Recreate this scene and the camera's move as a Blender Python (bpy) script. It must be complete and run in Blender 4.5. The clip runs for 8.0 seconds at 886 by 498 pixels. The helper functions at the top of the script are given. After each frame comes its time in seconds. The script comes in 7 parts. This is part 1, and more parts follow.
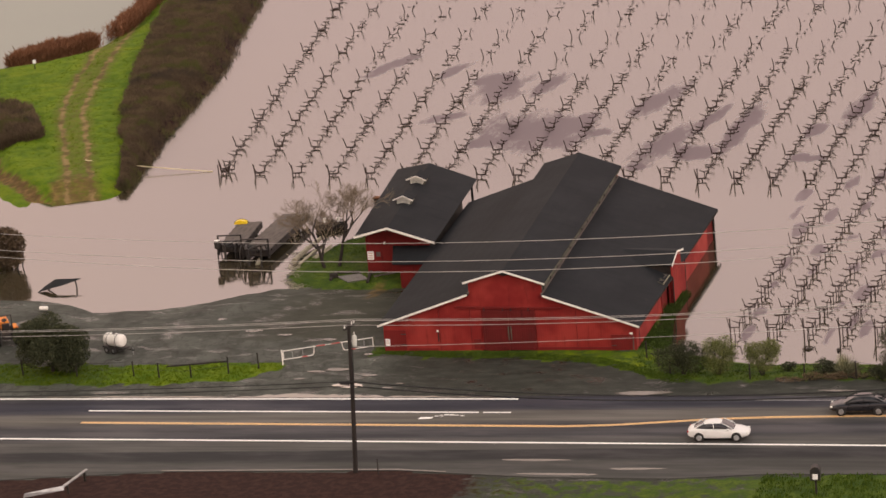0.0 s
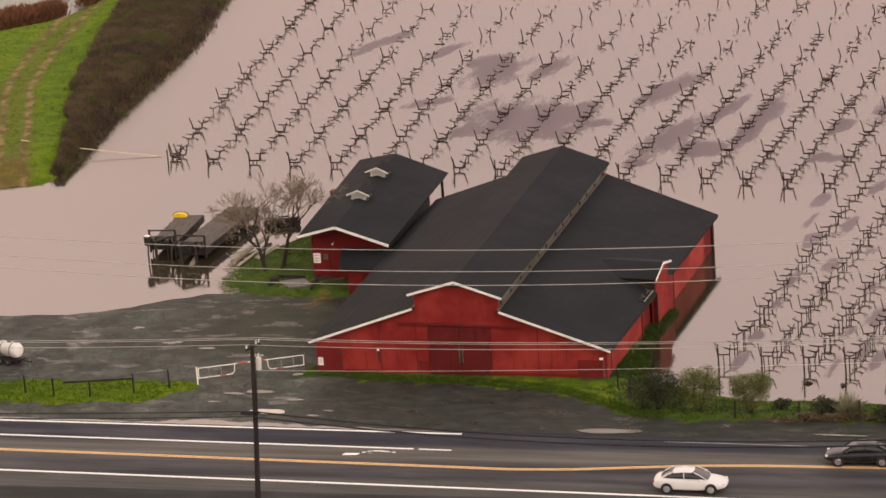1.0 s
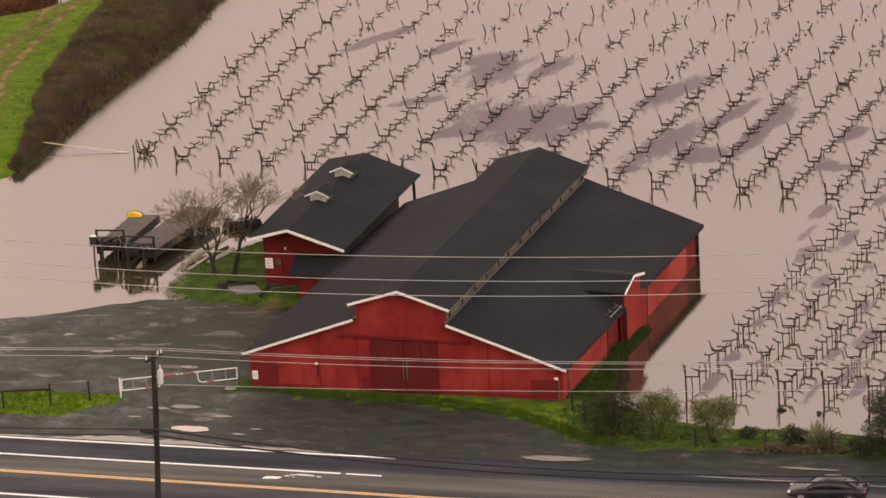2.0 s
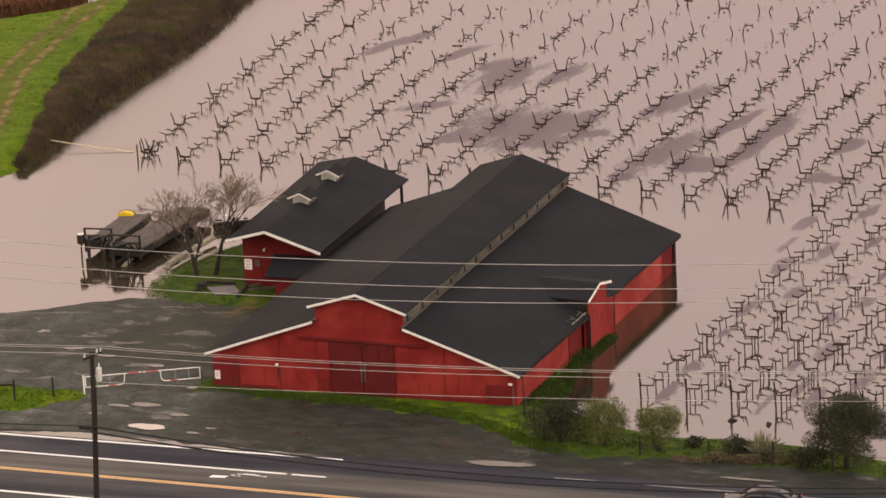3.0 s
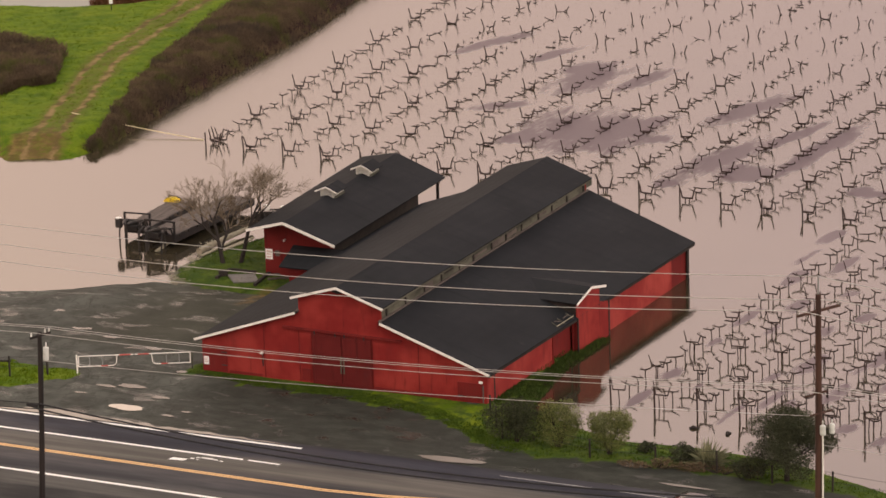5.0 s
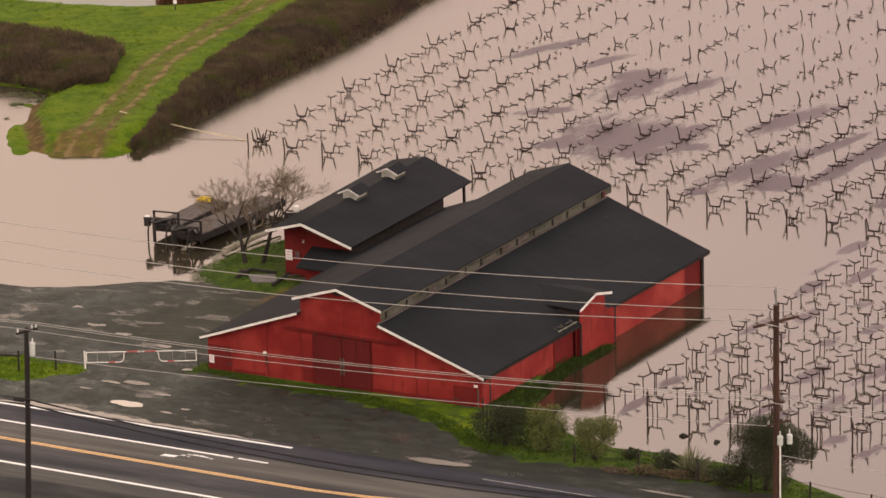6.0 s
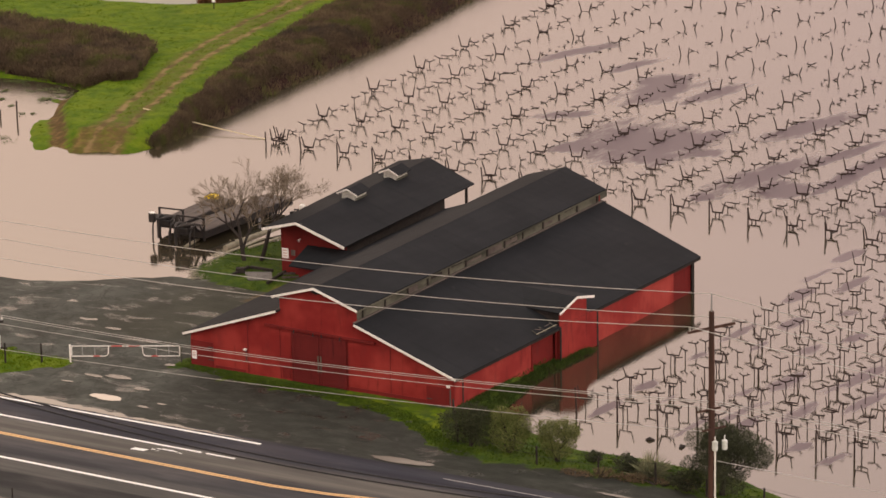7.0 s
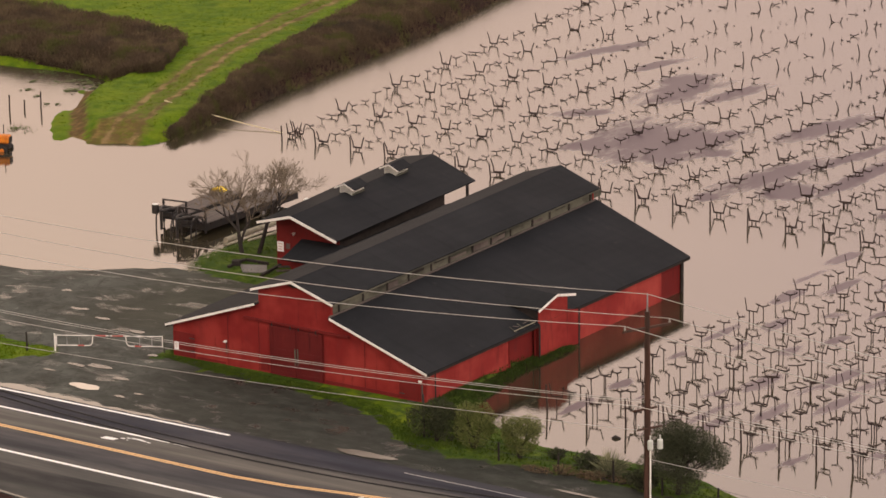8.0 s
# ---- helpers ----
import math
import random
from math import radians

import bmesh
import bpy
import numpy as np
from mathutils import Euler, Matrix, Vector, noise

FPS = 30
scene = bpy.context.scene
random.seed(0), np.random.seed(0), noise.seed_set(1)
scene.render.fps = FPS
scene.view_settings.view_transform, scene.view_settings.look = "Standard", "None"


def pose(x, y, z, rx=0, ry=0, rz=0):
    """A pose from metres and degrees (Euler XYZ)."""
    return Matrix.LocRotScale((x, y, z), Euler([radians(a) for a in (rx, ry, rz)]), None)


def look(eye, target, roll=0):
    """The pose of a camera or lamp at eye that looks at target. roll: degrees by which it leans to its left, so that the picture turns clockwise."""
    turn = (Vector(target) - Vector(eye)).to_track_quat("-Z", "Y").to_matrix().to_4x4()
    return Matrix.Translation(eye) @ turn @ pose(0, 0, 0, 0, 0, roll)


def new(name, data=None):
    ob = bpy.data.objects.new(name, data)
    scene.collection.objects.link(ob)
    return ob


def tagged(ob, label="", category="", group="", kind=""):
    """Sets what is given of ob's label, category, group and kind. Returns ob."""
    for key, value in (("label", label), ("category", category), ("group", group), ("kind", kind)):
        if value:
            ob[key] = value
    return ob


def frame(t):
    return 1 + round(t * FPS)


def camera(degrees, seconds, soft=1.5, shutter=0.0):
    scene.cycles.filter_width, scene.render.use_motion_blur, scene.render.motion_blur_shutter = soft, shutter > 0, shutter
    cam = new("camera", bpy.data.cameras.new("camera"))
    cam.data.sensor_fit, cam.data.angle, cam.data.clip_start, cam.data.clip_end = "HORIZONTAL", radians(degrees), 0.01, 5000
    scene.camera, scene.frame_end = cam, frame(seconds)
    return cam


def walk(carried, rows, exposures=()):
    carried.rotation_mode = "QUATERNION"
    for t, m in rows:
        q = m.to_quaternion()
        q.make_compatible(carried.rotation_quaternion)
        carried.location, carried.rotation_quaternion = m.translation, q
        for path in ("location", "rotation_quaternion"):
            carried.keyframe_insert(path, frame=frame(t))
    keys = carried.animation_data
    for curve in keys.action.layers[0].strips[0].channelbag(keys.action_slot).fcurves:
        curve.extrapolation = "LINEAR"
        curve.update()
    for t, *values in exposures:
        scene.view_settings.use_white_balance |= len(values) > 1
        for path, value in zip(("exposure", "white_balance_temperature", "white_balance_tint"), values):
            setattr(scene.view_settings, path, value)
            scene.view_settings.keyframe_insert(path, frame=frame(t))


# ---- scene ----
cam = camera(16.0, 8.0, soft=1.6)
PATH = [
    (0, look((65.62, -243.29, 80.28), (12.00, -58.37, 26.15), -5.18)),
    (0.1, look((65.60, -239.49, 79.44), (11.52, -54.74, 25.19), -5.07)),
    (0.2, look((65.58, -235.69, 78.60), (11.03, -51.12, 24.24), -4.96)),
    (0.3, look((65.56, -231.90, 77.76), (10.55, -47.49, 23.29), -4.84)),
    (0.4, look((65.54, -228.10, 76.92), (10.06, -43.87, 22.33), -4.73)),
    (0.5, look((65.52, -224.30, 76.08), (9.58, -40.24, 21.38), -4.62)),
    (0.6, look((65.42, -220.56, 75.02), (8.97, -36.65, 20.34), -4.53)),
    (0.7, look((65.31, -216.82, 73.96), (8.37, -33.05, 19.30), -4.43)),
    (0.8, look((65.20, -213.07, 72.90), (7.76, -29.45, 18.26), -4.34)),
    (0.9, look((65.10, -209.33, 71.84), (7.16, -25.86, 17.22), -4.25)),
    (1, look((64.99, -205.58, 70.77), (6.55, -22.27, 16.18), -4.16)),
    (1.1, look((64.76, -201.86, 69.66), (5.82, -18.68, 15.15), -4.10)),
    (1.2, look((64.53, -198.14, 68.54), (5.08, -15.09, 14.11), -4.03)),
    (1.3, look((64.29, -194.41, 67.42), (4.35, -11.51, 13.08), -3.97)),
    (1.4, look((64.06, -190.69, 66.30), (3.61, -7.92, 12.05), -3.90)),
    (1.5, look((63.83, -186.97, 65.19), (2.88, -4.34, 11.02), -3.84)),
    (1.6, look((64.81, -186.68, 65.09), (3.25, -4.22, 11.06), -3.77)),
    (1.7, look((65.78, -186.39, 65.00), (3.61, -4.11, 11.10), -3.70)),
    (1.8, look((66.76, -186.11, 64.91), (3.98, -3.99, 11.13), -3.63)),
    (1.9, look((67.74, -185.82, 64.82), (4.34, -3.88, 11.17), -3.56)),
    (2, look((68.71, -185.53, 64.73), (4.71, -3.77, 11.21), -3.50)),
    (3.5, look((83.75, -182.55, 64.76), (9.23, -4.63, 11.92), -2.68)),
    (4, look((88.57, -181.20, 64.82), (10.09, -4.97, 12.06), -2.35)),
    (4.5, look((93.48, -179.94, 64.87), (10.87, -5.58, 12.21), -2.13)),
    (6, look((108.01, -175.55, 65.34), (12.77, -7.59, 13.22), -1.65)),
    (6.5, look((112.76, -173.85, 65.55), (14.13, -7.82, 13.53), -1.47)),
    (7, look((117.33, -172.20, 65.66), (15.53, -8.06, 13.74), -1.23)),
    (7.5, look((121.83, -170.20, 65.80), (16.88, -8.07, 13.82), -1.07)),
    (8, look((126.26, -168.19, 66.00), (18.26, -8.14, 13.87), -0.89)),
]
walk(cam, PATH, exposures=[(0, -0.05), (8, -0.1)])

# ---- light: a low sun behind an overcast sky ----
world = bpy.data.worlds.new("overcast_sky")
scene.world = world
world.use_nodes = True
wn = world.node_tree.nodes
sky = wn.new("ShaderNodeTexSky")
sky.sky_type, sky.sun_disc = "NISHITA", False
sky.sun_elevation, sky.sun_rotation = radians(32), radians(122)
sky.air_density, sky.dust_density = 1.0, 4.0
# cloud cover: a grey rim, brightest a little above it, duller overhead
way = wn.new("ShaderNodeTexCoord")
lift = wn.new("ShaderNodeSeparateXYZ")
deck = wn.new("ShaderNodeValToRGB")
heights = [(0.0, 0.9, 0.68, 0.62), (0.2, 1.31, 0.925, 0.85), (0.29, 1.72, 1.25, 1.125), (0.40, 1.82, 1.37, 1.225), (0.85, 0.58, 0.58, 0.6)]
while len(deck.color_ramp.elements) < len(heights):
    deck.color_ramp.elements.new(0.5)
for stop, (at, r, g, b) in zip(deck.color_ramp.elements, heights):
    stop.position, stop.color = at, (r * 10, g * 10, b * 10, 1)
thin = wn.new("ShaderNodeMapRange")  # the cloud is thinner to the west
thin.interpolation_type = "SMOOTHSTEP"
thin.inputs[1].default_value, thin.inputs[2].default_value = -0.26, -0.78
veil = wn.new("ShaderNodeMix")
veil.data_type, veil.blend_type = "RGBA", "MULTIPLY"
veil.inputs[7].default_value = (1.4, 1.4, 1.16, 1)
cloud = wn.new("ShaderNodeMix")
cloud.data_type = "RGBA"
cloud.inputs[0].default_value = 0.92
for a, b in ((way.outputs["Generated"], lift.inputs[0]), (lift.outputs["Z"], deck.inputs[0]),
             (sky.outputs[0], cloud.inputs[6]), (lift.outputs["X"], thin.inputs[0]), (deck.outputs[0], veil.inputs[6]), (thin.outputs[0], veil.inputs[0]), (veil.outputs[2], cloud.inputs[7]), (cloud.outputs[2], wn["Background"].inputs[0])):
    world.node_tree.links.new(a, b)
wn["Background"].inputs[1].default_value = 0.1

sun_data = bpy.data.lights.new("sun", "SUN")
sun_data.energy, sun_data.angle, sun_data.color = 1.25, radians(25), (1.0, 0.88, 0.76)
sun = new("sun", sun_data)
sun.matrix_world = look((80, -50, 60), (0, 0, 0))

WATER_Z = -0.55


# ---- materials ----
class Nodes:
    """A small builder for procedural materials."""

    def __init__(self, name):
        self.mat = bpy.data.materials.new(name)
        self.mat.use_nodes = True
        self.tree = self.mat.node_tree
        self.bsdf = self.tree.nodes["Principled BSDF"]
        self.geo = self.tree.nodes.new("ShaderNodeNewGeometry")

    def add(self, kind, **sockets):
        node = self.tree.nodes.new(kind)
        for key, value in sockets.items():
            self.put(node.inputs[key], value)
        return node

    def put(self, socket, value):
        if isinstance(value, bpy.types.NodeSocket):
            self.tree.links.new(value, socket)
        else:
            socket.default_value = value

    def where(self, stretch=(1, 1, 1)):
        node = self.add("ShaderNodeMapping", Vector=self.geo.outputs["Position"], Scale=stretch)
        return node.outputs[0]

    def noise(self, scale, detail=4.0, stretch=(1, 1, 1), rough=0.6):
        node = self.add("ShaderNodeTexNoise", Vector=self.where(stretch), Scale=scale, Detail=detail, Roughness=rough)
        return node.outputs["Fac"]

    def swirl(self, scale, amount, detail=5.0, stretch=(1, 1, 1), rough=0.6):
        """Noise drawn out along eddies."""
        eddy = self.add("ShaderNodeTexNoise", Vector=self.where(), Scale=scale * 0.45, Detail=3.0)
        push = self.tree.nodes.new("ShaderNodeVectorMath")
        push.operation = "MULTIPLY_ADD"
        self.put(push.inputs[0], eddy.outputs["Color"])
        push.inputs[1].default_value = (amount, amount, 0)
        self.put(push.inputs[2], self.where(stretch))
        return self.add("ShaderNodeTexNoise", Vector=push.outputs[0], Scale=scale, Detail=detail, Roughness=rough).outputs["Fac"]

    def ramp(self, fac, low, high):
        node = self.add("ShaderNodeMapRange", Value=fac)
        node.interpolation_type = "SMOOTHSTEP"
        node.inputs["From Min"].default_value, node.inputs["From Max"].default_value = low, high
        return node.outputs[0]

    def mix(self, fac, a, b, blend="MIX"):
        node = self.tree.nodes.new("ShaderNodeMix")
        node.data_type, node.blend_type = "RGBA", blend
        for index, value in ((0, fac), (6, a), (7, b)):
            if isinstance(value, tuple) and len(value) == 3:
                value = (*value, 1)
            self.put(node.inputs[index], value)
        return node.outputs[2]

    def math(self, kind, a, b):
        node = self.tree.nodes.new("ShaderNodeMath")
        node.operation = kind
        self.put(node.inputs[0], a)
        self.put(node.inputs[1], b)
        return node.outputs[0]

    def thin(self, colour, share):
        """Mixes in light that passes through thin leaves and stems."""
        glow = self.add("ShaderNodeBsdfTranslucent", Color=colour)
        blend = self.tree.nodes.new("ShaderNodeMixShader")
        self.put(blend.inputs[0], share)
        self.put(blend.inputs[1], self.bsdf.outputs[0])
        self.put(blend.inputs[2], glow.outputs[0])
        self.put(self.tree.nodes["Material Output"].inputs["Surface"], blend.outputs[0])
        return self.mat

    def finish(self, colour, rough=0.8, bump=None, strength=0.3, distance=0.02, metal=0.0, spec=0.3):
        if isinstance(colour, tuple) and len(colour) == 3:
            colour = (*colour, 1)
        self.put(self.bsdf.inputs["Base Color"], colour)
        self.put(self.bsdf.inputs["Roughness"], rough)
        self.put(self.bsdf.inputs["Metallic"], metal)
        self.put(self.bsdf.inputs["Specular IOR Level"], spec)
        if bump is not None:
            node = self.add("ShaderNodeBump", Height=bump, Strength=strength, Distance=distance)
            self.put(self.bsdf.inputs["Normal"], node.outputs[0])
        return self.mat


def plain(name, colour, other=None, scale=3.0, rough=0.7, metal=0.0, spec=0.3, stretch=(1, 1, 1), bump=0.2):
    """Two tones that drift at two scales, with a light relief."""
    n = Nodes(name)
    other = other or tuple(c * 0.72 for c in colour)
    big = n.ramp(n.noise(scale, 3, stretch), 0.35, 0.68)
    fine = n.noise(scale * 9, 3, stretch)
    tone = n.mix(big, colour, other)
    tone = n.mix(n.ramp(fine, 0.3, 0.8), tone, n.mix(0.35, tone, other))
    return n.finish(tone, rough, fine, bump, 0.01, metal, spec)


def red_paint(name, colour, faded, stretch=(1, 1, 0.12)):
    """Weathered barn red on upright boards: faded streaks, dark rain marks, mud at board ends."""
    n = Nodes(name)
    streak = n.noise(2.6, 5, stretch)
    large = n.noise(0.35, 3)
    tone = n.mix(n.ramp(large, 0.35, 0.7), colour, faded)
    tone = n.mix(n.ramp(streak, 0.55, 0.8), tone, tuple(c * 0.52 for c in colour))
    grime = n.ramp(n.noise(0.9, 6, (1, 1, 0.5), 0.7), 0.52, 0.75)
    tone = n.mix(n.math("MULTIPLY", grime, 0.35), tone, tuple(c * 0.55 + 0.012 for c in colour))
    chips = n.ramp(n.noise(9, 4), 0.70, 0.76)
    tone = n.mix(n.math("MULTIPLY", chips, 0.35), tone, (0.2, 0.12, 0.1))
    boards = n.add("ShaderNodeTexWave", Vector=n.where((1, 1, 0)), Scale=1.6, Distortion=0.4).outputs["Fac"]
    return n.finish(tone, 0.82, n.math("ADD", streak, boards), 0.25, 0.02)


def roofing(name, colour):
    """Dark rolled roofing: faint laps along the eaves, streaks down the slope, lichen spots."""
    n = Nodes(name)
    streak = n.noise(1.1, 5, (0.15, 1.6, 0.15))
    large = n.noise(0.16, 3)
    grit = n.noise(14, 2)
    tone = n.mix(n.ramp(large, 0.3, 0.7), colour, tuple(c * 1.35 + 0.003 for c in colour))
    tone = n.mix(n.ramp(streak, 0.5, 0.85), tone, tuple(c * 0.7 for c in colour))
    tone = n.mix(n.ramp(n.noise(0.9, 6), 0.62, 0.74), tone, (0.028, 0.029, 0.03))
    tone = n.mix(n.math("MULTIPLY", grit, 0.3), tone, (0.036, 0.038, 0.042))
    laps = n.add("ShaderNodeTexWave", Vector=n.where((1, 0, 0)), Scale=0.35, Distortion=0.15).outputs["Fac"]
    return n.finish(tone, 0.72, n.math("ADD", grit, n.math("MULTIPLY", laps, 1.5)), 0.25, 0.02, 0.0, 0.06)


def muddy_water(name, mud, other, rough=0.09, patches=True, ior=2.1):
    """Silt-laden flood water: opaque, with a still, mirror-like surface and wind-ruffled patches."""
    n = Nodes(name)
    drift = n.ramp(n.noise(0.03, 4, (1, 1, 1)), 0.3, 0.72)
    tone = n.mix(drift, mud, other)
    if patches:
        cover = n.tree.nodes.new("ShaderNodeVertexColor")
        cover.layer_name = "silt"
        split = n.add("ShaderNodeSeparateColor", Color=cover.outputs[0])
        edge = n.math("MULTIPLY", n.math("SUBTRACT", n.noise(0.5, 7, (1, 0.3, 1), 0.76), 0.5), 2.0)
        mask = n.ramp(n.math("ADD", split.outputs[0], edge), 0.38, 0.78)
        mask = n.math("MULTIPLY", mask, 0.84)
        tone = n.mix(mask, tone, (0.128, 0.088, 0.106))
        ruffle = n.ramp(n.math("ADD", split.outputs[1], n.math("MULTIPLY", edge, 0.2)), 0.0, 1.0)
        rough = n.math("ADD", n.math("ADD", rough, n.math("MULTIPLY", ruffle, 0.11)), n.math("MULTIPLY", mask, 0.4))
    ripple = n.noise(1.3, 3, (1, 1.8, 1))
    fine = n.noise(5.0, 2, (1, 2, 1))
    mat = n.finish(tone, rough, n.math("ADD", ripple, n.math("MULTIPLY", fine, 0.3)), 0.08, 0.05, 0.0, n.math("SUBTRACT", 0.5, n.math("MULTIPLY", mask, 0.42)) if patches else 0.5)
    n.bsdf.inputs["IOR"].default_value = ior
    return mat


def ground_cover():
    """Turf, wet gravel and dark mulch, chosen by the cover painted on the sheet's points."""
    n = Nodes("ground_cover")
    cover = n.tree.nodes.new("ShaderNodeVertexColor")
    cover.layer_name = "cover"
    split = n.add("ShaderNodeSeparateColor", Color=cover.outputs[0])
    edge = n.math("MULTIPLY", n.math("SUBTRACT", n.noise(0.9, 5), 0.5), 0.8)

    def mask(index):
        return n.ramp(n.math("ADD", split.outputs[index], edge), 0.42, 0.58)

    stones = n.noise(7, 5)
    patch = n.noise(0.33, 4)
    gravel = n.mix(n.ramp(n.swirl(0.26, 6.0), 0.36, 0.66), (0.036, 0.0395, 0.033), (0.0935, 0.101, 0.087))
    gravel = n.mix(n.math("MULTIPLY", n.ramp(n.swirl(0.9, 2.6, 6, (0.7, 1.3, 1), 0.66), 0.46, 0.7), 0.7), gravel, (0.097, 0.104, 0.088))
    smear = n.swirl(0.5, 4.0, 5, (0.6, 1.3, 1))
    gravel = n.mix(n.math("MULTIPLY", n.ramp(smear, 0.6, 0.7), 0.6), gravel, (0.142, 0.133, 0.112))
    gravel = n.mix(n.math("MULTIPLY", n.ramp(n.swirl(0.45, 5.0, 6), 0.55, 0.68), 0.7), gravel, (0.028, 0.024, 0.02))
    crack = n.ramp(n.math("ABSOLUTE", n.math("SUBTRACT", n.noise(0.6, 4, (1, 0.6, 1)), 0.5), 0.0), 0.0, 0.025)
    gravel = n.mix(n.math("MULTIPLY", n.math("SUBTRACT", 1.0, crack), 0.65), gravel, (0.018, 0.016, 0.013))
    gravel = n.mix(n.ramp(n.noise(1.9, 5), 0.68, 0.8), gravel, (0.06, 0.036, 0.024))
    gravel = n.mix(n.math("MULTIPLY", stones, 0.35), gravel, (0.071, 0.073, 0.061))
    # the oiled apron before the barn doors
    spot = n.add("ShaderNodeSeparateXYZ", Vector=n.geo.outputs["Position"])
    ragged = n.math("MULTIPLY", n.math("SUBTRACT", n.noise(0.45, 5), 0.5), 7.0)
    paved = n.math("MULTIPLY", n.ramp(n.math("ADD", spot.outputs[0], ragged), -11, -6), n.ramp(n.math("SUBTRACT", 0.0, n.math("ADD", spot.outputs[1], ragged)), -2.0, 1.5))
    oiled = n.mix(n.ramp(n.noise(0.9, 6, (0.6, 1.3, 1)), 0.4, 0.7), (0.028, 0.03, 0.0245), (0.0515, 0.0545, 0.045))
    gravel = n.mix(n.math("MULTIPLY", paved, 0.85), gravel, oiled)
    sodden = n.math("MULTIPLY", n.ramp(n.math("ADD", spot.outputs[0], ragged), -29, -20), n.ramp(n.math("ADD", spot.outputs[1], ragged), 1.5, 6))
    silt = n.mix(n.ramp(n.noise(0.35, 6, (0.7, 1.2, 1)), 0.4, 0.65), (0.036, 0.037, 0.026), (0.054, 0.055, 0.04))
    gravel = n.mix(n.math("MULTIPLY", sodden, 0.93), gravel, silt)
    turf = n.mix(n.ramp(n.noise(0.55, 5), 0.35, 0.65), (0.07, 0.13, 0.004), (0.128, 0.194, 0.006))
    turf = n.mix(n.ramp(n.noise(4.5, 4), 0.45, 0.8), turf, (0.055, 0.1, 0.008))
    turf = n.mix(n.ramp(n.noise(0.12, 4), 0.5, 0.7), turf, (0.152, 0.198, 0.008))
    turf = n.mix(n.math("MULTIPLY", n.ramp(n.noise(0.8, 5, (1, 0.6, 1)), 0.58, 0.72), 0.6), turf, (0.05, 0.085, 0.006))
    damp = n.mix(n.ramp(n.noise(0.7, 5), 0.35, 0.65), (0.042, 0.08, 0.012), (0.085, 0.125, 0.014))
    damp = n.mix(n.ramp(n.noise(3.5, 4), 0.45, 0.75), damp, (0.035, 0.06, 0.013))
    turf = n.mix(mask(1), turf, damp)
    mulch = n.mix(n.ramp(n.noise(1.6, 5), 0.4, 0.65), (0.026, 0.012, 0.01), (0.045, 0.022, 0.017))
    tone = n.mix(mask(0), gravel, turf)
    tone = n.mix(mask(2), tone, mulch)
    dirt = n.mix(n.ramp(n.noise(1.1, 5), 0.4, 0.65), (0.1, 0.064, 0.024), (0.2, 0.128, 0.048))
    rut = n.ramp(n.math("ADD", cover.outputs[1], n.math("MULTIPLY", edge, 1.2)), 0.3, 0.75)
    tone = n.mix(n.math("MULTIPLY", rut, 0.92), tone, dirt)
    # two worn wheel ruts along the bank, trodden grass between them
    track = n.tree.nodes.new("ShaderNodeAttribute")
    track.attribute_name = "track"
    wander = n.math("MULTIPLY", n.math("SUBTRACT", n.noise(0.3, 4), 0.5), 1.3)
    off = n.math("ABSOLUTE", n.math("ADD", track.outputs["Fac"], wander), 0.0)
    trodden = n.math("MULTIPLY", n.ramp(n.math("SUBTRACT", 2.6, n.math("ADD", off, edge)), 0.0, 1.0), 0.55)
    tone = n.mix(trodden, tone, n.mix(n.ramp(n.noise(1.4, 4), 0.4, 0.6), (0.125, 0.09, 0.03), (0.1, 0.13, 0.012)))
    wheel = n.math("ABSOLUTE", n.math("SUBTRACT", off, 1.25), 0.0)
    worn = n.ramp(n.math("SUBTRACT", 0.55, n.math("ADD", wheel, n.math("MULTIPLY", n.math("SUBTRACT", n.noise(1.2, 5, (1, 0.5, 1)), 0.5), 1.2))), 0.0, 0.5)
    pale = n.mix(n.ramp(n.noise(0.5, 4), 0.4, 0.65), (0.11, 0.074, 0.03), (0.28, 0.19, 0.09))
    tone = n.mix(n.math("MULTIPLY", worn, 0.85), tone, pale)
    wet = n.ramp(n.math("SUBTRACT", 1.0, smear), 0.36, 0.46)
    rough = n.mix(mask(0), n.mix(wet, (0.25, 0.25, 0.25), (0.7, 0.7, 0.7)), (0.9, 0.9, 0.9))
    rough = n.mix(mask(2), rough, (0.92, 0.92, 0.92))
    return n.finish(tone, rough, n.math("ADD", stones, patch), 0.5, 0.05, 0.0, 0.12)


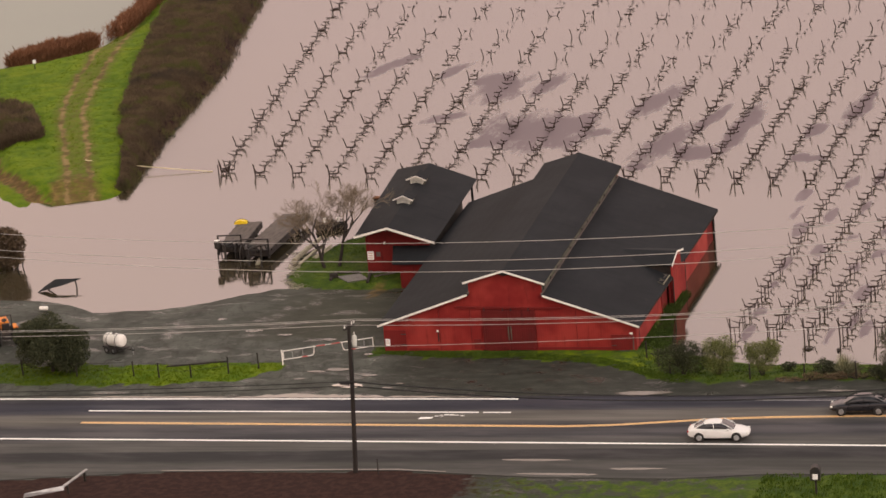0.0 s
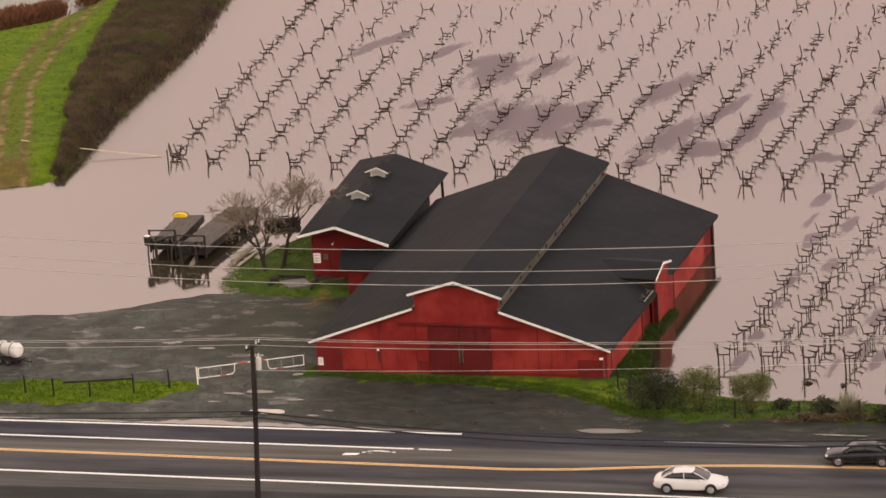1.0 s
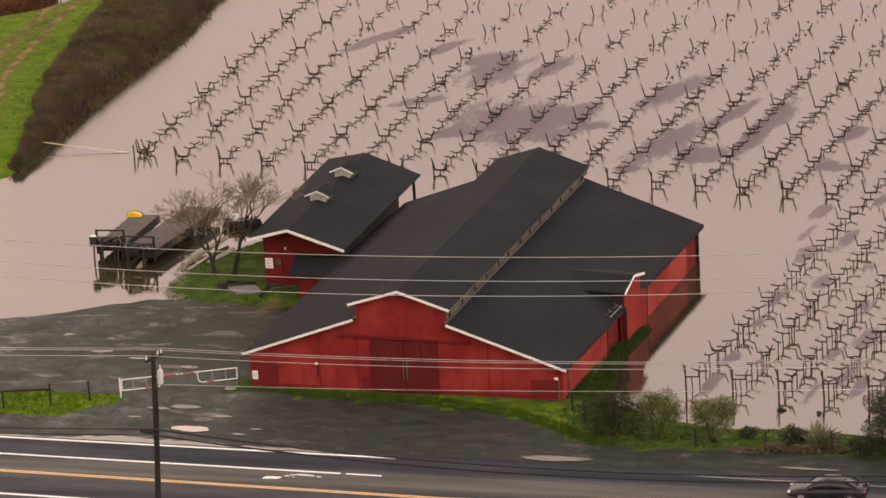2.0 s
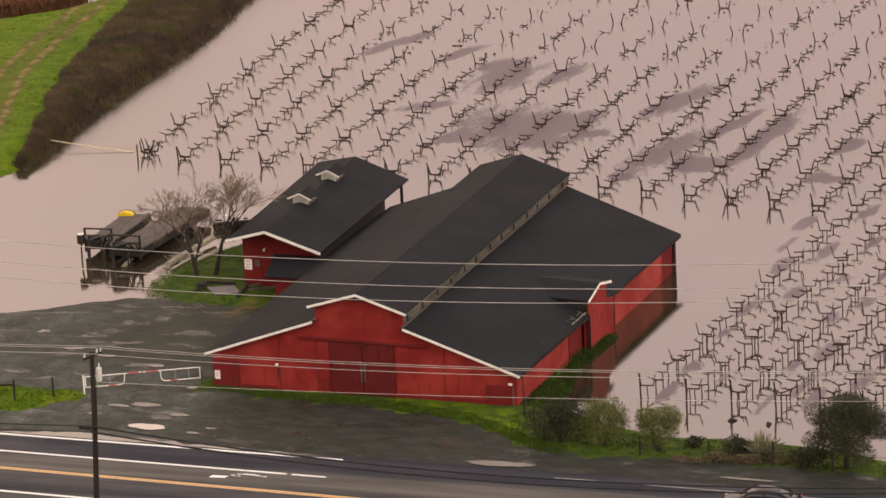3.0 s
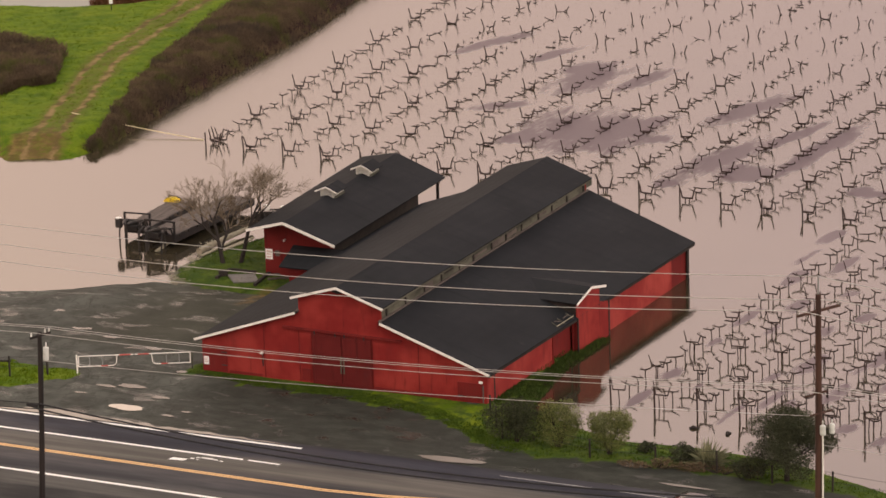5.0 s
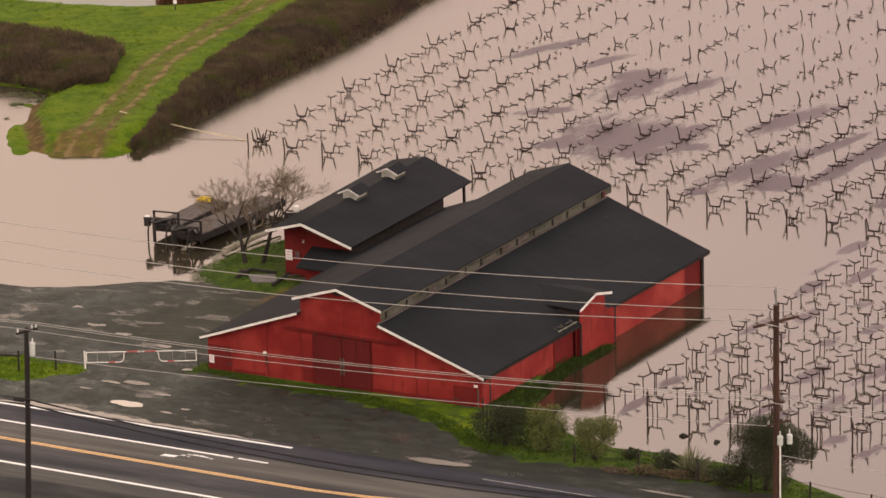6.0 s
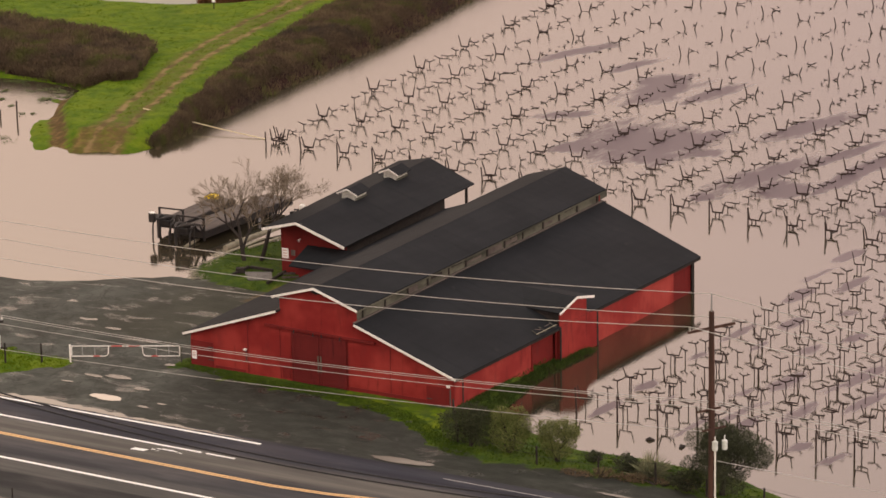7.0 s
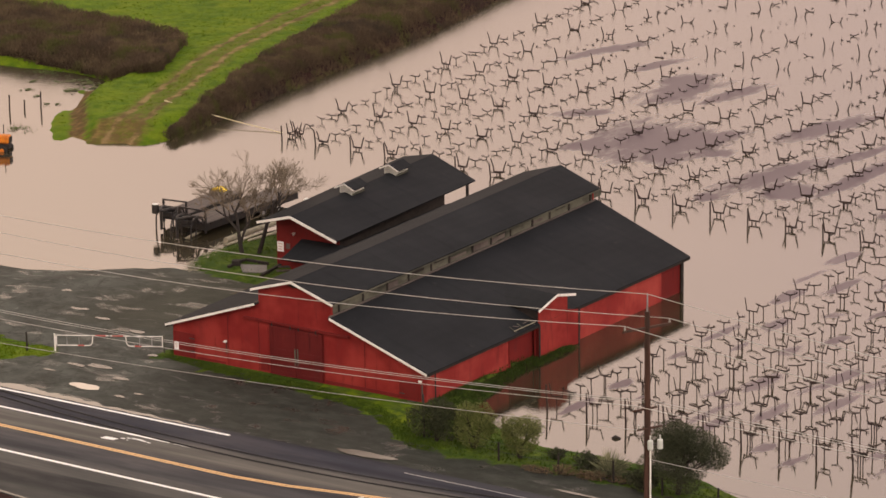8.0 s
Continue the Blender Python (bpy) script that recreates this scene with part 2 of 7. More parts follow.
def asphalt():
    """Damp worn asphalt: each lane its own tone, wheel paths, tar seams and stains along the lanes."""
    n = Nodes("asphalt")
    spot = n.add("ShaderNodeSeparateXYZ", Vector=n.geo.outputs["Position"])
    across = n.math("SUBTRACT", spot.outputs[1], n.math("MULTIPLY", spot.outputs[0], 0.037))
    wander = n.math("MULTIPLY", n.math("SUBTRACT", n.noise(0.4, 3, (0.15, 1, 1)), 0.5), 0.5)
    level = n.add("ShaderNodeMapRange", Value=n.math("ADD", across, wander))
    level.inputs["From Min"].default_value, level.inputs["From Max"].default_value = -29.0, -10.5
    lane = n.tree.nodes.new("ShaderNodeValToRGB")
    n.put(lane.inputs[0], level.outputs[0])
    tones = [(0.0, 0.06, 0.057, 0.052), (0.12, 0.05, 0.048, 0.044), (0.16, 0.022, 0.022, 0.022), (0.262, 0.02, 0.02, 0.021), (0.275, 0.075, 0.07, 0.064), (0.38, 0.08, 0.074, 0.07), (0.41, 0.07, 0.065, 0.066), (0.44, 0.033, 0.032, 0.038), (0.50, 0.066, 0.061, 0.066), (0.55, 0.035, 0.033, 0.039),
             (0.60, 0.066, 0.06, 0.059), (0.645, 0.13, 0.114, 0.1), (0.74, 0.11, 0.097, 0.088), (0.775, 0.038, 0.037, 0.048), (0.82, 0.019, 0.02, 0.032), (0.87, 0.036, 0.036, 0.05), (0.92, 0.02, 0.02, 0.031), (0.96, 0.04, 0.038, 0.04), (1.0, 0.08, 0.074, 0.064)]
    ramp = lane.color_ramp
    while len(ramp.elements) < len(tones):
        ramp.elements.new(0.5)
    for stop, (at, r, g, b) in zip(ramp.elements, tones):
        stop.position, stop.color = at, (1.12 * r, 1.2 * g, 1.18 * b, 1)
    streak = n.noise(1.6, 4, (0.03, 1, 1))
    stains = n.noise(0.25, 5, (0.35, 1.6, 1))
    grit = n.noise(18, 2)
    tone = n.mix(n.ramp(streak, 0.4, 0.62), n.mix(0.35, lane.outputs[0], (0.02, 0.02, 0.024)), lane.outputs[0])
    tone = n.mix(n.math("MULTIPLY", n.ramp(stains, 0.52, 0.75), 0.2), tone, (0.045, 0.043, 0.047))
    tone = n.mix(n.math("MULTIPLY", grit, 0.12), tone, (0.1, 0.092, 0.09))
    rough = n.mix(n.ramp(stains, 0.35, 0.65), (0.48, 0.48, 0.48), (0.78, 0.78, 0.78))
    return n.finish(tone, rough, grit, 0.2, 0.01, 0.0, 0.12)


def leafy(name, dark, pale, rough=0.7):
    n = Nodes(name)
    island = n.geo.outputs["Random Per Island"]
    tone = n.mix(island, dark, pale)
    tone = n.mix(n.math("MULTIPLY", n.ramp(n.noise(1.3, 3), 0.4, 0.7), 0.6), tone, dark)
    n.finish(tone, rough, spec=0.08)
    return n.thin(tone, 0.4)


def brushwood():
    """Leafless winter brush: dull brown twigs, darker hollows, russet stems and patches of faded green."""
    n = Nodes("winter_brush")
    tone = n.mix(n.geo.outputs["Random Per Island"], (0.082, 0.06, 0.04), (0.165, 0.122, 0.08))
    tone = n.mix(n.ramp(n.noise(0.14, 4), 0.46, 0.66), tone, (0.08, 0.064, 0.05))
    tone = n.mix(n.math("MULTIPLY", n.ramp(n.noise(0.4, 5), 0.47, 0.62), 0.7), tone, (0.19, 0.145, 0.085))
    tone = n.mix(n.math("MULTIPLY", n.ramp(n.noise(0.3, 5, (1, 1, 0.4)), 0.5, 0.64), 0.85), tone, (0.11, 0.125, 0.036))
    n.finish(tone, 0.92, spec=0.1)
    return n.thin(tone, 0.42)


def road_paint(name, colour):
    n = Nodes(name)
    wear = n.ramp(n.noise(2.2, 6, (0.7, 2, 1)), 0.63, 0.75)
    tone = n.mix(n.math("MULTIPLY", wear, 0.55), colour, (0.12, 0.11, 0.105))
    return n.finish(tone, 0.6, n.noise(20, 2), 0.1, 0.005)


M_RED = red_paint("red_paint", (0.2, 0.0125, 0.011), (0.295, 0.032, 0.025))
# the barn red again, lightened for the sun on the east side
M_RED_SUNLIT = red_paint("sun_faded_red_paint", (0.24, 0.021, 0.018), (0.37, 0.055, 0.043))
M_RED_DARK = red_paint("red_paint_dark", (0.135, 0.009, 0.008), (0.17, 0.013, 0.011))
M_RED_DOOR = red_paint("red_paint_door", (0.1, 0.007, 0.0065), (0.13, 0.011, 0.01))
M_ROOF = roofing("rolled_roofing", (0.0142, 0.0152, 0.0172))
M_WHITE = plain("white_paint", (0.88, 0.86, 0.81), (0.76, 0.73, 0.67), 1.5, 0.6)
M_SIGN = plain("white_sign", (0.86, 0.86, 0.84), (0.8, 0.8, 0.78), 1.0, 0.5)
M_INK = plain("faded_red_ink", (0.5, 0.3, 0.27), (0.6, 0.42, 0.38))
M_OLDWOOD = plain("mossy_wood", (0.15, 0.148, 0.112), (0.045, 0.047, 0.035), 0.8, 0.85, stretch=(1, 0.4, 1))
M_DARKWOOD = plain("dark_wood", (0.035, 0.028, 0.024), (0.02, 0.017, 0.015), 2.0, 0.85)
M_POLE = plain("creosoted_pole", (0.085, 0.04, 0.028), (0.045, 0.024, 0.018), 1.2, 0.8, stretch=(3, 3, 0.3))
M_POLE_DARK = plain("dark_creosoted_pole", (0.028, 0.022, 0.02), (0.018, 0.015, 0.014), 1.2, 0.8, stretch=(3, 3, 0.3))
M_STAKE = plain("vineyard_stake", (0.045, 0.027, 0.022), (0.028, 0.018, 0.016), 3.0, 0.85)
M_VINE = plain("vine_bark", (0.05, 0.034, 0.028), (0.03, 0.02, 0.018), 4.0, 0.9)
M_BARK = plain("pale_bark", (0.23, 0.185, 0.132), (0.15, 0.118, 0.085), 3.0, 0.9)
M_TRUNK = plain("dark_bark", (0.04, 0.033, 0.028), (0.026, 0.021, 0.019), 3.0, 0.9)
M_STEEL = plain("galvanised_steel", (0.42, 0.43, 0.44), (0.3, 0.3, 0.3), 2.0, 0.45, 0.7)
M_DARK_STEEL = plain("dark_steel", (0.03, 0.03, 0.032), (0.05, 0.042, 0.036), 2.0, 0.55, 0.3)
M_DECK = plain("weathered_deck", (0.145, 0.122, 0.108), (0.085, 0.07, 0.063), 1.4, 0.8, stretch=(4, 0.5, 1))
M_YELLOW = plain("yellow_plastic", (0.85, 0.62, 0.02), (0.7, 0.48, 0.02), 2.0, 0.45)
M_ORANGE = plain("orange_machine_paint", (0.75, 0.25, 0.02), (0.5, 0.14, 0.02), 2.0, 0.5)
M_RUBBER = plain("tyre_rubber", (0.02, 0.02, 0.02), (0.03, 0.028, 0.026), 3.0, 0.8)
M_PORCELAIN = plain("white_porcelain", (0.78, 0.78, 0.74), (0.66, 0.66, 0.62), 2.0, 0.25)
M_TANK = plain("grey_transformer_paint", (0.66, 0.68, 0.64), (0.52, 0.54, 0.5), 2.0, 0.4)
M_WIRE = plain("aluminium_wire", (0.55, 0.53, 0.5), (0.45, 0.43, 0.4), 1.0, 0.5, 0.2)
M_CABLE = plain("black_cable", (0.02, 0.02, 0.022), (0.03, 0.03, 0.03), 1.0, 0.6)
M_ROPE = plain("pale_yellow_boom", (0.88, 0.78, 0.5), (0.78, 0.66, 0.4), 1.0, 0.6)
M_RED_BAND = plain("red_reflector", (0.42, 0.07, 0.06), (0.4, 0.14, 0.12), 3.0, 0.5)
M_GLASS = plain("dark_car_glass", (0.02, 0.022, 0.025), (0.03, 0.032, 0.035), 1.0, 0.08, spec=0.6)
M_CAR_WHITE = plain("white_car_paint", (0.78, 0.78, 0.76), (0.72, 0.72, 0.7), 1.0, 0.25, spec=0.5)
M_CAR_BLACK = plain("black_car_paint", (0.012, 0.012, 0.014), (0.018, 0.018, 0.02), 1.0, 0.18, spec=0.5)
M_RIM = plain("alloy_rim", (0.55, 0.55, 0.56), (0.4, 0.4, 0.4), 3.0, 0.35, 0.8)
M_LAMP_RED = plain("tail_lamp", (0.4, 0.01, 0.01), (0.3, 0.01, 0.01), 1.0, 0.2)
M_WATER = muddy_water("flood_water", (0.04, 0.034, 0.0195), (0.055, 0.044, 0.026), 0.06)
M_POND = muddy_water("pond_water", (0.115, 0.15, 0.11), (0.13, 0.165, 0.12), 0.4, False)
M_PUDDLE = muddy_water("puddle_water", (0.165, 0.148, 0.122), (0.115, 0.105, 0.086), 0.25, False, 1.4)
M_PUDDLE_PALE = muddy_water("pale_puddle_water", (0.29, 0.262, 0.215), (0.2, 0.18, 0.148), 0.2, False, 1.4)
M_SLURRY = muddy_water("cream_puddle_water", (0.46, 0.41, 0.32), (0.38, 0.33, 0.26), 0.1, False)
M_STRAW = plain("bleached_driftwood", (0.5, 0.46, 0.4), (0.3, 0.27, 0.22), 2.0, 0.85)
M_STALK = plain("pale_straw", (0.4, 0.36, 0.27), (0.26, 0.24, 0.17), 2.0, 0.9)
M_RUST = plain("rusty_orange_steel", (0.3, 0.13, 0.06), (0.16, 0.07, 0.04), 2.0, 0.8)
M_VENT = plain("weathered_white_paint", (0.62, 0.62, 0.56), (0.5, 0.51, 0.45), 2.0, 0.7)
M_GROUND = ground_cover()
M_ASPHALT = asphalt()
M_LINE_WHITE = road_paint("white_road_paint", (0.95, 0.94, 0.9))
M_LINE_WORN = road_paint("worn_road_paint", (0.42, 0.41, 0.4))
M_LINE_YELLOW = road_paint("yellow_road_paint", (0.78, 0.49, 0.22))
M_GRASS = leafy("grass_blades", (0.065, 0.115, 0.004), (0.14, 0.19, 0.008))
M_GRASS_DAMP = leafy("damp_grass_blades", (0.045, 0.085, 0.01), (0.105, 0.15, 0.02))
M_BLADE = leafy("pale_stiff_blades", (0.17, 0.18, 0.1), (0.42, 0.42, 0.26))
# wet grass, its green darkened for the shade of the barn wall
M_GRASS_SHADED = leafy("wet_dark_grass_blades", (0.034, 0.06, 0.014), (0.08, 0.118, 0.026))
M_DRY = leafy("dry_brown_stems", (0.13, 0.095, 0.06), (0.27, 0.2, 0.125))
M_BRUSH = brushwood()
M_REED = leafy("russet_reeds", (0.16, 0.075, 0.04), (0.30, 0.15, 0.085))
M_LEAF_DARK = leafy("dark_leaves", (0.042, 0.05, 0.028), (0.11, 0.118, 0.066))
M_LEAF_OLIVE = leafy("olive_leaves", (0.1, 0.122, 0.034), (0.28, 0.3, 0.115))
M_LEAF_GREEN = leafy("green_leaves", (0.055, 0.063, 0.037), (0.096, 0.104, 0.06))
M_CONCRETE = plain("wet_concrete", (0.17, 0.16, 0.152), (0.11, 0.104, 0.098), 0.9, 0.5)
M_INSULATOR = plain("weathered_porcelain", (0.4, 0.38, 0.36), (0.28, 0.26, 0.24), 3.0, 0.4)
M_FLOAT = plain("floating_debris", (0.1, 0.095, 0.045), (0.08, 0.12, 0.025), 0.5, 0.9)


# ---- mesh helpers ----
def part(name, bm, material, parent=None, label=""):
    """Links a bmesh as one mesh object, under a thing or a part where one is given."""
    data = bpy.data.meshes.new(name)
    bm.normal_update()
    bm.to_mesh(data)
    bm.free()
    data.materials.append(material)
    ob = new(name, data)
    ob.parent = parent
    if label:
        ob["label"] = label
    return ob


def thing(name, label, category, at=None, group="", kind=""):
    """An empty at a thing's base that carries its parts."""
    ob = new(name)
    ob.matrix_world = at or Matrix()
    return tagged(ob, label, category, group, kind)


def box(bm, a, b, bevel=0.0):
    lo = [min(p, q) for p, q in zip(a, b)]
    hi = [max(p, q) for p, q in zip(a, b)]
    made = bmesh.ops.create_cube(bm, size=1)["verts"]
    for v in made:
        v.co = Vector([lo[i] + (v.co[i] + 0.5) * (hi[i] - lo[i]) for i in range(3)])
    if bevel:
        edges = list({e for v in made for e in v.link_edges})
        bmesh.ops.bevel(bm, geom=edges, offset=bevel, segments=1, affect="EDGES")
    return bm


def slab(bm, corners, thick):
    """A plate of that thickness below four or more corners in one plane."""
    top = [bm.verts.new(c) for c in corners]
    normal = (Vector(corners[1]) - Vector(corners[0])).cross(Vector(corners[2]) - Vector(corners[0])).normalized()
    low = [bm.verts.new(Vector(c) - normal * thick) for c in corners]
    bm.faces.new(top)
    bm.faces.new(low[::-1])
    count = len(corners)
    for i in range(count):
        j = (i + 1) % count
        bm.faces.new((top[j], top[i], low[i], low[j]))
    return bm


def tube(bm, points, radii, sides=6):
    """A tapering tube through points, closed at both ends."""
    points = [Vector(p) for p in points]
    if not hasattr(radii, "__len__"):
        radii = [radii] * len(points)
    rings = []
    for i, p in enumerate(points):
        way = (points[min(i + 1, len(points) - 1)] - points[max(i - 1, 0)]).normalized()
        side = way.orthogonal().normalized() if abs(way.z) > 0.9 else way.cross(Vector((0, 0, 1))).normalized()
        up = side.cross(way)
        rings.append([bm.verts.new(p + radii[i] * (math.cos(a) * side + math.sin(a) * up)) for a in [2 * math.pi * k / sides for k in range(sides)]])
    for one, two in zip(rings, rings[1:]):
        for k in range(sides):
            bm.faces.new((one[k], one[(k + 1) % sides], two[(k + 1) % sides], two[k]))
    bm.faces.new(rings[0][::-1])
    bm.faces.new(rings[-1])
    return bm


def beam(bm, p, q, wide, high):
    """A square-edged timber from p to q."""
    p, q = Vector(p), Vector(q)
    way = (q - p).normalized()
    side = (way.cross(Vector((0, 0, 1))) if abs(way.z) < 0.95 else Vector((1, 0, 0))).normalized() * wide / 2
    up = side.cross(way).normalized() * high / 2
    ends = [[bm.verts.new(c + s * side + u * up) for s, u in ((-1, -1), (1, -1), (1, 1), (-1, 1))] for c in (p, q)]
    for k in range(4):
        j = (k + 1) % 4
        bm.faces.new((ends[0][k], ends[0][j], ends[1][j], ends[1][k]))
    bm.faces.new(ends[0][::-1])
    bm.faces.new(ends[1])
    return bm


def prism(bm, outline, axis, low, high):
    """An outline in the two other axes, drawn out along axis from low to high."""
    def place(u, v, w):
        return (w, u, v) if axis == "x" else (u, w, v) if axis == "y" else (u, v, w)
    a = [bm.verts.new(place(u, v, low)) for u, v in outline]
    b = [bm.verts.new(place(u, v, high)) for u, v in outline]
    bm.faces.new(a)
    bm.faces.new(b[::-1])
    for i in range(len(outline)):
        j = (i + 1) % len(outline)
        bm.faces.new((a[j], a[i], b[i], b[j]))
    bmesh.ops.recalc_face_normals(bm, faces=bm.faces)
    return bm


def sheet(name, points, faces, material, parent=None):
    data = bpy.data.meshes.new(name)
    data.from_pydata([tuple(p) for p in points], [], faces)
    data.materials.append(material)
    ob = new(name, data)
    ob.parent = parent
    return ob


def along(table, x):
    return float(np.interp(x, [p[0] for p in table], [p[1] for p in table]))


# ---- the lie of the land ----
# The land, the road and what stands on them are laid out on a survey grid of their own;
# lie() turns a place on that grid into the world, survey() turns it back.
def lie(x, y):
    return (0.158 + 1.0289 * x -0.0318 * y +0.000216 * x * y -0.000484 * x * x,
            -0.316 -0.0570 * x + 1.0232 * y -0.000590 * x * y +0.000167 * y * y)


def survey(px, py):
    px, py = np.clip(np.asarray(px, float), -220, 120), np.clip(np.asarray(py, float), -120, 260)
    u, v = px, py
    for _ in range(6):
        gx, gy = lie(u, v)
        u, v = u + px - gx, v + py - gy
    return u, v


SHORE = [(-140, 6), (-60, 12), (-48, 14.3), (-43.5, 13.2), (-40.5, 10.8), (-36, 11.6), (-33, 12.6), (-30.2, 14.6), (-28.2, 16.8), (-26.2, 18.0), (-23, 19.2), (-18, 19.6), (-11, 19.5), (10.6, 21), (10.9, 12), (11.5, 7),
         (12.5, 3.4), (13.8, 2.5), (18, 0.7), (21, -0.2), (26, 0.5), (33, 0.3), (36, -1.0), (40, -2.6), (60, -4.6), (140, -4.6)]
BANK = [(-50.8, 47.6), (-50.5, 50), (-51.0, 57), (-51.8, 64), (-52.9, 71.5), (-53.9, 84.5), (-55.7, 103), (-57.7, 113), (-62.0, 140), (-80, 210), (-100, 300), (-118, 300), (-95, 210),
        (-80, 152), (-76.6, 137), (-74.6, 125), (-74.4, 114), (-76.6, 107.3), (-79.9, 102.8), (-84.1, 99.8), (-89.6, 98.4), (-110, 96.4), (-160, 94), (-160, 62), (-100, 63.2), (-82, 64.2),
        (-78.6, 65), (-75.3, 65.4), (-71.4, 65.0), (-69.8, 64.2), (-69.1, 61.5), (-70.2, 60.3), (-68.3, 56.8), (-66.5, 53.6), (-64.8, 50.0), (-62, 46.5), (-59.6, 44.4), (-57.6, 43.6), (-55, 45.3), (-53.3, 46.7), (-52.0, 46.3)]
GULLY = [(-68.6, 61.4), (-67.7, 58.4), (-66.2, 55.3), (-62.6, 51.3), (-59.8, 47.8), (-57.6, 45.0)]
ISLE = [(-24.6, 19.0), (-20.4, 17.4), (-16.5, 17.6), (-11.5, 19), (-11.5, 43), (-19, 43), (-22.2, 36), (-25.6, 27.5), (-25.6, 22)]

SPIT = [(10.2, 1), (13.0, 2.6), (12.3, 8), (11.85, 11.6), (12.1, 15.6), (12.3, 17.8), (11.9, 18.8), (10.4, 19.0)]


def signed_depth(px, py, outline):
    """Metres inside an outline (negative: outside), for arrays of places."""
    best = np.full(px.shape, 1e9)
    inside = np.zeros(px.shape, bool)
    for (ax, ay), (bx, by) in zip(outline, outline[1:] + outline[:1]):
        dx, dy = bx - ax, by - ay
        s = np.clip(((px - ax) * dx + (py - ay) * dy) / (dx * dx + dy * dy), 0, 1)
        best = np.minimum(best, np.hypot(px - ax - s * dx, py - ay - s * dy))
        if ay != by:
            inside ^= ((ay > py) != (by > py)) & (px < (bx - ax) * (py - ay) / (by - ay) + ax)
    return np.where(inside, best, -best)


def gully(px, py):
    """The washed-out runnel across the tip of the bank, 1 in its bed."""
    best = np.full(px.shape, 9.0)
    for (ax, ay), (bx, by) in zip(GULLY, GULLY[1:]):
        dx, dy = bx - ax, by - ay
        s = np.clip(((px - ax) * dx + (py - ay) * dy) / (dx * dx + dy * dy), 0, 1)
        best = np.minimum(best, np.hypot(px - ax - s * dx, py - ay - s * dy))
    return np.clip(1.35 - best / 1.15, 0, 1)


def terrain(px, py):
    px, py = survey(px, py)
    shore = np.interp(px, [p[0] for p in SHORE], [p[1] for p in SHORE])
    z = np.clip(WATER_Z + 0.11 * (shore - py), -1.3, 0.0)
    steep = np.interp(py, [46, 60], [0.24, 0.62]) * np.interp(px, [-70, -63], [0.6, 1.0])
    bank = np.clip(WATER_Z + steep * signed_depth(px, py, BANK), -1.3, 0.75)
    bank = bank - 0.45 * gully(px, py)
    isle = np.clip(WATER_Z + 0.22 * signed_depth(px, py, ISLE), -1.3, -0.12)
    spit = np.clip(WATER_Z + 0.4 * signed_depth(px, py, SPIT), -1.3, -0.3)
    return np.maximum(np.maximum(z, bank), np.maximum(isle, spit))


def height(x, y):
    return float(terrain(np.array([x]), np.array([y]))[0])


def road_north(x):
    return -11.55 + 0.052 * x


def road_dash(x):
    return -14.7 + 0.042 * x


ORANGE = [(-300, -29.2), (-31, -18.8), (8, -17.5), (12, -16.95), (16, -16.0), (20, -15.1), (24, -14.5), (32, -13.75), (200, -4.0)]
SOUTH_EDGE = [(-300, -42), (-40, -33.2), (-21, -29.2), (-3, -27.8), (8, -28.6), (18, -28.3), (25, -26.9), (33, -26.4), (200, -12)]


def road_south(x):
    return -21.5 + 0.036 * x


APRON = [(-11.2, -0.5), (-5.5, -1.25), (-2, -1.2), (0, -0.95), (4, -1.5), (8.2, -2.25), (11.8, -4.5), (14.6, -6.4)]
LEFT_GRASS = [(-150, -12), (-45, -9.9), (-30, -9.6), (-22, -8.2), (-18.4, -5.4), (-18.2, -4.2), (-20.5, -3.2), (-30, -4.6), (-45, -5), (-150, -5)]
TRACK = [(-52.9, 43), (-54.0, 46.5), (-56.0, 52.3), (-57.8, 57), (-60.0, 63), (-62.7, 69.7), (-65.2, 76.4), (-67.2, 84.5), (-69.3, 94.5), (-71.2, 104.5), (-73.5, 118), (-76, 131), (-82, 170), (-92, 220)]


def brush_width(y):
    """How far the brush reaches up the bank from the water."""
    return np.interp(y, [47, 50, 57, 63.4, 69, 78, 88, 100, 140], [0.0, 0.0, 0.3, 1.3, 2.7, 4.8, 6.7, 8.4, 10])


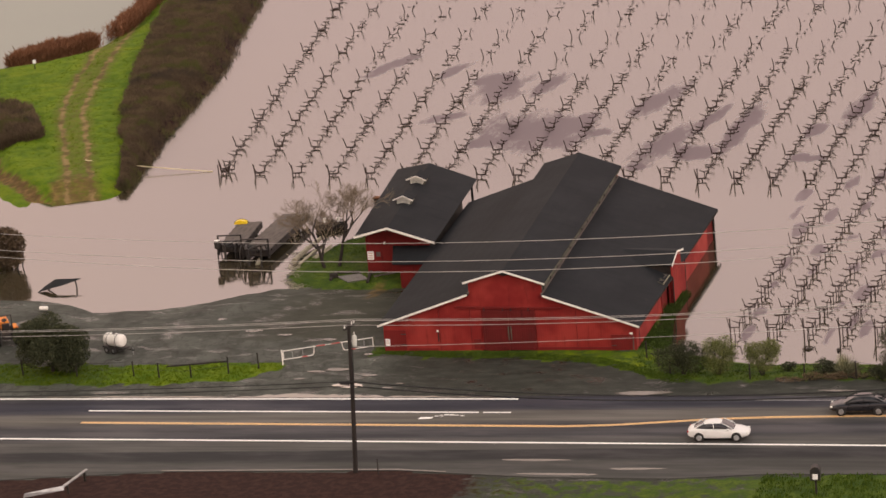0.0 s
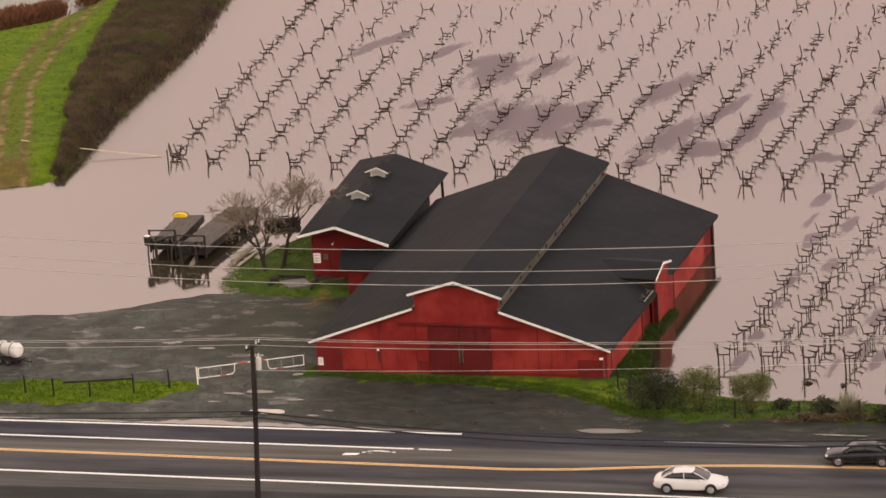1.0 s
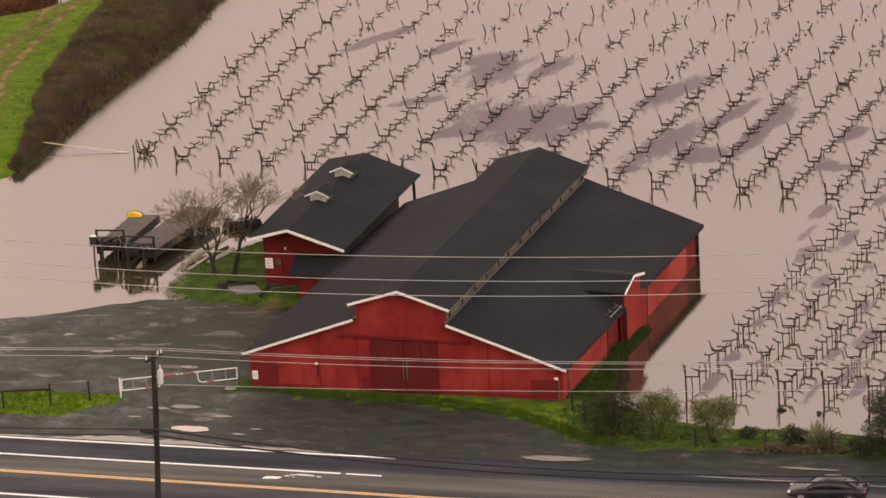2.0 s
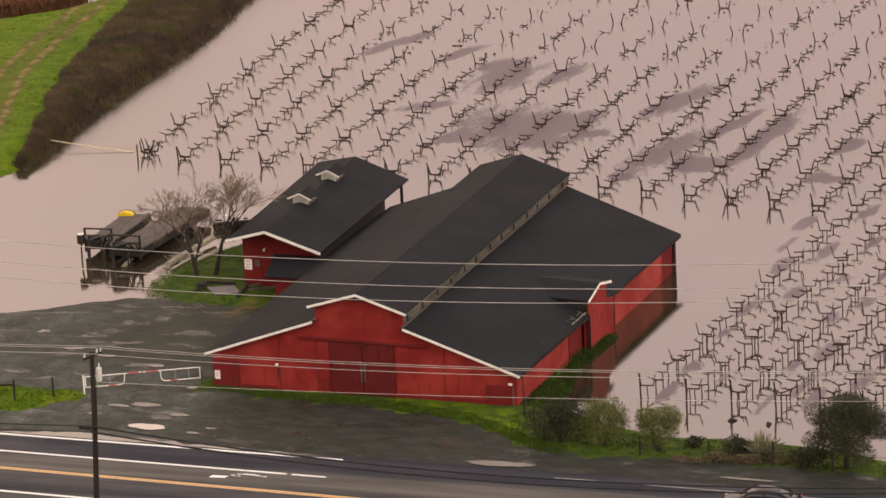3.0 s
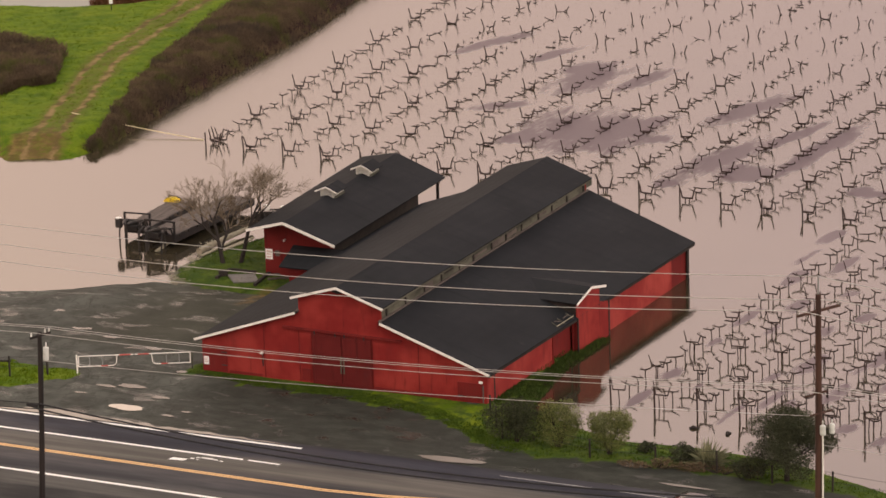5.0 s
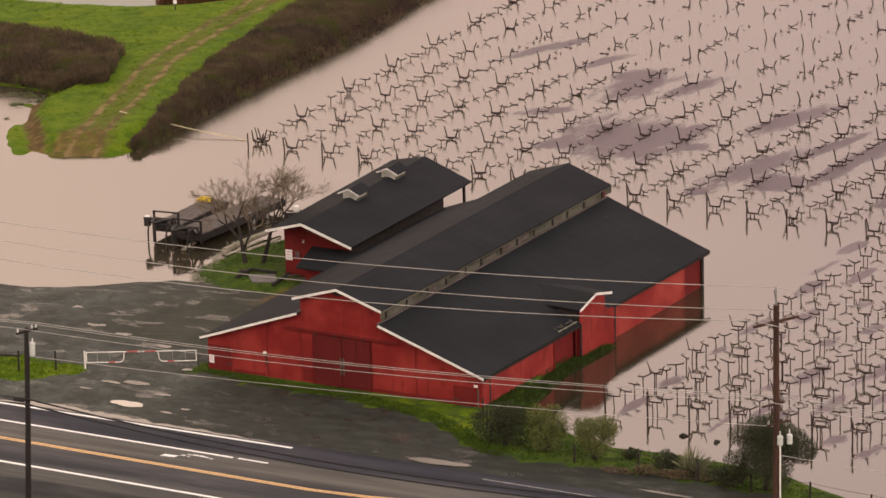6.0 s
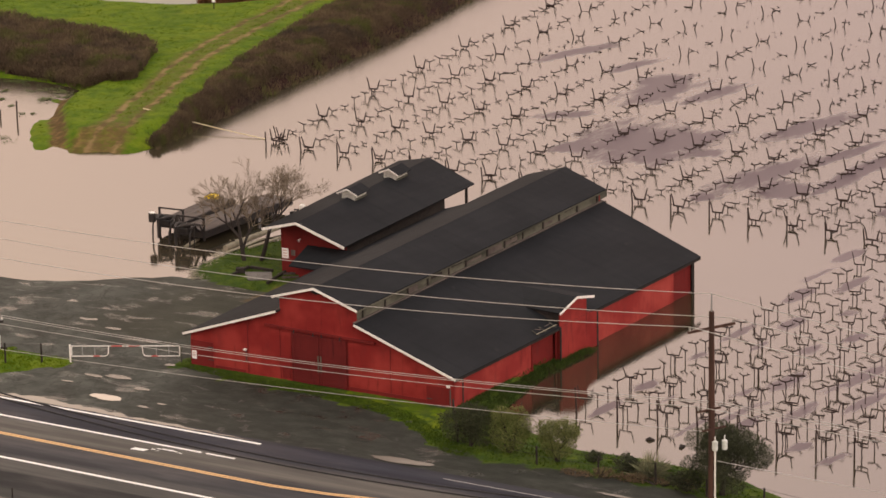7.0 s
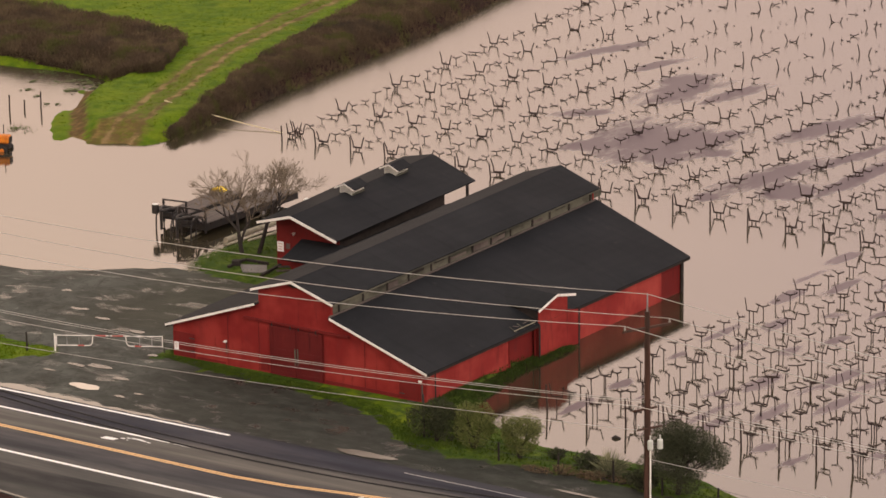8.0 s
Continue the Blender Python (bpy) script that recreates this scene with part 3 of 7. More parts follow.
def cover_at(px, py):
    """How much turf and how much mulch lies at each place."""
    px, py = survey(px, py)
    turf, damp = np.zeros(px.shape), np.zeros(px.shape)
    apron = np.interp(px, [p[0] for p in APRON], [p[1] for p in APRON]) + 0.4 * np.sin(1.3 * px + 0.6) + 0.3 * np.sin(2.9 * px) + 0.2 * np.sin(6.1 * px + 2)
    front = (px > -11.6) & (px < 16) & (py > apron) & (py < 1.2)
    turf[front] = 1
    turf[(px > 10.5) & (py > -3) & (py < 40) & (px < 16)] = 0.75
    verge = np.interp(px, [9.7, 14.5, 17.5, 23.5, 31, 60], [-3, -6.4, -7.3, -6.1, -5.9, -4.8]) + 0.25 * np.sin(1.7 * px) + 0.15 * np.sin(4.1 * px + 1)
    turf[(px > 10) & (py > verge) & (py < 10)] = 1
    turf[signed_depth(px, py + 0.3 * np.sin(1.1 * px) + 0.2 * np.sin(2.7 * px + 1), LEFT_GRASS) > 0] = 1
    turf[signed_depth(px, py, ISLE) > 0.4] = 1
    turf[signed_depth(px, py, BANK) > -0.5] = 1
    south = np.interp(px, [p[0] for p in SOUTH_EDGE], [p[1] for p in SOUTH_EDGE])
    low = py < south - 0.1
    turf[low & (px > -4)] = np.interp(px[low & (px > -4)], [-4, 10, 24, 30], [0.4, 0.5, 0.58, 0.72])
    damp_south = low & (px > -4)
    mulch = np.where(low & (px < 60) & (py > south - 14), np.interp(px, [-60, -2, 4, 12], [1, 1, 0.45, 0.3]), 0)
    turf[low & (px <= -4)] = 0.3
    damp[(px > -30) & (py > -8) & (py < 44)] = 1
    damp[(py <= -8) & (px < 0)] = 0.5
    damp[damp_south] = 0.8
    damp[(px > 12.5) & (py < 3) & (py > -10)] = 0.62
    damp[(px > 2) & (px < 12.5) & (py < 1.2) & (py > -8)] = 0.5
    roadside_grass = signed_depth(px, py, LEFT_GRASS) > -0.5
    damp[roadside_grass] = np.interp(px[roadside_grass], [-38, -28], [0.8, 0.25])
    foot = (px > 13.5) & (px < 60) & (py > verge - 1.0) & (py < verge + 1.5)
    turf[foot] = np.minimum(turf[foot], np.interp(py[foot] - verge[foot], [-0.2, 0.4, 1.5], [0.0, 0.42, 0.8]))
    # strip beside the barn: the wall's shade painted in as dark mulch
    beside = (px > 11.0) & (px < 16) & (py > 0.3) & (py < 24)
    mulch[beside] = np.interp(py[beside], [0, 4, 8, 12, 20], [0.2, 0.36, 0.52, 0.66, 0.7])
    edge = np.interp(py, [p[1] for p in BANK[:9]], [p[0] for p in BANK[:9]])
    under = (py > 50) & (px < edge + 0.6) & (px > edge - brush_width(py) - 1.0)
    under |= (px < -66.5) & (py > 65.6) & (py < np.interp(px, [-102, -81, -73, -70, -66.5], [81, 79.5, 78.5, 76, 70]))
    mulch[under] = 0.8
    rut = np.maximum(0, np.clip(1.5 - np.hypot((px + 54.3 + 0.3 * (py - 46)) / 2.7, (py - 46.8) / 5.5), 0, 1))
    rut = np.maximum(rut, 0.75 * gully(px, py))
    rut = np.maximum(rut, np.clip(1.3 - np.hypot((px + 15.9) / 0.9, (py - 17.2) / 3.4), 0, 0.55))
    mulch = np.maximum(mulch, 0.62 * gully(px, py))
    return turf, damp, mulch, rut


def track_offset(px, py):
    """Metres east of the middle of the bank's cart track."""
    px, py = survey(px, py)
    middle = np.interp(py, [p[1] for p in TRACK], [p[0] for p in TRACK])
    return np.where((py > 43) & (py < 230), px - middle, 99)


def spaced(lo, hi, step, reach, grow=1.35):
    mid = list(np.arange(lo, hi + 1e-6, step))
    left, right, d = [lo], [hi], step
    while left[-1] > -reach:
        d *= grow
        left.append(left[-1] - d)
    d = step
    while right[-1] < reach:
        d *= grow
        right.append(right[-1] + d)
    return np.array(left[:0:-1] + mid + right[1:])


def build_ground():
    xs = spaced(-124, 64, 0.55, 2600)
    xs = np.unique(np.round(np.concatenate([xs, np.arange(10.6, 14, 0.2)]), 3))
    ys = spaced(-48, 150, 0.55, 2600)
    gx, gy = np.meshgrid(xs, ys)
    px, py = gx.ravel(), gy.ravel()
    z = terrain(px, py)
    dry = z > WATER_Z - 0.2
    rough = np.array([noise.noise((x * 0.5, y * 0.5, 0)) * 0.06 + noise.noise((x * 0.13, y * 0.13, 3)) * 0.05 if d else 0 for x, y, d in zip(px, py, dry)])
    flat = (py < 0) & (py > -36)
    z = z + np.where(flat, np.minimum(rough, 0) * 0.4 - 0.02, rough)
    nx, ny = len(xs), len(ys)
    faces = [(j * nx + i, j * nx + i + 1, (j + 1) * nx + i + 1, (j + 1) * nx + i) for j in range(ny - 1) for i in range(nx - 1)]
    ob = sheet("ground", np.stack([px, py, z], 1), faces, M_GROUND)
    turf, damp, mulch, rut = cover_at(px, py)
    layer = ob.data.color_attributes.new("cover", "FLOAT_COLOR", "POINT")
    layer.data.foreach_set("color", np.stack([turf, damp, mulch, rut], 1).ravel().astype(np.float32))
    track = ob.data.attributes.new("track", "FLOAT", "POINT")
    track.data.foreach_set("value", track_offset(px, py).astype(np.float32))
    for poly in ob.data.polygons:
        poly.use_smooth = True
    tagged(ob, "wet gravel yard, turf verges and grassy flood bank", "ground", kind="structure")


build_ground()


def strip(name, lower, upper, x0, x1, z, material, label, step=2.0, category="road marking", kind="structure", thick=0.0):
    xs = np.linspace(x0, x1, max(2, int((x1 - x0) / step) + 1))
    bm = bmesh.new()
    rows = [(bm.verts.new((*lie(x, lower(x)), z)), bm.verts.new((*lie(x, upper(x)), z))) for x in xs]
    for (a, b), (c, d) in zip(rows, rows[1:]):
        bm.faces.new((a, c, d, b))
    if thick:
        rim = bmesh.ops.extrude_edge_only(bm, edges=[e for e in bm.edges if e.is_boundary])["geom"]
        for v in rim:
            if isinstance(v, bmesh.types.BMVert):
                v.co.z -= thick
    return tagged(part(name, bm, material), label, category, kind=kind)


# darker streaks of clearer water between the vine rows: place and reach
SILT_POOLS = [(-13.4, 74.3, 4.2, 7.6, -22), (-17.2, 69.5, 1.6, 2.6, 40), (-9.2, 76.5, 1.8, 5, 8), (-6, 73.6, 0.9, 1.8, 20), (-20.6, 92.5, 2.2, 6.5, 0), (-22.4, 96.5, 1.8, 3.0, 0), (5.3, 65.4, 2.0, 3.0, -10), (0.1, 60.2, 0.9, 1.3, 0), (17, 64, 1.4, 1.5, 0), (-24, 79.6, 1.2, 3.2, 35)]
SILT_STREAKS = [(-2, 87, 1.2, 7.5, 11), (1.5, 70, 1.5, 8, 9), (8.6, 74, 1.1, 10.5, 4), (-36, 103, 1.0, 5.5, 18), (-15.6, 94, 0.9, 5.2, 10), (5, 80, 0.8, 4.6, 12), (16.5, 75, 0.9, 3.5, 10), (20, 84, 1, 6, 8), (27, 70, 1, 5, 8), (-28, 101, 0.8, 4, 15)]
SILT_NEAR = [(18.9 + 3.05 * k + 0.7 * math.sin(7 * k + 3 * n), 8 + 4.3 * n + 1.7 * math.sin(5 * k + n), 0.46 + 0.14 * math.sin(3 * k + 2 * n), 2.2 + 0.9 * math.sin(k + 4 * n), 6) for k in range(12) for n in range(12) if math.sin(4.3 * k + 2.7 * n) > -0.1]


def flood():
    xs, ys = spaced(-60, 60, 0.7, 2500, 1.6), spaced(-12, 150, 0.9, 2500, 1.6)
    ys = ys[ys > -13]
    gx, gy = np.meshgrid(xs, ys)
    px, py = gx.ravel(), gy.ravel()
    nx = len(xs)
    faces = [(j * nx + i, j * nx + i + 1, (j + 1) * nx + i + 1, (j + 1) * nx + i) for j in range(len(ys) - 1) for i in range(nx - 1)]
    ob = sheet("water_flood", np.stack([px, py, px * 0 + WATER_Z], 1), faces, M_WATER)
    dim = np.zeros(px.shape)
    px, py = survey(px, py)
    for x, y, rx, ry, turn in SILT_POOLS + SILT_STREAKS + SILT_NEAR:
        c, s = math.cos(math.radians(turn)), math.sin(math.radians(turn))
        u, v = (px - x) * c - (py - y) * s, (px - x) * s + (py - y) * c
        dim = np.maximum(dim, np.clip(1.3 - np.hypot(u / (1.6 * rx), v / (1.45 * ry)), 0, 1))
    wind = np.clip(np.maximum((py - 47) / 12, 0.3 * np.clip(np.minimum((px - 15.5) / 3, (py - 9) / 16), 0, 1)), 0, 1)
    layer = ob.data.color_attributes.new("silt", "FLOAT_COLOR", "POINT")
    layer.data.foreach_set("color", np.stack([dim, wind, dim, dim * 0 + 1], 1).ravel().astype(np.float32))
    tagged(ob, "still silty pinkish-brown flood water over the vineyard", "water", kind="structure")
    outline = [(-89.6, 95.3), (-83.6, 97.3), (-78.8, 100.8), (-75.2, 105.8), (-73.0, 114), (-73.8, 126), (-76, 138), (-80, 153), (-94, 208), (-130, 330), (-420, 330), (-420, 94), (-160, 90), (-110, 91)]
    bm = bmesh.new()
    bm.faces.new([bm.verts.new((*lie(x, y), WATER_Z + 0.03)) for x, y in outline])
    bmesh.ops.triangulate(bm, faces=bm.faces)
    tagged(part("water_pond", bm, M_POND), "grey-green pond beyond the grassy bank", "water", kind="structure")


flood()

# ---- road and its paint ----
strip("road", lambda x: along(SOUTH_EDGE, x), lambda x: road_north(x) + 0.75, -300, 200, 0.03, M_ASPHALT, "damp two-lane asphalt road with a turning lane", 1.0, "road", thick=0.2)
strip("road_line_edge_north", lambda x: road_north(x) - 0.13, lambda x: road_north(x) + 0.13, -300, 3.1, 0.036, M_LINE_WHITE, "white edge line")
strip("road_line_edge_verge", lambda x: -10.95 + 0.05 * (x - 16) - 0.04, lambda x: -10.95 + 0.05 * (x - 16) + 0.05, 17, 200, 0.036, M_LINE_WORN, "thin worn white edge line")
strip("road_line_lane", lambda x: road_dash(x) - 0.12, lambda x: road_dash(x) + 0.12, -31.3, 0.6, 0.036, M_LINE_WHITE, "white turning lane line")
strip("road_line_lane_dash", lambda x: road_dash(x) - 0.1, lambda x: road_dash(x) + 0.1, 0.95, 3.2, 0.036, M_LINE_WHITE, "short white dash ending the lane line")
strip("road_line_centre_a", lambda x: along(ORANGE, x) + 0.025, lambda x: along(ORANGE, x) + 0.2, -31, 200, 0.036, M_LINE_YELLOW, "yellow centre line", 1.0)
strip("road_line_centre_b", lambda x: along(ORANGE, x) - 0.2, lambda x: along(ORANGE, x) - 0.025, -31, 200, 0.036, M_LINE_YELLOW, "yellow centre line", 1.0)
strip("road_line_edge_south", lambda x: road_south(x) - 0.14, lambda x: road_south(x) + 0.14, -300, 200, 0.036, M_LINE_WHITE, "white edge line")
strip("road_line_pullout", lambda x: along(SOUTH_EDGE, x) + 0.1, lambda x: along(SOUTH_EDGE, x) + 0.3, -21, 1, 0.036, M_PUDDLE, "pale wet edge of the paved pull-out")


def blot(name, x, y, wide, deep, z, material, label, category, seed, kind="structure"):
    rng = random.Random(seed)
    x, y = lie(x, y)
    z = z + height(x, y) if z < 0.036 else z
    bm = bmesh.new()
    ring = []
    waves = [(f, rng.uniform(0.35, 0.6) / f ** 0.9 * 0.42, rng.uniform(0, 6.28)) for f in (2, 3, 5, 8, 11)]
    for k in range(48):
        a = 2 * math.pi * k / 48
        r = 1 + sum(size * math.sin(f * a + phase) for f, size, phase in waves)
        ring.append(bm.verts.new((x + wide / 2 * r * math.cos(a), y + deep / 2 * r * math.sin(a), z)))
    bm.faces.new(ring)
    bmesh.ops.triangulate(bm, faces=bm.faces)
    return tagged(part(name, bm, material), label, category, kind=kind)


# worn arrow paint in the turning lane
bm = bmesh.new()
slab(bm, [(*lie(x, y), 0.037) for x, y in ((-3.9, -16.5), (-2.9, -16.35), (-2.75, -15.95), (-3.8, -16.05))], 0.003)
for k, (dx, dy, s) in enumerate([(-2.55, -15.75, 0.16), (-2.25, -15.5, 0.14), (-1.85, -15.4, 0.2), (-1.4, -15.38, 0.22), (-1.0, -15.42, 0.16), (-0.55, -15.5, 0.14), (-2.1, -15.85, 0.09)]):
    dx, dy = lie(dx, dy)
    slab(bm, [(dx - s, dy - s * 0.5, 0.037), (dx + s, dy - s * 0.45, 0.037), (dx + s, dy + s * 0.5, 0.037), (dx - s, dy + s * 0.4, 0.037)], 0.003)
tagged(part("road_arrow", bm, M_LINE_WHITE), "worn white arrow painted in the turning lane", "road marking", kind="structure")

for k, (x, y, w, d) in enumerate([(-13.5, -4.9, 2.4, 0.7), (-10.5, -6.2, 1.5, 0.5), 
                                  (12.9, -9.4, 4.6, 0.9), (-15.2, -5.5, 1.7, 0.5), (-16.1, -7.4, 1.0, 0.35), (-7.4, -8.1, 0.9, 0.3), (-11.9, -0.9, 0.9, 0.5), (-23.6, 4.9, 1.5, 0.8), (-20.5, 3.9, 1.4, 0.5), (-16.3, 2.8, 1.3, 0.7),
                                  (28.5, -8.0, 3.5, 0.35), (-8.2, -9.2, 1.0, 0.4), (-27.8, 7.9, 2.0, 0.6)]):
    blot("puddle", x, y, w, d, 0.03, M_PUDDLE, "shallow pale rain puddle on the gravel", "puddle", k)


for x, y, w, d in ((7.2, -25.0, 5.0, 0.5), (15.2, -26.4, 4.0, 0.45), (9.5, -27.9, 6.0, 0.5)):
    blot("puddle", x, y, w, d, 0.037, M_PUDDLE, "thin film of rain water on the road's shoulder", "puddle", int(x))
blot("puddle", -11.6, -8.85, 2.4, 1.2, 0.03, M_SLURRY, "cream-coloured muddy puddle on the wet gravel", "puddle", 77)


def edge_puddle():
    """The long pale puddle that lies against the road's edge."""
    bm = bmesh.new()
    rows = []
    for x in np.arange(-36, 2.4, 0.15):
        lo = road_north(x) + 0.32 + 0.12 * noise.noise((x * 0.9, 3, 0))
        wide = float(np.interp(x, [-36, -20, -15, -9, -4, 2.4], [0.3, 0.5, 1.25, 0.9, 0.6, 0.05])) * (0.62 + 0.45 * noise.noise((x * 0.22, 7, 0)) + 0.4 * noise.noise((x * 1.1, 5, 0)) + 0.1 * noise.noise((x * 2.9, 2, 0)))
        rows.append((bm.verts.new((*lie(x, lo), 0.037)), bm.verts.new((*lie(x, lo + max(wide, 0.05)), 0.037))))
    for (a, b), (c, d) in zip(rows, rows[1:]):
        bm.faces.new((a, c, d, b))
    tagged(part("puddle", bm, M_PUDDLE_PALE), "long pale puddle lying along the road's edge", "puddle", kind="structure")


edge_puddle()


# ---- the red barn ----
EAVE_X, EAVE_Z, STEP_X, STEP_Z = 11.27, 2.3, 3.17, 5.04
TOP_X, TOP_Z, RIDGE_Z, BARN_L = 3.48, 6.06, 7.12, 36.3


def build_barn():
    barn = thing("barn", "red-painted wooden barn with a raised centre aisle and dark rolled roofing", "barn")
    wx = 10.9
    slope = (STEP_Z - EAVE_Z) / (EAVE_X - STEP_X)
    wall_top = EAVE_Z + (EAVE_X - wx) * slope - 0.13
    step_low = STEP_Z - 0.13
    gable = [(-wx, -0.3), (-wx, wall_top), (-3.15, step_low), (-3.15, TOP_Z - 0.08), (0, RIDGE_Z - 0.2), (3.15, TOP_Z - 0.08), (3.15, step_low), (wx, wall_top), (wx, -0.3)]
    part("front_wall", prism(bmesh.new(), gable, "y", 0.4, 0.55), M_RED, barn)
    back = [(u, v if v > 0 else -1.4) for u, v in gable]
    part("back_wall", prism(bmesh.new(), back, "y", 35.75, 35.9), M_RED, barn)
    part("side_wall", box(bmesh.new(), (-wx, 0.56, -1.4), (-wx + 0.15, 35.74, wall_top - 0.05)), M_RED, barn)
    part("side_wall", box(bmesh.new(), (wx - 0.15, 0.56, -0.6), (wx, 10.95, wall_top - 0.05)), M_RED_SUNLIT, barn, "red side wall with sunlight put into its colour")
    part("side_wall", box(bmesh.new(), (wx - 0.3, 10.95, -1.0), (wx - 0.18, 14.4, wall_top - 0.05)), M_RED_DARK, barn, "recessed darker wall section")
    part("side_wall", box(bmesh.new(), (wx - 0.15, 19.8, -1.4), (wx, 32.5, wall_top - 0.05)), M_RED_SUNLIT, barn, "red side wall with sunlight put into its colour")
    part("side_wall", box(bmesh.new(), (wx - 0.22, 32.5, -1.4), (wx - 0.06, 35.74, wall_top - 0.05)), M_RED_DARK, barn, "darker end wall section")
    part("corner_post", box(bmesh.new(), (wx - 0.02, 35.4, -1.4), (wx + 0.1, 35.75, wall_top - 0.1)), M_DARKWOOD, barn)
    part("bay_post", box(bmesh.new(), (EAVE_X - 0.02, 19.76, -1.2), (EAVE_X + 0.03, 19.94, 2.2)), M_DARKWOOD, barn)
    for y in (10.95, 14.3, 19.9):
        part("corner_post", box(bmesh.new(), (wx - 0.01, y - 0.07, -1.2), (wx + 0.07, y + 0.07, wall_top)), M_RED_DARK, barn)
    # roof slabs
    for s in (-1, 1):
        c = [(s * STEP_X, 0, STEP_Z), (s * EAVE_X, 0, EAVE_Z), (s * EAVE_X, BARN_L, EAVE_Z), (s * STEP_X, BARN_L, STEP_Z)]
        part("side_roof", slab(bmesh.new(), c if s > 0 else c[::-1], 0.12), M_ROOF, barn)
        c = [(0, 0, RIDGE_Z), (s * TOP_X, 0, TOP_Z), (s * TOP_X, BARN_L, TOP_Z), (0, BARN_L, RIDGE_Z)]
        part("top_roof", slab(bmesh.new(), c if s > 0 else c[::-1], 0.12), M_ROOF, barn)
        # open boarded strip under the raised roof
        strip_wall = part("clerestory", box(bmesh.new(), (s * 3.0, 0.56, STEP_Z - 0.1), (s * 3.08, 35.74, 5.98)), M_OLDWOOD, barn, "mossy weathered boarding under the raised roof")
        part("sill", box(bmesh.new(), (s * 3.09, 0.1, STEP_Z - 0.02), (s * 3.26, 36.2, STEP_Z + 0.07), 0.01), M_DECK, strip_wall, "pale weathered flashing board")
        rng = random.Random(40 + s)
        for k in range(13):
            y = 1.4 + k * 2.82 + rng.uniform(-0.3, 0.3)
            wide = rng.uniform(0.05, 0.1)
            part("batten", box(bmesh.new(), (s * 3.085, y - wide, STEP_Z), (s * 3.15, y + wide, 5.99)), M_DARKWOOD, strip_wall)
            part("board", box(bmesh.new(), (s * 3.084, y + 0.2, STEP_Z + rng.uniform(0.1, 0.3)), (s * 3.11, y + rng.uniform(1.2, 2.3), STEP_Z + rng.uniform(0.4, 0.62))), M_DECK if rng.random() < 0.4 else M_OLDWOOD, strip_wall)
        for k in (1, 3, 4, 7, 8, 10):
            y = 2.0 + k * 2.82
            part("gap", box(bmesh.new(), (s * 3.083, y, 5.45 + 0.1 * (k % 3)), (s * 3.1, y + 1.5, 5.72)), M_DARKWOOD, strip_wall, "dark gap between boards")
        part("top_fascia", box(bmesh.new(), (s * (TOP_X - 0.05), 0.02, TOP_Z - 0.2), (s * (TOP_X - 0.01), BARN_L - 0.02, TOP_Z - 0.1)), M_OLDWOOD, barn)
        part("eave_fascia", box(bmesh.new(), (s * (EAVE_X - 0.06), 0.02, EAVE_Z - 0.26), (s * (EAVE_X - 0.02), BARN_L - 0.02, EAVE_Z - 0.1)), M_DARKWOOD, barn)
        # white boards along the front rakes
        part("rake_board", beam(bmesh.new(), (s * (EAVE_X + 0.03), -0.03, EAVE_Z - 0.08), (s * (STEP_X + 0.06), -0.03, STEP_Z - 0.08), 0.05, 0.16), M_WHITE, barn, "white-painted rake board")
        part("rake_board", beam(bmesh.new(), (s * (TOP_X + 0.05), -0.03, TOP_Z - 0.09), (s * 0.002, -0.03, RIDGE_Z - 0.06), 0.05, 0.16), M_WHITE, barn, "white-painted rake board")
        part("ridge_flashing", slab(bmesh.new(), [(0, 0.01, RIDGE_Z + 0.02), (s * 0.22, 0.01, RIDGE_Z - 0.06), (s * 0.22, BARN_L, RIDGE_Z - 0.06), (0, BARN_L, RIDGE_Z + 0.02)][::s], 0.015), M_ROOF, barn)
    # front: sliding doors on their rail, patched panels, small hatch doors
    for x0, x1 in ((-2.14, 0.12), (0.16, 2.38)):
        door = part("sliding_door", box(bmesh.new(), (x0, 0.24, 0.06), (x1, 0.32, 3.62), 0.01), M_RED_DOOR, barn, "closed dark red sliding door")
        for x in (x0 + 0.1, x1 - 0.1):
            part("stile", box(bmesh.new(), (x - 0.09, 0.215, 0.08), (x + 0.09, 0.238, 3.6)), M_RED_DOOR, door)
        for z in (0.3, 1.9, 3.4):
            part("door_rail", box(bmesh.new(), (x0 + 0.2, 0.22, z - 0.08), (x1 - 0.2, 0.238, z + 0.08)), M_RED_DOOR, door)
        part("door_handle", box(bmesh.new(), ((0.1 if x0 < 0 else 0.26), 0.17, 1.0), ((0.03 if x0 < 0 else 0.33), 0.213, 2.2)), M_OLDWOOD, door, "weathered upright grab board")
    rail = part("door_track", box(bmesh.new(), (-4.4, 0.2, 3.7), (4.7, 0.38, 3.86), 0.02), M_RED_DARK, barn)
    for x in (-1.9, -0.3, 0.4, 1.9):
        part("hanger", box(bmesh.new(), (x - 0.04, 0.18, 3.54), (x + 0.04, 0.2, 3.79)), M_DARK_STEEL, rail)
    part("wall_panel", box(bmesh.new(), (-3.14, 0.36, 0.1), (-2.26, 0.398, 3.45)), M_RED, barn)
    part("wall_panel", box(bmesh.new(), (-3.05, 0.33, 0.15), (-2.36, 0.358, 1.0)), M_RED_DARK, barn, "darker patched panel")
    for x, top in ((-5.95, 3.7), (-3.2, 3.6), (2.4, 3.7), (5.9, 3.6)):
        part("seam_batten", box(bmesh.new(), (x - 0.04, 0.37, 0.02), (x + 0.04, 0.398, top)), M_RED_DARK, barn)
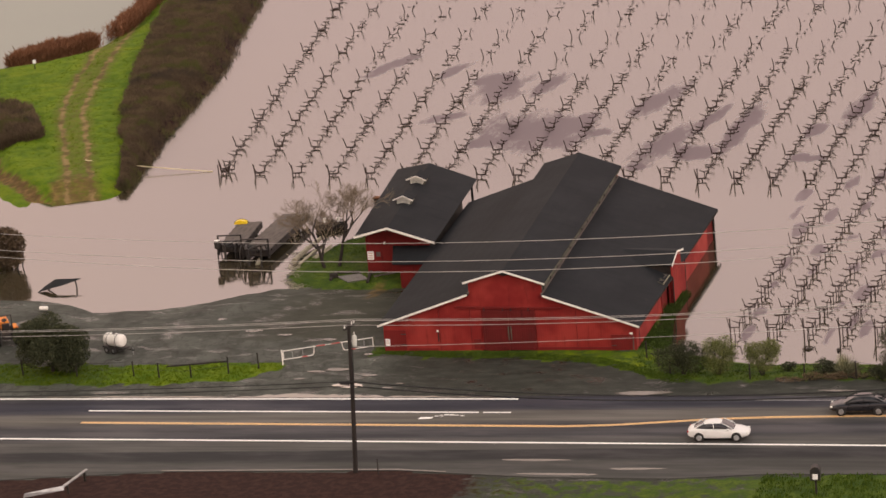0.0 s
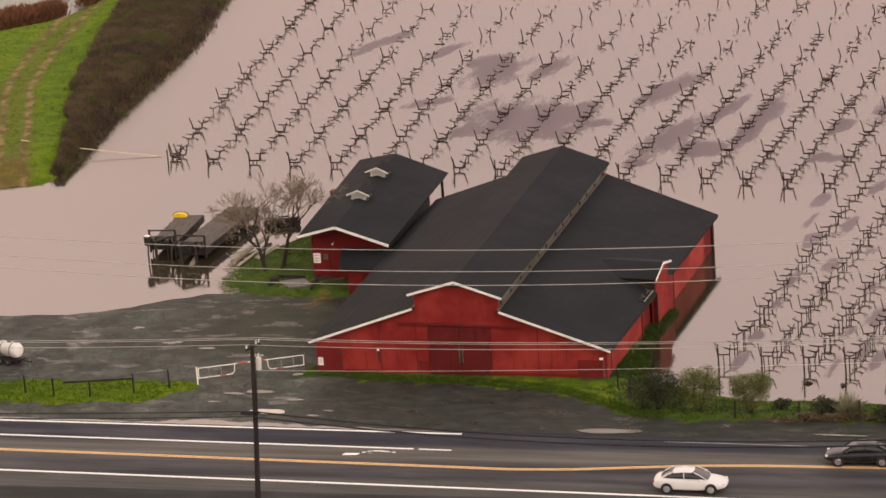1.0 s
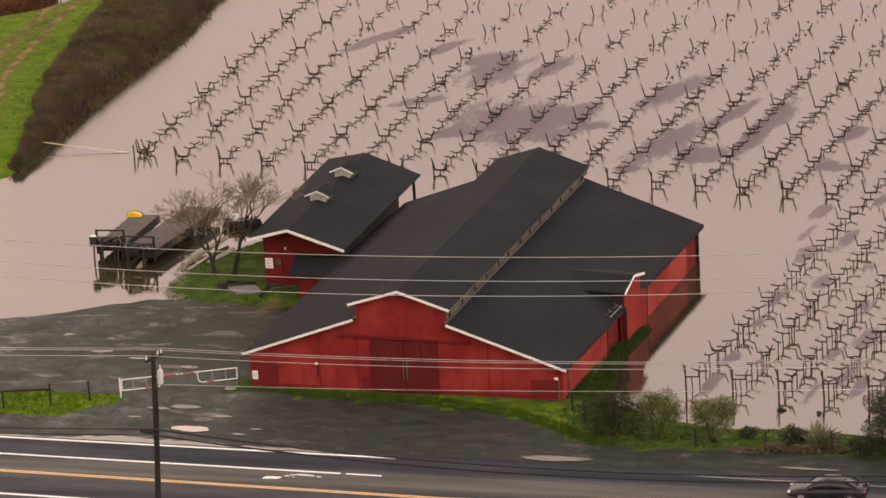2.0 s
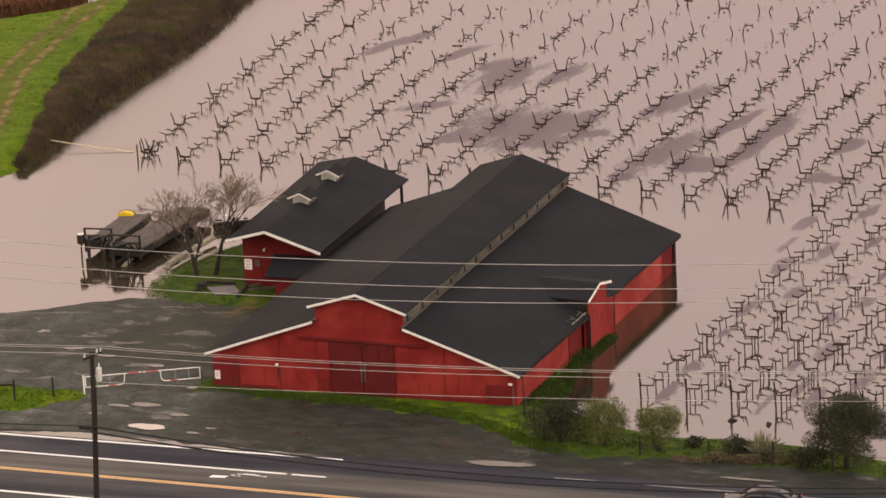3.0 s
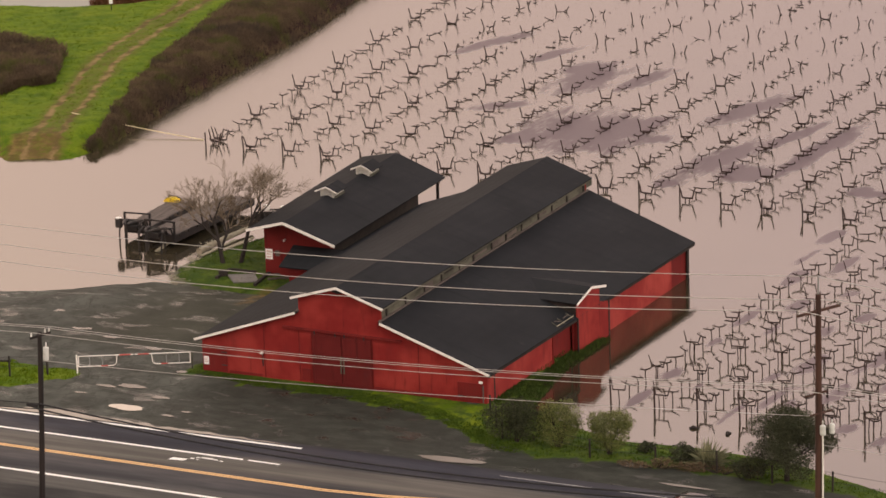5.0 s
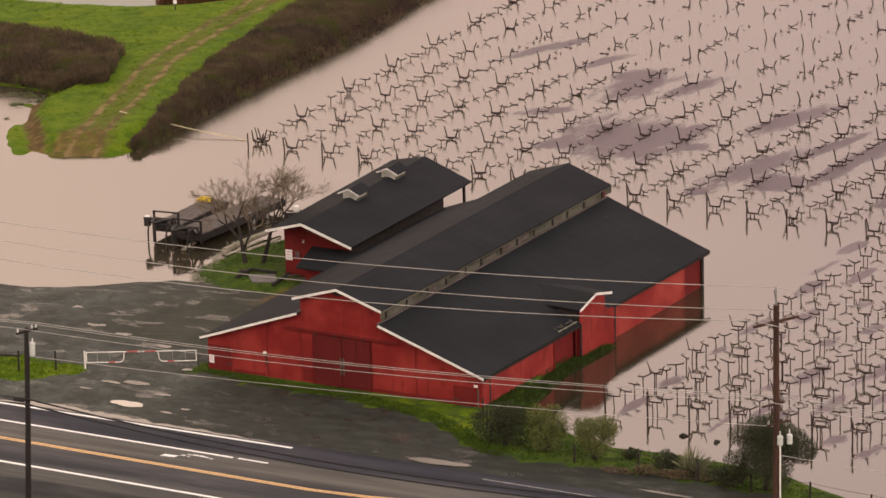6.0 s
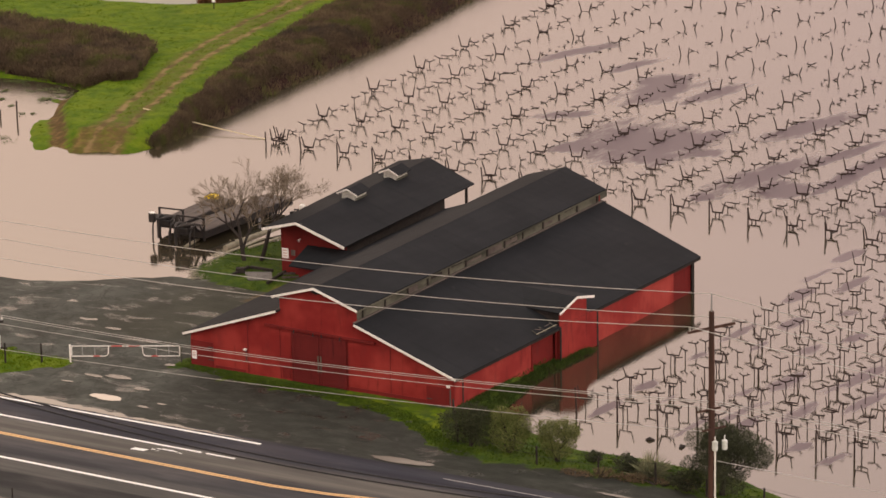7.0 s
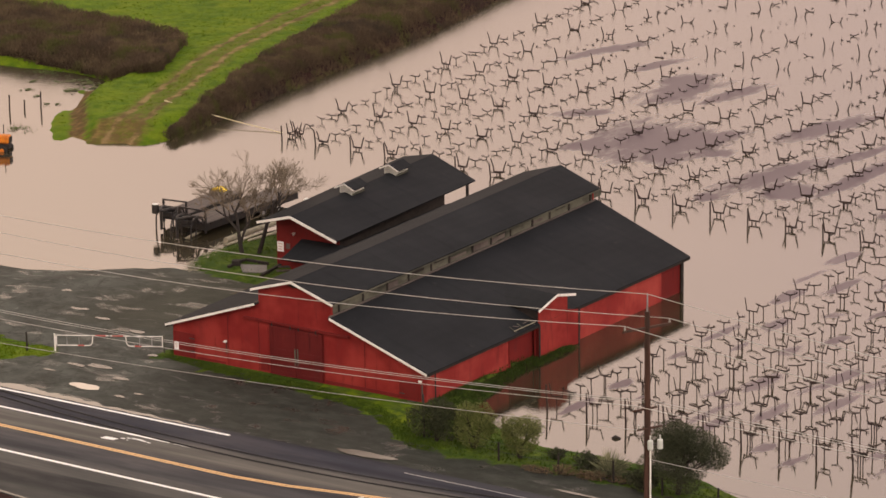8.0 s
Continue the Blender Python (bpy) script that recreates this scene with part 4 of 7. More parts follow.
    hatch = part("hatch_door", box(bmesh.new(), (-10.9, 0.34, 0.02), (-8.95, 0.395, 1.78), 0.01), M_RED_DARK, barn, "low dark red side door")
    part("hinge", box(bmesh.new(), (-9.4, 0.325, 0.5), (-8.92, 0.338, 0.58)), M_DARK_STEEL, hatch)
    part("hinge", box(bmesh.new(), (-9.4, 0.325, 1.4), (-8.92, 0.338, 1.48)), M_DARK_STEEL, hatch)
    hatch = part("hatch_door", box(bmesh.new(), (8.75, 0.33, 0.1), (10.55, 0.395, 1.42), 0.01), M_RED_DARK, barn, "low dark red hatch door")
    part("hinge", box(bmesh.new(), (8.77, 0.315, 0.4), (9.2, 0.328, 0.48)), M_DARK_STEEL, hatch)
    part("junction_box", box(bmesh.new(), (10.35, 0.3, 1.45), (10.62, 0.395, 1.62), 0.02), M_WHITE, barn, "small white junction box")
    part("hay_hood", prism(bmesh.new(), [(-0.45, 6.72), (0.05, 6.9), (0.55, 6.72), (0.05, 6.6)], "y", 0.18, 0.398), M_DARKWOOD, barn, "small dark hood under the ridge")
    lamp = part("wall_lamp", tube(bmesh.new(), [(-6.1, 0.38, 1.72), (-6.1, 0.2, 1.78), (-6.1, 0.14, 1.7)], [0.07, 0.09, 0.12], 8), M_WHITE, barn, "small white outdoor lamp")
    part("conduit", box(bmesh.new(), (-6.14, 0.34, 0.8), (-6.06, 0.368, 1.66)), M_DARK_STEEL, lamp)
    plate = part("wall_sign", box(bmesh.new(), (-10.78, 0.29, 0.47), (-10.4, 0.335, 1.03)), M_SIGN, barn, "white notice board with unreadable text")
    for z in (0.9, 0.78, 0.66):
        part("text_bar", box(bmesh.new(), (-10.72, 0.282, z - 0.02), (-10.46, 0.289, z + 0.02)), M_INK, plate)
    part("corner_board", box(bmesh.new(), (10.6, 0.34, 0.05), (10.67, 0.395, 1.32)), M_DECK, barn, "pale weathered corner strip")
    part("wall_gap", box(bmesh.new(), (wx + 0.002, 1.5, -0.15), (wx + 0.02, 1.66, 2.0)), M_DARKWOOD, barn, "dark open joint between boards")
    part("bay_post", box(bmesh.new(), (EAVE_X - 0.02, 14.33, -1.0), (EAVE_X + 0.05, 14.5, 2.25)), M_DARKWOOD, barn)
    # foundation stain strip of kick boards along the front
    part("kick_board", box(bmesh.new(), (2.5, 0.36, 0.02), (8.7, 0.398, 0.3), 0.01), M_RED_DARK, barn)
    part("kick_board", box(bmesh.new(), (-8.8, 0.36, 0.02), (-6.2, 0.398, 0.22), 0.01), M_RED_DARK, barn)
    # dormer over the side bay
    dormer = [(14.42, -1.0), (14.42, 3.24), (16.86, 3.86), (18.25, 3.5), (18.25, 2.46), (19.75, 2.12), (19.75, -1.0)]
    part("dormer_wall", prism(bmesh.new(), dormer, "x", EAVE_X - 0.12, EAVE_X - 0.005), M_RED, barn, "red gabled bay wall")

    def meet(z):
        return EAVE_X - (z - EAVE_Z) / slope
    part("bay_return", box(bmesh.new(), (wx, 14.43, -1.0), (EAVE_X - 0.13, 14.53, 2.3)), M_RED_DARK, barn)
    # dark wood here stands in for the shadow below the dormer roof
    part("dormer_cheek", prism(bmesh.new(), [(EAVE_X - 0.13, 2.4), (EAVE_X - 0.13, 3.3), (meet(3.3), 3.3)], "y", 14.55, 14.65), M_DARKWOOD, barn, "boarded cheek under the bay roof, its shadow put into the colour")
    part("dormer_roof", slab(bmesh.new(), [(EAVE_X, 16.86, 3.98), (meet(3.98), 16.86, 3.98), (meet(3.34) - 0.1, 14.35, 3.34), (EAVE_X, 14.35, 3.34)], 0.08), M_ROOF, barn)
    part("dormer_roof", slab(bmesh.new(), [(EAVE_X, 19.3, 3.42), (meet(3.42) - 0.1, 19.3, 3.42), (meet(3.98), 16.86, 3.98), (EAVE_X, 16.86, 3.98)], 0.08), M_ROOF, barn)
    part("rake_board", beam(bmesh.new(), (EAVE_X + 0.03, 14.32, 3.28), (EAVE_X + 0.03, 16.86, 3.92), 0.05, 0.16), M_WHITE, barn, "white-painted rake board")
    part("rake_board", beam(bmesh.new(), (EAVE_X + 0.03, 16.87, 3.92), (EAVE_X + 0.03, 19.35, 3.38), 0.05, 0.18), M_WHITE, barn, "white-painted rake board")
    gutter = part("gutter", box(bmesh.new(), (EAVE_X - 0.25, 11.4, EAVE_Z + 0.16), (EAVE_X - 0.17, 14.25, EAVE_Z + 0.21), 0.02), M_STALK, barn, "sagging pale old gutter board")
    for y in (11.6, 12.6, 14.0):
        part("bracket", beam(bmesh.new(), (EAVE_X - 0.7, y, EAVE_Z + 0.36), (EAVE_X - 0.12, y, EAVE_Z + 0.05), 0.04, 0.05), M_OLDWOOD, gutter)
    for x, y, z, dx, dy, dz in ((10.85, 12.9, 0.34, 0.1, 0.7, 0.1), (10.7, 11.8, 0.4, 0.3, 0.3, -0.05)):
        part("broken_lath", beam(bmesh.new(), (x, y, EAVE_Z + z), (x + dx, y + dy, EAVE_Z + z + dz), 0.05, 0.04), M_DECK, gutter)
    # the plan is slightly out of square, and the old frame has sunk a little to the east
    for ob in barn.children_recursive:
        for v in ob.data.vertices:
            x, y, z = v.co
            east = max(x, 0)
            v.co = (x + y * (0.0056 * east - 0.052), y * (1.064 - 0.0076 * east), z - 0.0036 * x * max(z, 0))
    return barn


build_barn()


def build_shed():
    shed = thing("shed", "red wooden shed with a dark roof and two white ridge vents", "shed")
    y0, y1, rx, rz = 22.1, 45.2, -16.5, 4.66
    left, right = (-19.68, 3.86), (-12.1, 3.24)
    slope_l, slope_r = (rz - left[1]) / (rx - left[0]), (rz - right[1]) / (right[0] - rx)
    part("roof", slab(bmesh.new(), [(rx, y0, rz), (right[0], y0, right[1]), (right[0], y1, right[1]), (rx, y1, rz)], 0.12), M_ROOF, shed)
    part("roof", slab(bmesh.new(), [(rx, y1, rz), (left[0], y1, left[1]), (left[0], y0, left[1]), (rx, y0, rz)], 0.12), M_ROOF, shed)
    wl, wr = -19.03, -12.95
    zl, zr = rz - (rx - wl) * slope_l - 0.16, rz - (wr - rx) * slope_r - 0.16
    part("front_wall", prism(bmesh.new(), [(wl, -0.9), (wl, zl), (rx, rz - 0.16), (wr, zr), (wr, -0.9)], "y", 23.9, 24.05), M_RED_DARK, shed)
    part("side_wall", box(bmesh.new(), (wl, 24.06, -1.3), (wl + 0.12, 44.3, zl - 0.04)), M_RED_DARK, shed)
    # east wall takes dark wood to paint in the eave's deep shade
    part("side_wall", box(bmesh.new(), (wr - 0.12, 24.06, -1.3), (wr, 41.2, zr - 0.04)), M_DARKWOOD, shed, "side wall coloured dark for the deep shade under the eave")
    part("back_wall", prism(bmesh.new(), [(wl + 0.13, -1.3), (wl + 0.13, zl - 0.05), (rx, rz - 0.2), (wr - 0.13, zr - 0.05), (wr - 0.13, -1.3)], "y", 41.0, 41.15), M_RED_DARK, shed)
    for x in (wl + 0.2, -16.5, -12.55):
        part("post", box(bmesh.new(), (x - 0.1, 44.4, -1.3), (x + 0.1, 44.6, 3.1)), M_DARKWOOD, shed)
    part("rake_board", beam(bmesh.new(), (left[0] - 0.03, y0 - 0.03, left[1] - 0.08), (rx, y0 - 0.03, rz - 0.06), 0.05, 0.2), M_WHITE, shed, "white-painted rake board")
    part("rake_board", beam(bmesh.new(), (right[0] + 0.03, y0 - 0.03, right[1] - 0.08), (rx + 0.004, y0 - 0.03, rz - 0.06), 0.05, 0.2), M_WHITE, shed, "white-painted rake board")
    door = part("door", box(bmesh.new(), (-15.75, 23.8, -0.3), (-14.75, 23.88, 1.75), 0.01), M_RED_DOOR, shed)
    part("door_handle", box(bmesh.new(), (-14.95, 23.76, 0.6), (-14.87, 23.8, 0.75)), M_STEEL, door)
    plate = part("wall_sign", box(bmesh.new(), (-18.95, 23.84, 1.12), (-18.35, 23.88, 1.92)), M_SIGN, shed, "white notice board with unreadable text")
    for z in (1.75, 1.52, 1.3):
        part("text_bar", box(bmesh.new(), (-18.85, 23.832, z - 0.04), (-18.47, 23.839, z + 0.04)), M_INK, plate)
    part("wall_sign", box(bmesh.new(), (-18.1, 23.84, 1.42), (-17.72, 23.88, 1.86)), M_DECK, shed, "small faded brown notice")
    part("wall_lamp", tube(bmesh.new(), [(-17.2, 23.89, 2.8), (-17.2, 23.7, 2.82), (-17.2, 23.6, 2.72)], [0.05, 0.06, 0.1], 8), M_WHITE, shed)
    rz -= 0.1
    for y in (30.7, 37.9):
        vent = part("ridge_vent", prism(bmesh.new(), [(rx - 0.6, rz - 0.35), (rx - 0.6, rz + 0.42), (rx, rz + 0.68), (rx + 0.6, rz + 0.42), (rx + 0.6, rz - 0.35)], "y", y, y + 2.0), M_VENT, shed, "white louvred ridge vent")
        part("cap", slab(bmesh.new(), [(rx, y - 0.2, rz + 0.82), (rx + 0.95, y - 0.2, rz + 0.4), (rx + 0.95, y + 2.2, rz + 0.4), (rx, y + 2.2, rz + 0.82)], 0.06), M_ROOF, vent)
        part("cap", slab(bmesh.new(), [(rx, y + 2.2, rz + 0.82), (rx - 0.95, y + 2.2, rz + 0.4), (rx - 0.95, y - 0.2, rz + 0.4), (rx, y - 0.2, rz + 0.82)], 0.06), M_ROOF, vent)
        for s in (-1, 1):
            part("rake", beam(bmesh.new(), (rx + s * 0.98, y - 0.22, rz + 0.36), (rx + s * 0.002, y - 0.22, rz + 0.78), 0.03, 0.11), M_WHITE, vent)
            part("side_louvre", box(bmesh.new(), (rx + s * 0.604, y + 0.1, rz - 0.1), (rx + s * 0.72, y + 1.9, rz + 0.04)), M_OLDWOOD, vent)
        for k in range(3):
            part("slat", box(bmesh.new(), (rx - 0.42, y - 0.03, rz + 0.05 + 0.13 * k), (rx + 0.42, y - 0.004, rz + 0.085 + 0.13 * k)), M_STEEL, vent)
    rz += 0.1
    # low lean-to between shed and barn
    part("lean_to_roof", slab(bmesh.new(), [(-15.5, 19.5, 2.0), (-11.7, 19.5, 2.0), (-12.0, 23.7, 2.5), (-16.4, 23.7, 2.5)], 0.1), M_ROOF, shed)
    part("lean_to_wall", box(bmesh.new(), (-14.9, 20.0, -0.6), (-12.0, 20.1, 1.95)), M_RED_DARK, shed)
    part("lean_to_wall", box(bmesh.new(), (-15.0, 20.11, -0.6), (-14.9, 23.89, 2.05)), M_RED_DARK, shed)
    # like the barn, it is out of square towards the back
    for ob in shed.children_recursive:
        for v in ob.data.vertices:
            x, y, z = v.co
            back = max(y - y0, 0)
            v.co = (x + back * (0.0056 * (x - rx) - 0.091), y - back * 0.0108 * (x - rx), z)
    return shed


build_shed()


# ---- vineyard standing in the flood ----
def trellis_parts(rng, twin, tall):
    """A post with a cross arm and two flared stakes; origin at the foot of its visible part."""
    leg, bar, arms = bmesh.new(), bmesh.new(), [bmesh.new(), bmesh.new()]
    lean = rng.uniform(-0.05, 0.05)
    for s in ((-0.17, 0.17) if twin else (0.0,)):
        tube(leg, [(s, 0, -0.7), (s + lean * 0.3, 0, 0.2), (s + lean, 0, 0.95)], 0.05 if tall else 0.038, 5)
    half = 0.45
    thick = 0.94 if tall else 0.64
    beam(bar, (-half, 0, 0.94), (half, 0, 0.96 + rng.uniform(-0.04, 0.04)), 0.105 * thick, 0.115 * thick)
    for k, s in ((0, -1), (1, 1)):
        top = rng.uniform(0.64, 0.76) if tall else rng.uniform(0.54, 0.66)
        peak = (1.98 if tall else 1.78) + rng.uniform(-0.1, 0.1)
        tube(arms[k], [(s * (half - 0.03), 0, 0.9), (s * (half * 0.7 + top * 0.3), 0.02, 0.9 + (peak - 0.9) * 0.45), (s * top, rng.uniform(-0.06, 0.06), peak - (0.12 if s > 0 else 0))], [0.066 * thick, 0.062 * thick, 0.053 * thick], 5)
    return leg, bar, arms


def end_post_mesh():
    bm = bmesh.new()
    tube(bm, [(0, 0.05, -0.8), (0, 0.02, 0.3), (-0.04, -0.05, 1.95)], [0.07, 0.066, 0.06], 6)
    return bm


def vine_mesh(rng):
    """A gnarled trunk with short cordon arms and spurs; origin at the water line."""
    bm = bmesh.new()
    top = rng.uniform(0.7, 1.04)
    kink = rng.uniform(-0.12, 0.12)
    tube(bm, [(0, 0, -0.5), (kink * 0.6, 0, 0.1), (kink, rng.uniform(-0.05, 0.05), top * 0.6), (kink * 0.4, 0, top)], [0.048, 0.043, 0.04, 0.05], 5)
    for s in (-1, 1):
        reach = rng.uniform(0.38, 0.62)
        lift = rng.uniform(-0.02, 0.2)
        twist = rng.uniform(-0.25, 0.25)
        tube(bm, [(kink * 0.4, 0, top - 0.02), (s * reach * 0.55, twist * 0.5, top + lift * 0.4), (s * reach, twist, top + lift)], [0.054, 0.046, 0.036], 4)
        for _ in range(rng.choice((1, 2, 2))):
            u = rng.uniform(0.5, 1.0)
            base = (s * reach * u, twist * u, top + lift * u)
            tube(bm, [base, (base[0] + rng.uniform(-0.12, 0.12), base[1] + rng.uniform(-0.12, 0.12), base[2] + rng.uniform(0.08, 0.24))], [0.03, 0.018], 3)
    return bm


def mesh_data(name, bm, material):
    data = bpy.data.meshes.new(name)
    bm.to_mesh(data)
    bm.free()
    data.materials.append(material)
    return data


def build_vineyard():
    rng = random.Random(7)
    kinds, low_kinds = [], []
    for k in range(12):
        leg, bar, arms = trellis_parts(rng, k % 2, k < 6)
        (kinds if k < 6 else low_kinds).append([mesh_data("leg", leg, M_STAKE), mesh_data("crossbar", bar, M_STAKE), mesh_data("arm", arms[0], M_STAKE), mesh_data("arm", arms[1], M_STAKE)])
    posts = mesh_data("end_post", end_post_mesh(), M_STAKE)
    vines = [mesh_data("grapevine", vine_mesh(rng), M_VINE) for _ in range(14)]
    units, plants, ends = [], [], []
    for i in range(30):
        # place of the row's first post, and how far the row swings east on its way north
        k = i - 17
        if i < 17:
            x0, y0 = -46.35 + 4.3 * i - 0.02 * i * i, 62.2 - 0.47 * i
        else:
            x0, y0 = 18.24 + 3.16 * k - 0.035 * k * k, 5.4
        lean = 0.0113 * i - 0.148
        ends.append((x0 - 0.2, y0 - 0.9))
        if i == 0:
            units.append((x0 + 0.5, y0 + 0.9, 1.0, i))
            units.append((x0 - 0.3, y0 + 1.5, 1.0, i))
        y = y0
        while y < 175:
            if i < 17:
                gap = 11.15 - 0.115 * i + 0.026 * (y - 67)
            else:
                gap = 5.8 + 0.066 * (min(y, 67) - 5.4) + 0.026 * max(y - 67, 0)
            x = x0 + lean * (y - y0)
            units.append((x + rng.uniform(-0.1, 0.1), y + rng.uniform(-0.15, 0.15), 1 + 0.0009 * y, i))
            count = 5 if i < 17 else 4
            for n in range(0 if rng.random() < 0.7 else 1, count):
                yy = y + gap * n / count
                plants.append((x0 + lean * (yy - y0) + rng.uniform(-0.12, 0.12), yy + rng.uniform(-0.25, 0.25), 1 + 0.0009 * yy, i))
            y += gap
    units.sort(key=lambda u: u[1])
    plants.sort(key=lambda u: u[1])

    def stand(x, y, s, turn, share=1.0, row=5):
        # the field falls away to the north, least along its western edge
        sink = float(np.interp(y, [4, 30, 50, 58, 70, 85, 100, 115, 170], [0.1, 0.28, 0.56, 0.7, 0.74, 0.82, 0.98, 1.1, 1.2]))
        sink = share * (sink - 0.25 * max(0, 3 - row) / 3 * (y > 80)) + rng.uniform(-0.06, 0.06)
        return Matrix.LocRotScale((x, y, WATER_Z - sink * s), Euler((rng.uniform(-0.04, 0.04), rng.uniform(-0.05, 0.05), turn)), (s, s, s * rng.uniform(0.94, 1.08)))
    for x, y, s, row in units[:260]:
        ob = thing("trellis_post", "dark wooden vine trellis post with flared arms standing in flood water", "trellis post", stand(x, y, s, rng.uniform(-0.12, 0.12), 1.0, row), "vineyard trellis")
        for data in rng.choice(kinds if y > 52 else low_kinds):
            child = new(data.name.split(".")[0], data)
            child.parent = ob
    for x, y in ends:
        ob = new("end_post", posts)
        ob.matrix_world = stand(x, y, 1 + 0.0009 * y, rng.uniform(-0.1, 0.1))
        tagged(ob, "leaning dark wooden post at the end of a vine row", "end post", "vineyard row ends")
    for x, y, s, row in plants[:300]:
        ob = new("grapevine", rng.choice(vines))
        ob.matrix_world = stand(x, y, s, rng.uniform(-0.5, 0.5), 0.84, row)
        tagged(ob, "bare pruned grapevine standing in flood water", "grapevine", "vineyard vines")

    def merge(name, rows, pick, label, category, material, share=1.0):
        verts, faces = [], []
        for x, y, s, row in rows:
            m = stand(x, y, s, rng.uniform(-0.3, 0.3), share, row)
            for data in pick():
                base = len(verts)
                verts.extend(tuple(m @ v.co) for v in data.vertices)
                faces.extend(tuple(base + i for i in p.vertices) for p in data.polygons)
        tagged(sheet(name, verts, faces, material), label, category, kind="stuff")
    merge("far_trellis", units[260:], lambda: rng.choice(kinds), "rows of distant trellis posts in flood water", "trellis posts", M_STAKE)
    merge("far_grapevines", plants[300:], lambda: [rng.choice(vines)], "rows of bare pruned grapevines in flood water", "grapevines", M_VINE, 0.87)


build_vineyard()


# ---- plants ----
def leaf_cloud(rng, blobs, count, size, flat=0.5):
    """Many small bent leaves, or twigs where flat is small, scattered through uneven blobs (x, y, z, rx, ry, rz)."""
    verts, faces = [], []
    weights = [b[3] * b[4] * b[5] for b in blobs]
    for b in rng.choices(blobs, weights, k=count):
        while True:
            p = Vector((rng.uniform(-1, 1), rng.uniform(-1, 1), rng.uniform(-1, 1)))
            if 0.25 < p.length < 1:
                break
        c = Vector((b[0] + p.x * b[3], b[1] + p.y * b[4], b[2] + p.z * b[5]))
        way = Vector((rng.gauss(0, 1), rng.gauss(0, 1), rng.gauss(0.4, 0.8))).normalized()
        side = way.orthogonal().normalized()
        side.rotate(Matrix.Rotation(rng.uniform(0, 6.28), 3, way))
        s = size * rng.uniform(0.6, 1.4)
        base = len(verts)
        verts += [c - way * s, c + side * s * flat, c + way * s, c - side * s * flat + way.cross(side) * s * 0.2]
        faces.append((base, base + 1, base + 2, base + 3))
    return verts, faces


def shrub(name, label, x, y, blobs, count, size, material, flat=0.5, trunk_h=0.8, seed=1, category="shrub"):
    rng = random.Random(seed)
    x, y = lie(x, y)
    ob = thing(name, label, category, pose(x, y, height(x, y)))
    if count > 3000:
        blobs = [tuple(1.2 * v for v in b) for b in blobs]
    bm = bmesh.new()
    for k in range(5):
        a = rng.uniform(0, 6.28)
        tip = rng.choice(blobs)
        tube(bm, [(0.08 * math.cos(a), 0.08 * math.sin(a), -0.15), (tip[0] * 0.4 + 0.1 * math.cos(a), tip[1] * 0.4, trunk_h * 0.6), (tip[0], tip[1], max(tip[2], trunk_h))], [0.06, 0.045, 0.015], 5)
    ragged = list(blobs)
    for k in range(14):
        b = rng.choice(blobs)
        d = Vector((rng.gauss(0, 1), rng.gauss(0, 1), rng.gauss(0.4, 0.7))).normalized()
        r = rng.uniform(0.2, 0.4)
        ragged.append((b[0] + d.x * b[3] * 0.95, b[1] + d.y * b[4] * 0.95, max(b[2] + d.z * b[5] * 0.95, 0.1), b[3] * r, b[4] * r, b[5] * r))
        tip = (b[0] + d.x * b[3] * 1.35, b[1] + d.y * b[4] * 1.35, max(b[2] + d.z * b[5] * 1.35, 0.15))
        tube(bm, [(b[0] * 0.5, b[1] * 0.5, b[2] * 0.5), (b[0] + d.x * b[3] * 0.7, b[1] + d.y * b[4] * 0.7, b[2] + abs(d.z) * b[5] * 0.6), tip], [0.03, 0.02, 0.01], 4)
    part("trunk", bm, M_TRUNK, ob)
    sheet("crown", *leaf_cloud(rng, ragged, count, size, flat), material, ob)
    return ob


shrub("shrub", "dark dense shrub on the grass verge", 15.3, -4.6, [(-0.7, 0.2, 1.0, 1.3, 0.9, 1.0), (0.7, 0.1, 1.2, 1.2, 0.9, 1.1), (0.1, 0.2, 1.6, 1.1, 0.8, 0.8)], 8200, 0.085, M_LEAF_DARK, 0.26, seed=11)
shrub("shrub", "pale olive shrub with loose branches on the verge", 18.2, -4.4, [(0, 0, 1.2, 1.2, 0.9, 1.2), (0.5, 0.1, 1.9, 0.8, 0.6, 0.8), (-0.5, 0, 2.0, 0.6, 0.6, 0.6)], 7200, 0.085, M_LEAF_OLIVE, 0.22, seed=12)
shrub("shrub", "olive-green shrub beside the fence", 21.8, -4.2, [(0, 0, 1.3, 1.1, 0.9, 1.1), (0.6, 0, 1.9, 0.7, 0.6, 0.7), (-0.6, 0, 1.7, 0.7, 0.6, 0.7)], 7200, 0.085, M_LEAF_OLIVE, 0.22, seed=13)
shrub("shrub", "small dark low bush by the water", 23.6, -2.6, [(0, 0, 0.35, 0.7, 0.4, 0.35), (0.4, 0, 0.55, 0.3, 0.3, 0.2)], 320, 0.1, M_LEAF_DARK, 0.4, 0.3, 14)
shrub("shrub", "low green bush on the verge", 26.6, -3.9, [(0, 0, 0.6, 0.9, 0.7, 0.65), (0.5, 0, 0.7, 0.5, 0.5, 0.5)], 900, 0.1, M_LEAF_GREEN, 0.4, 0.4, 15)


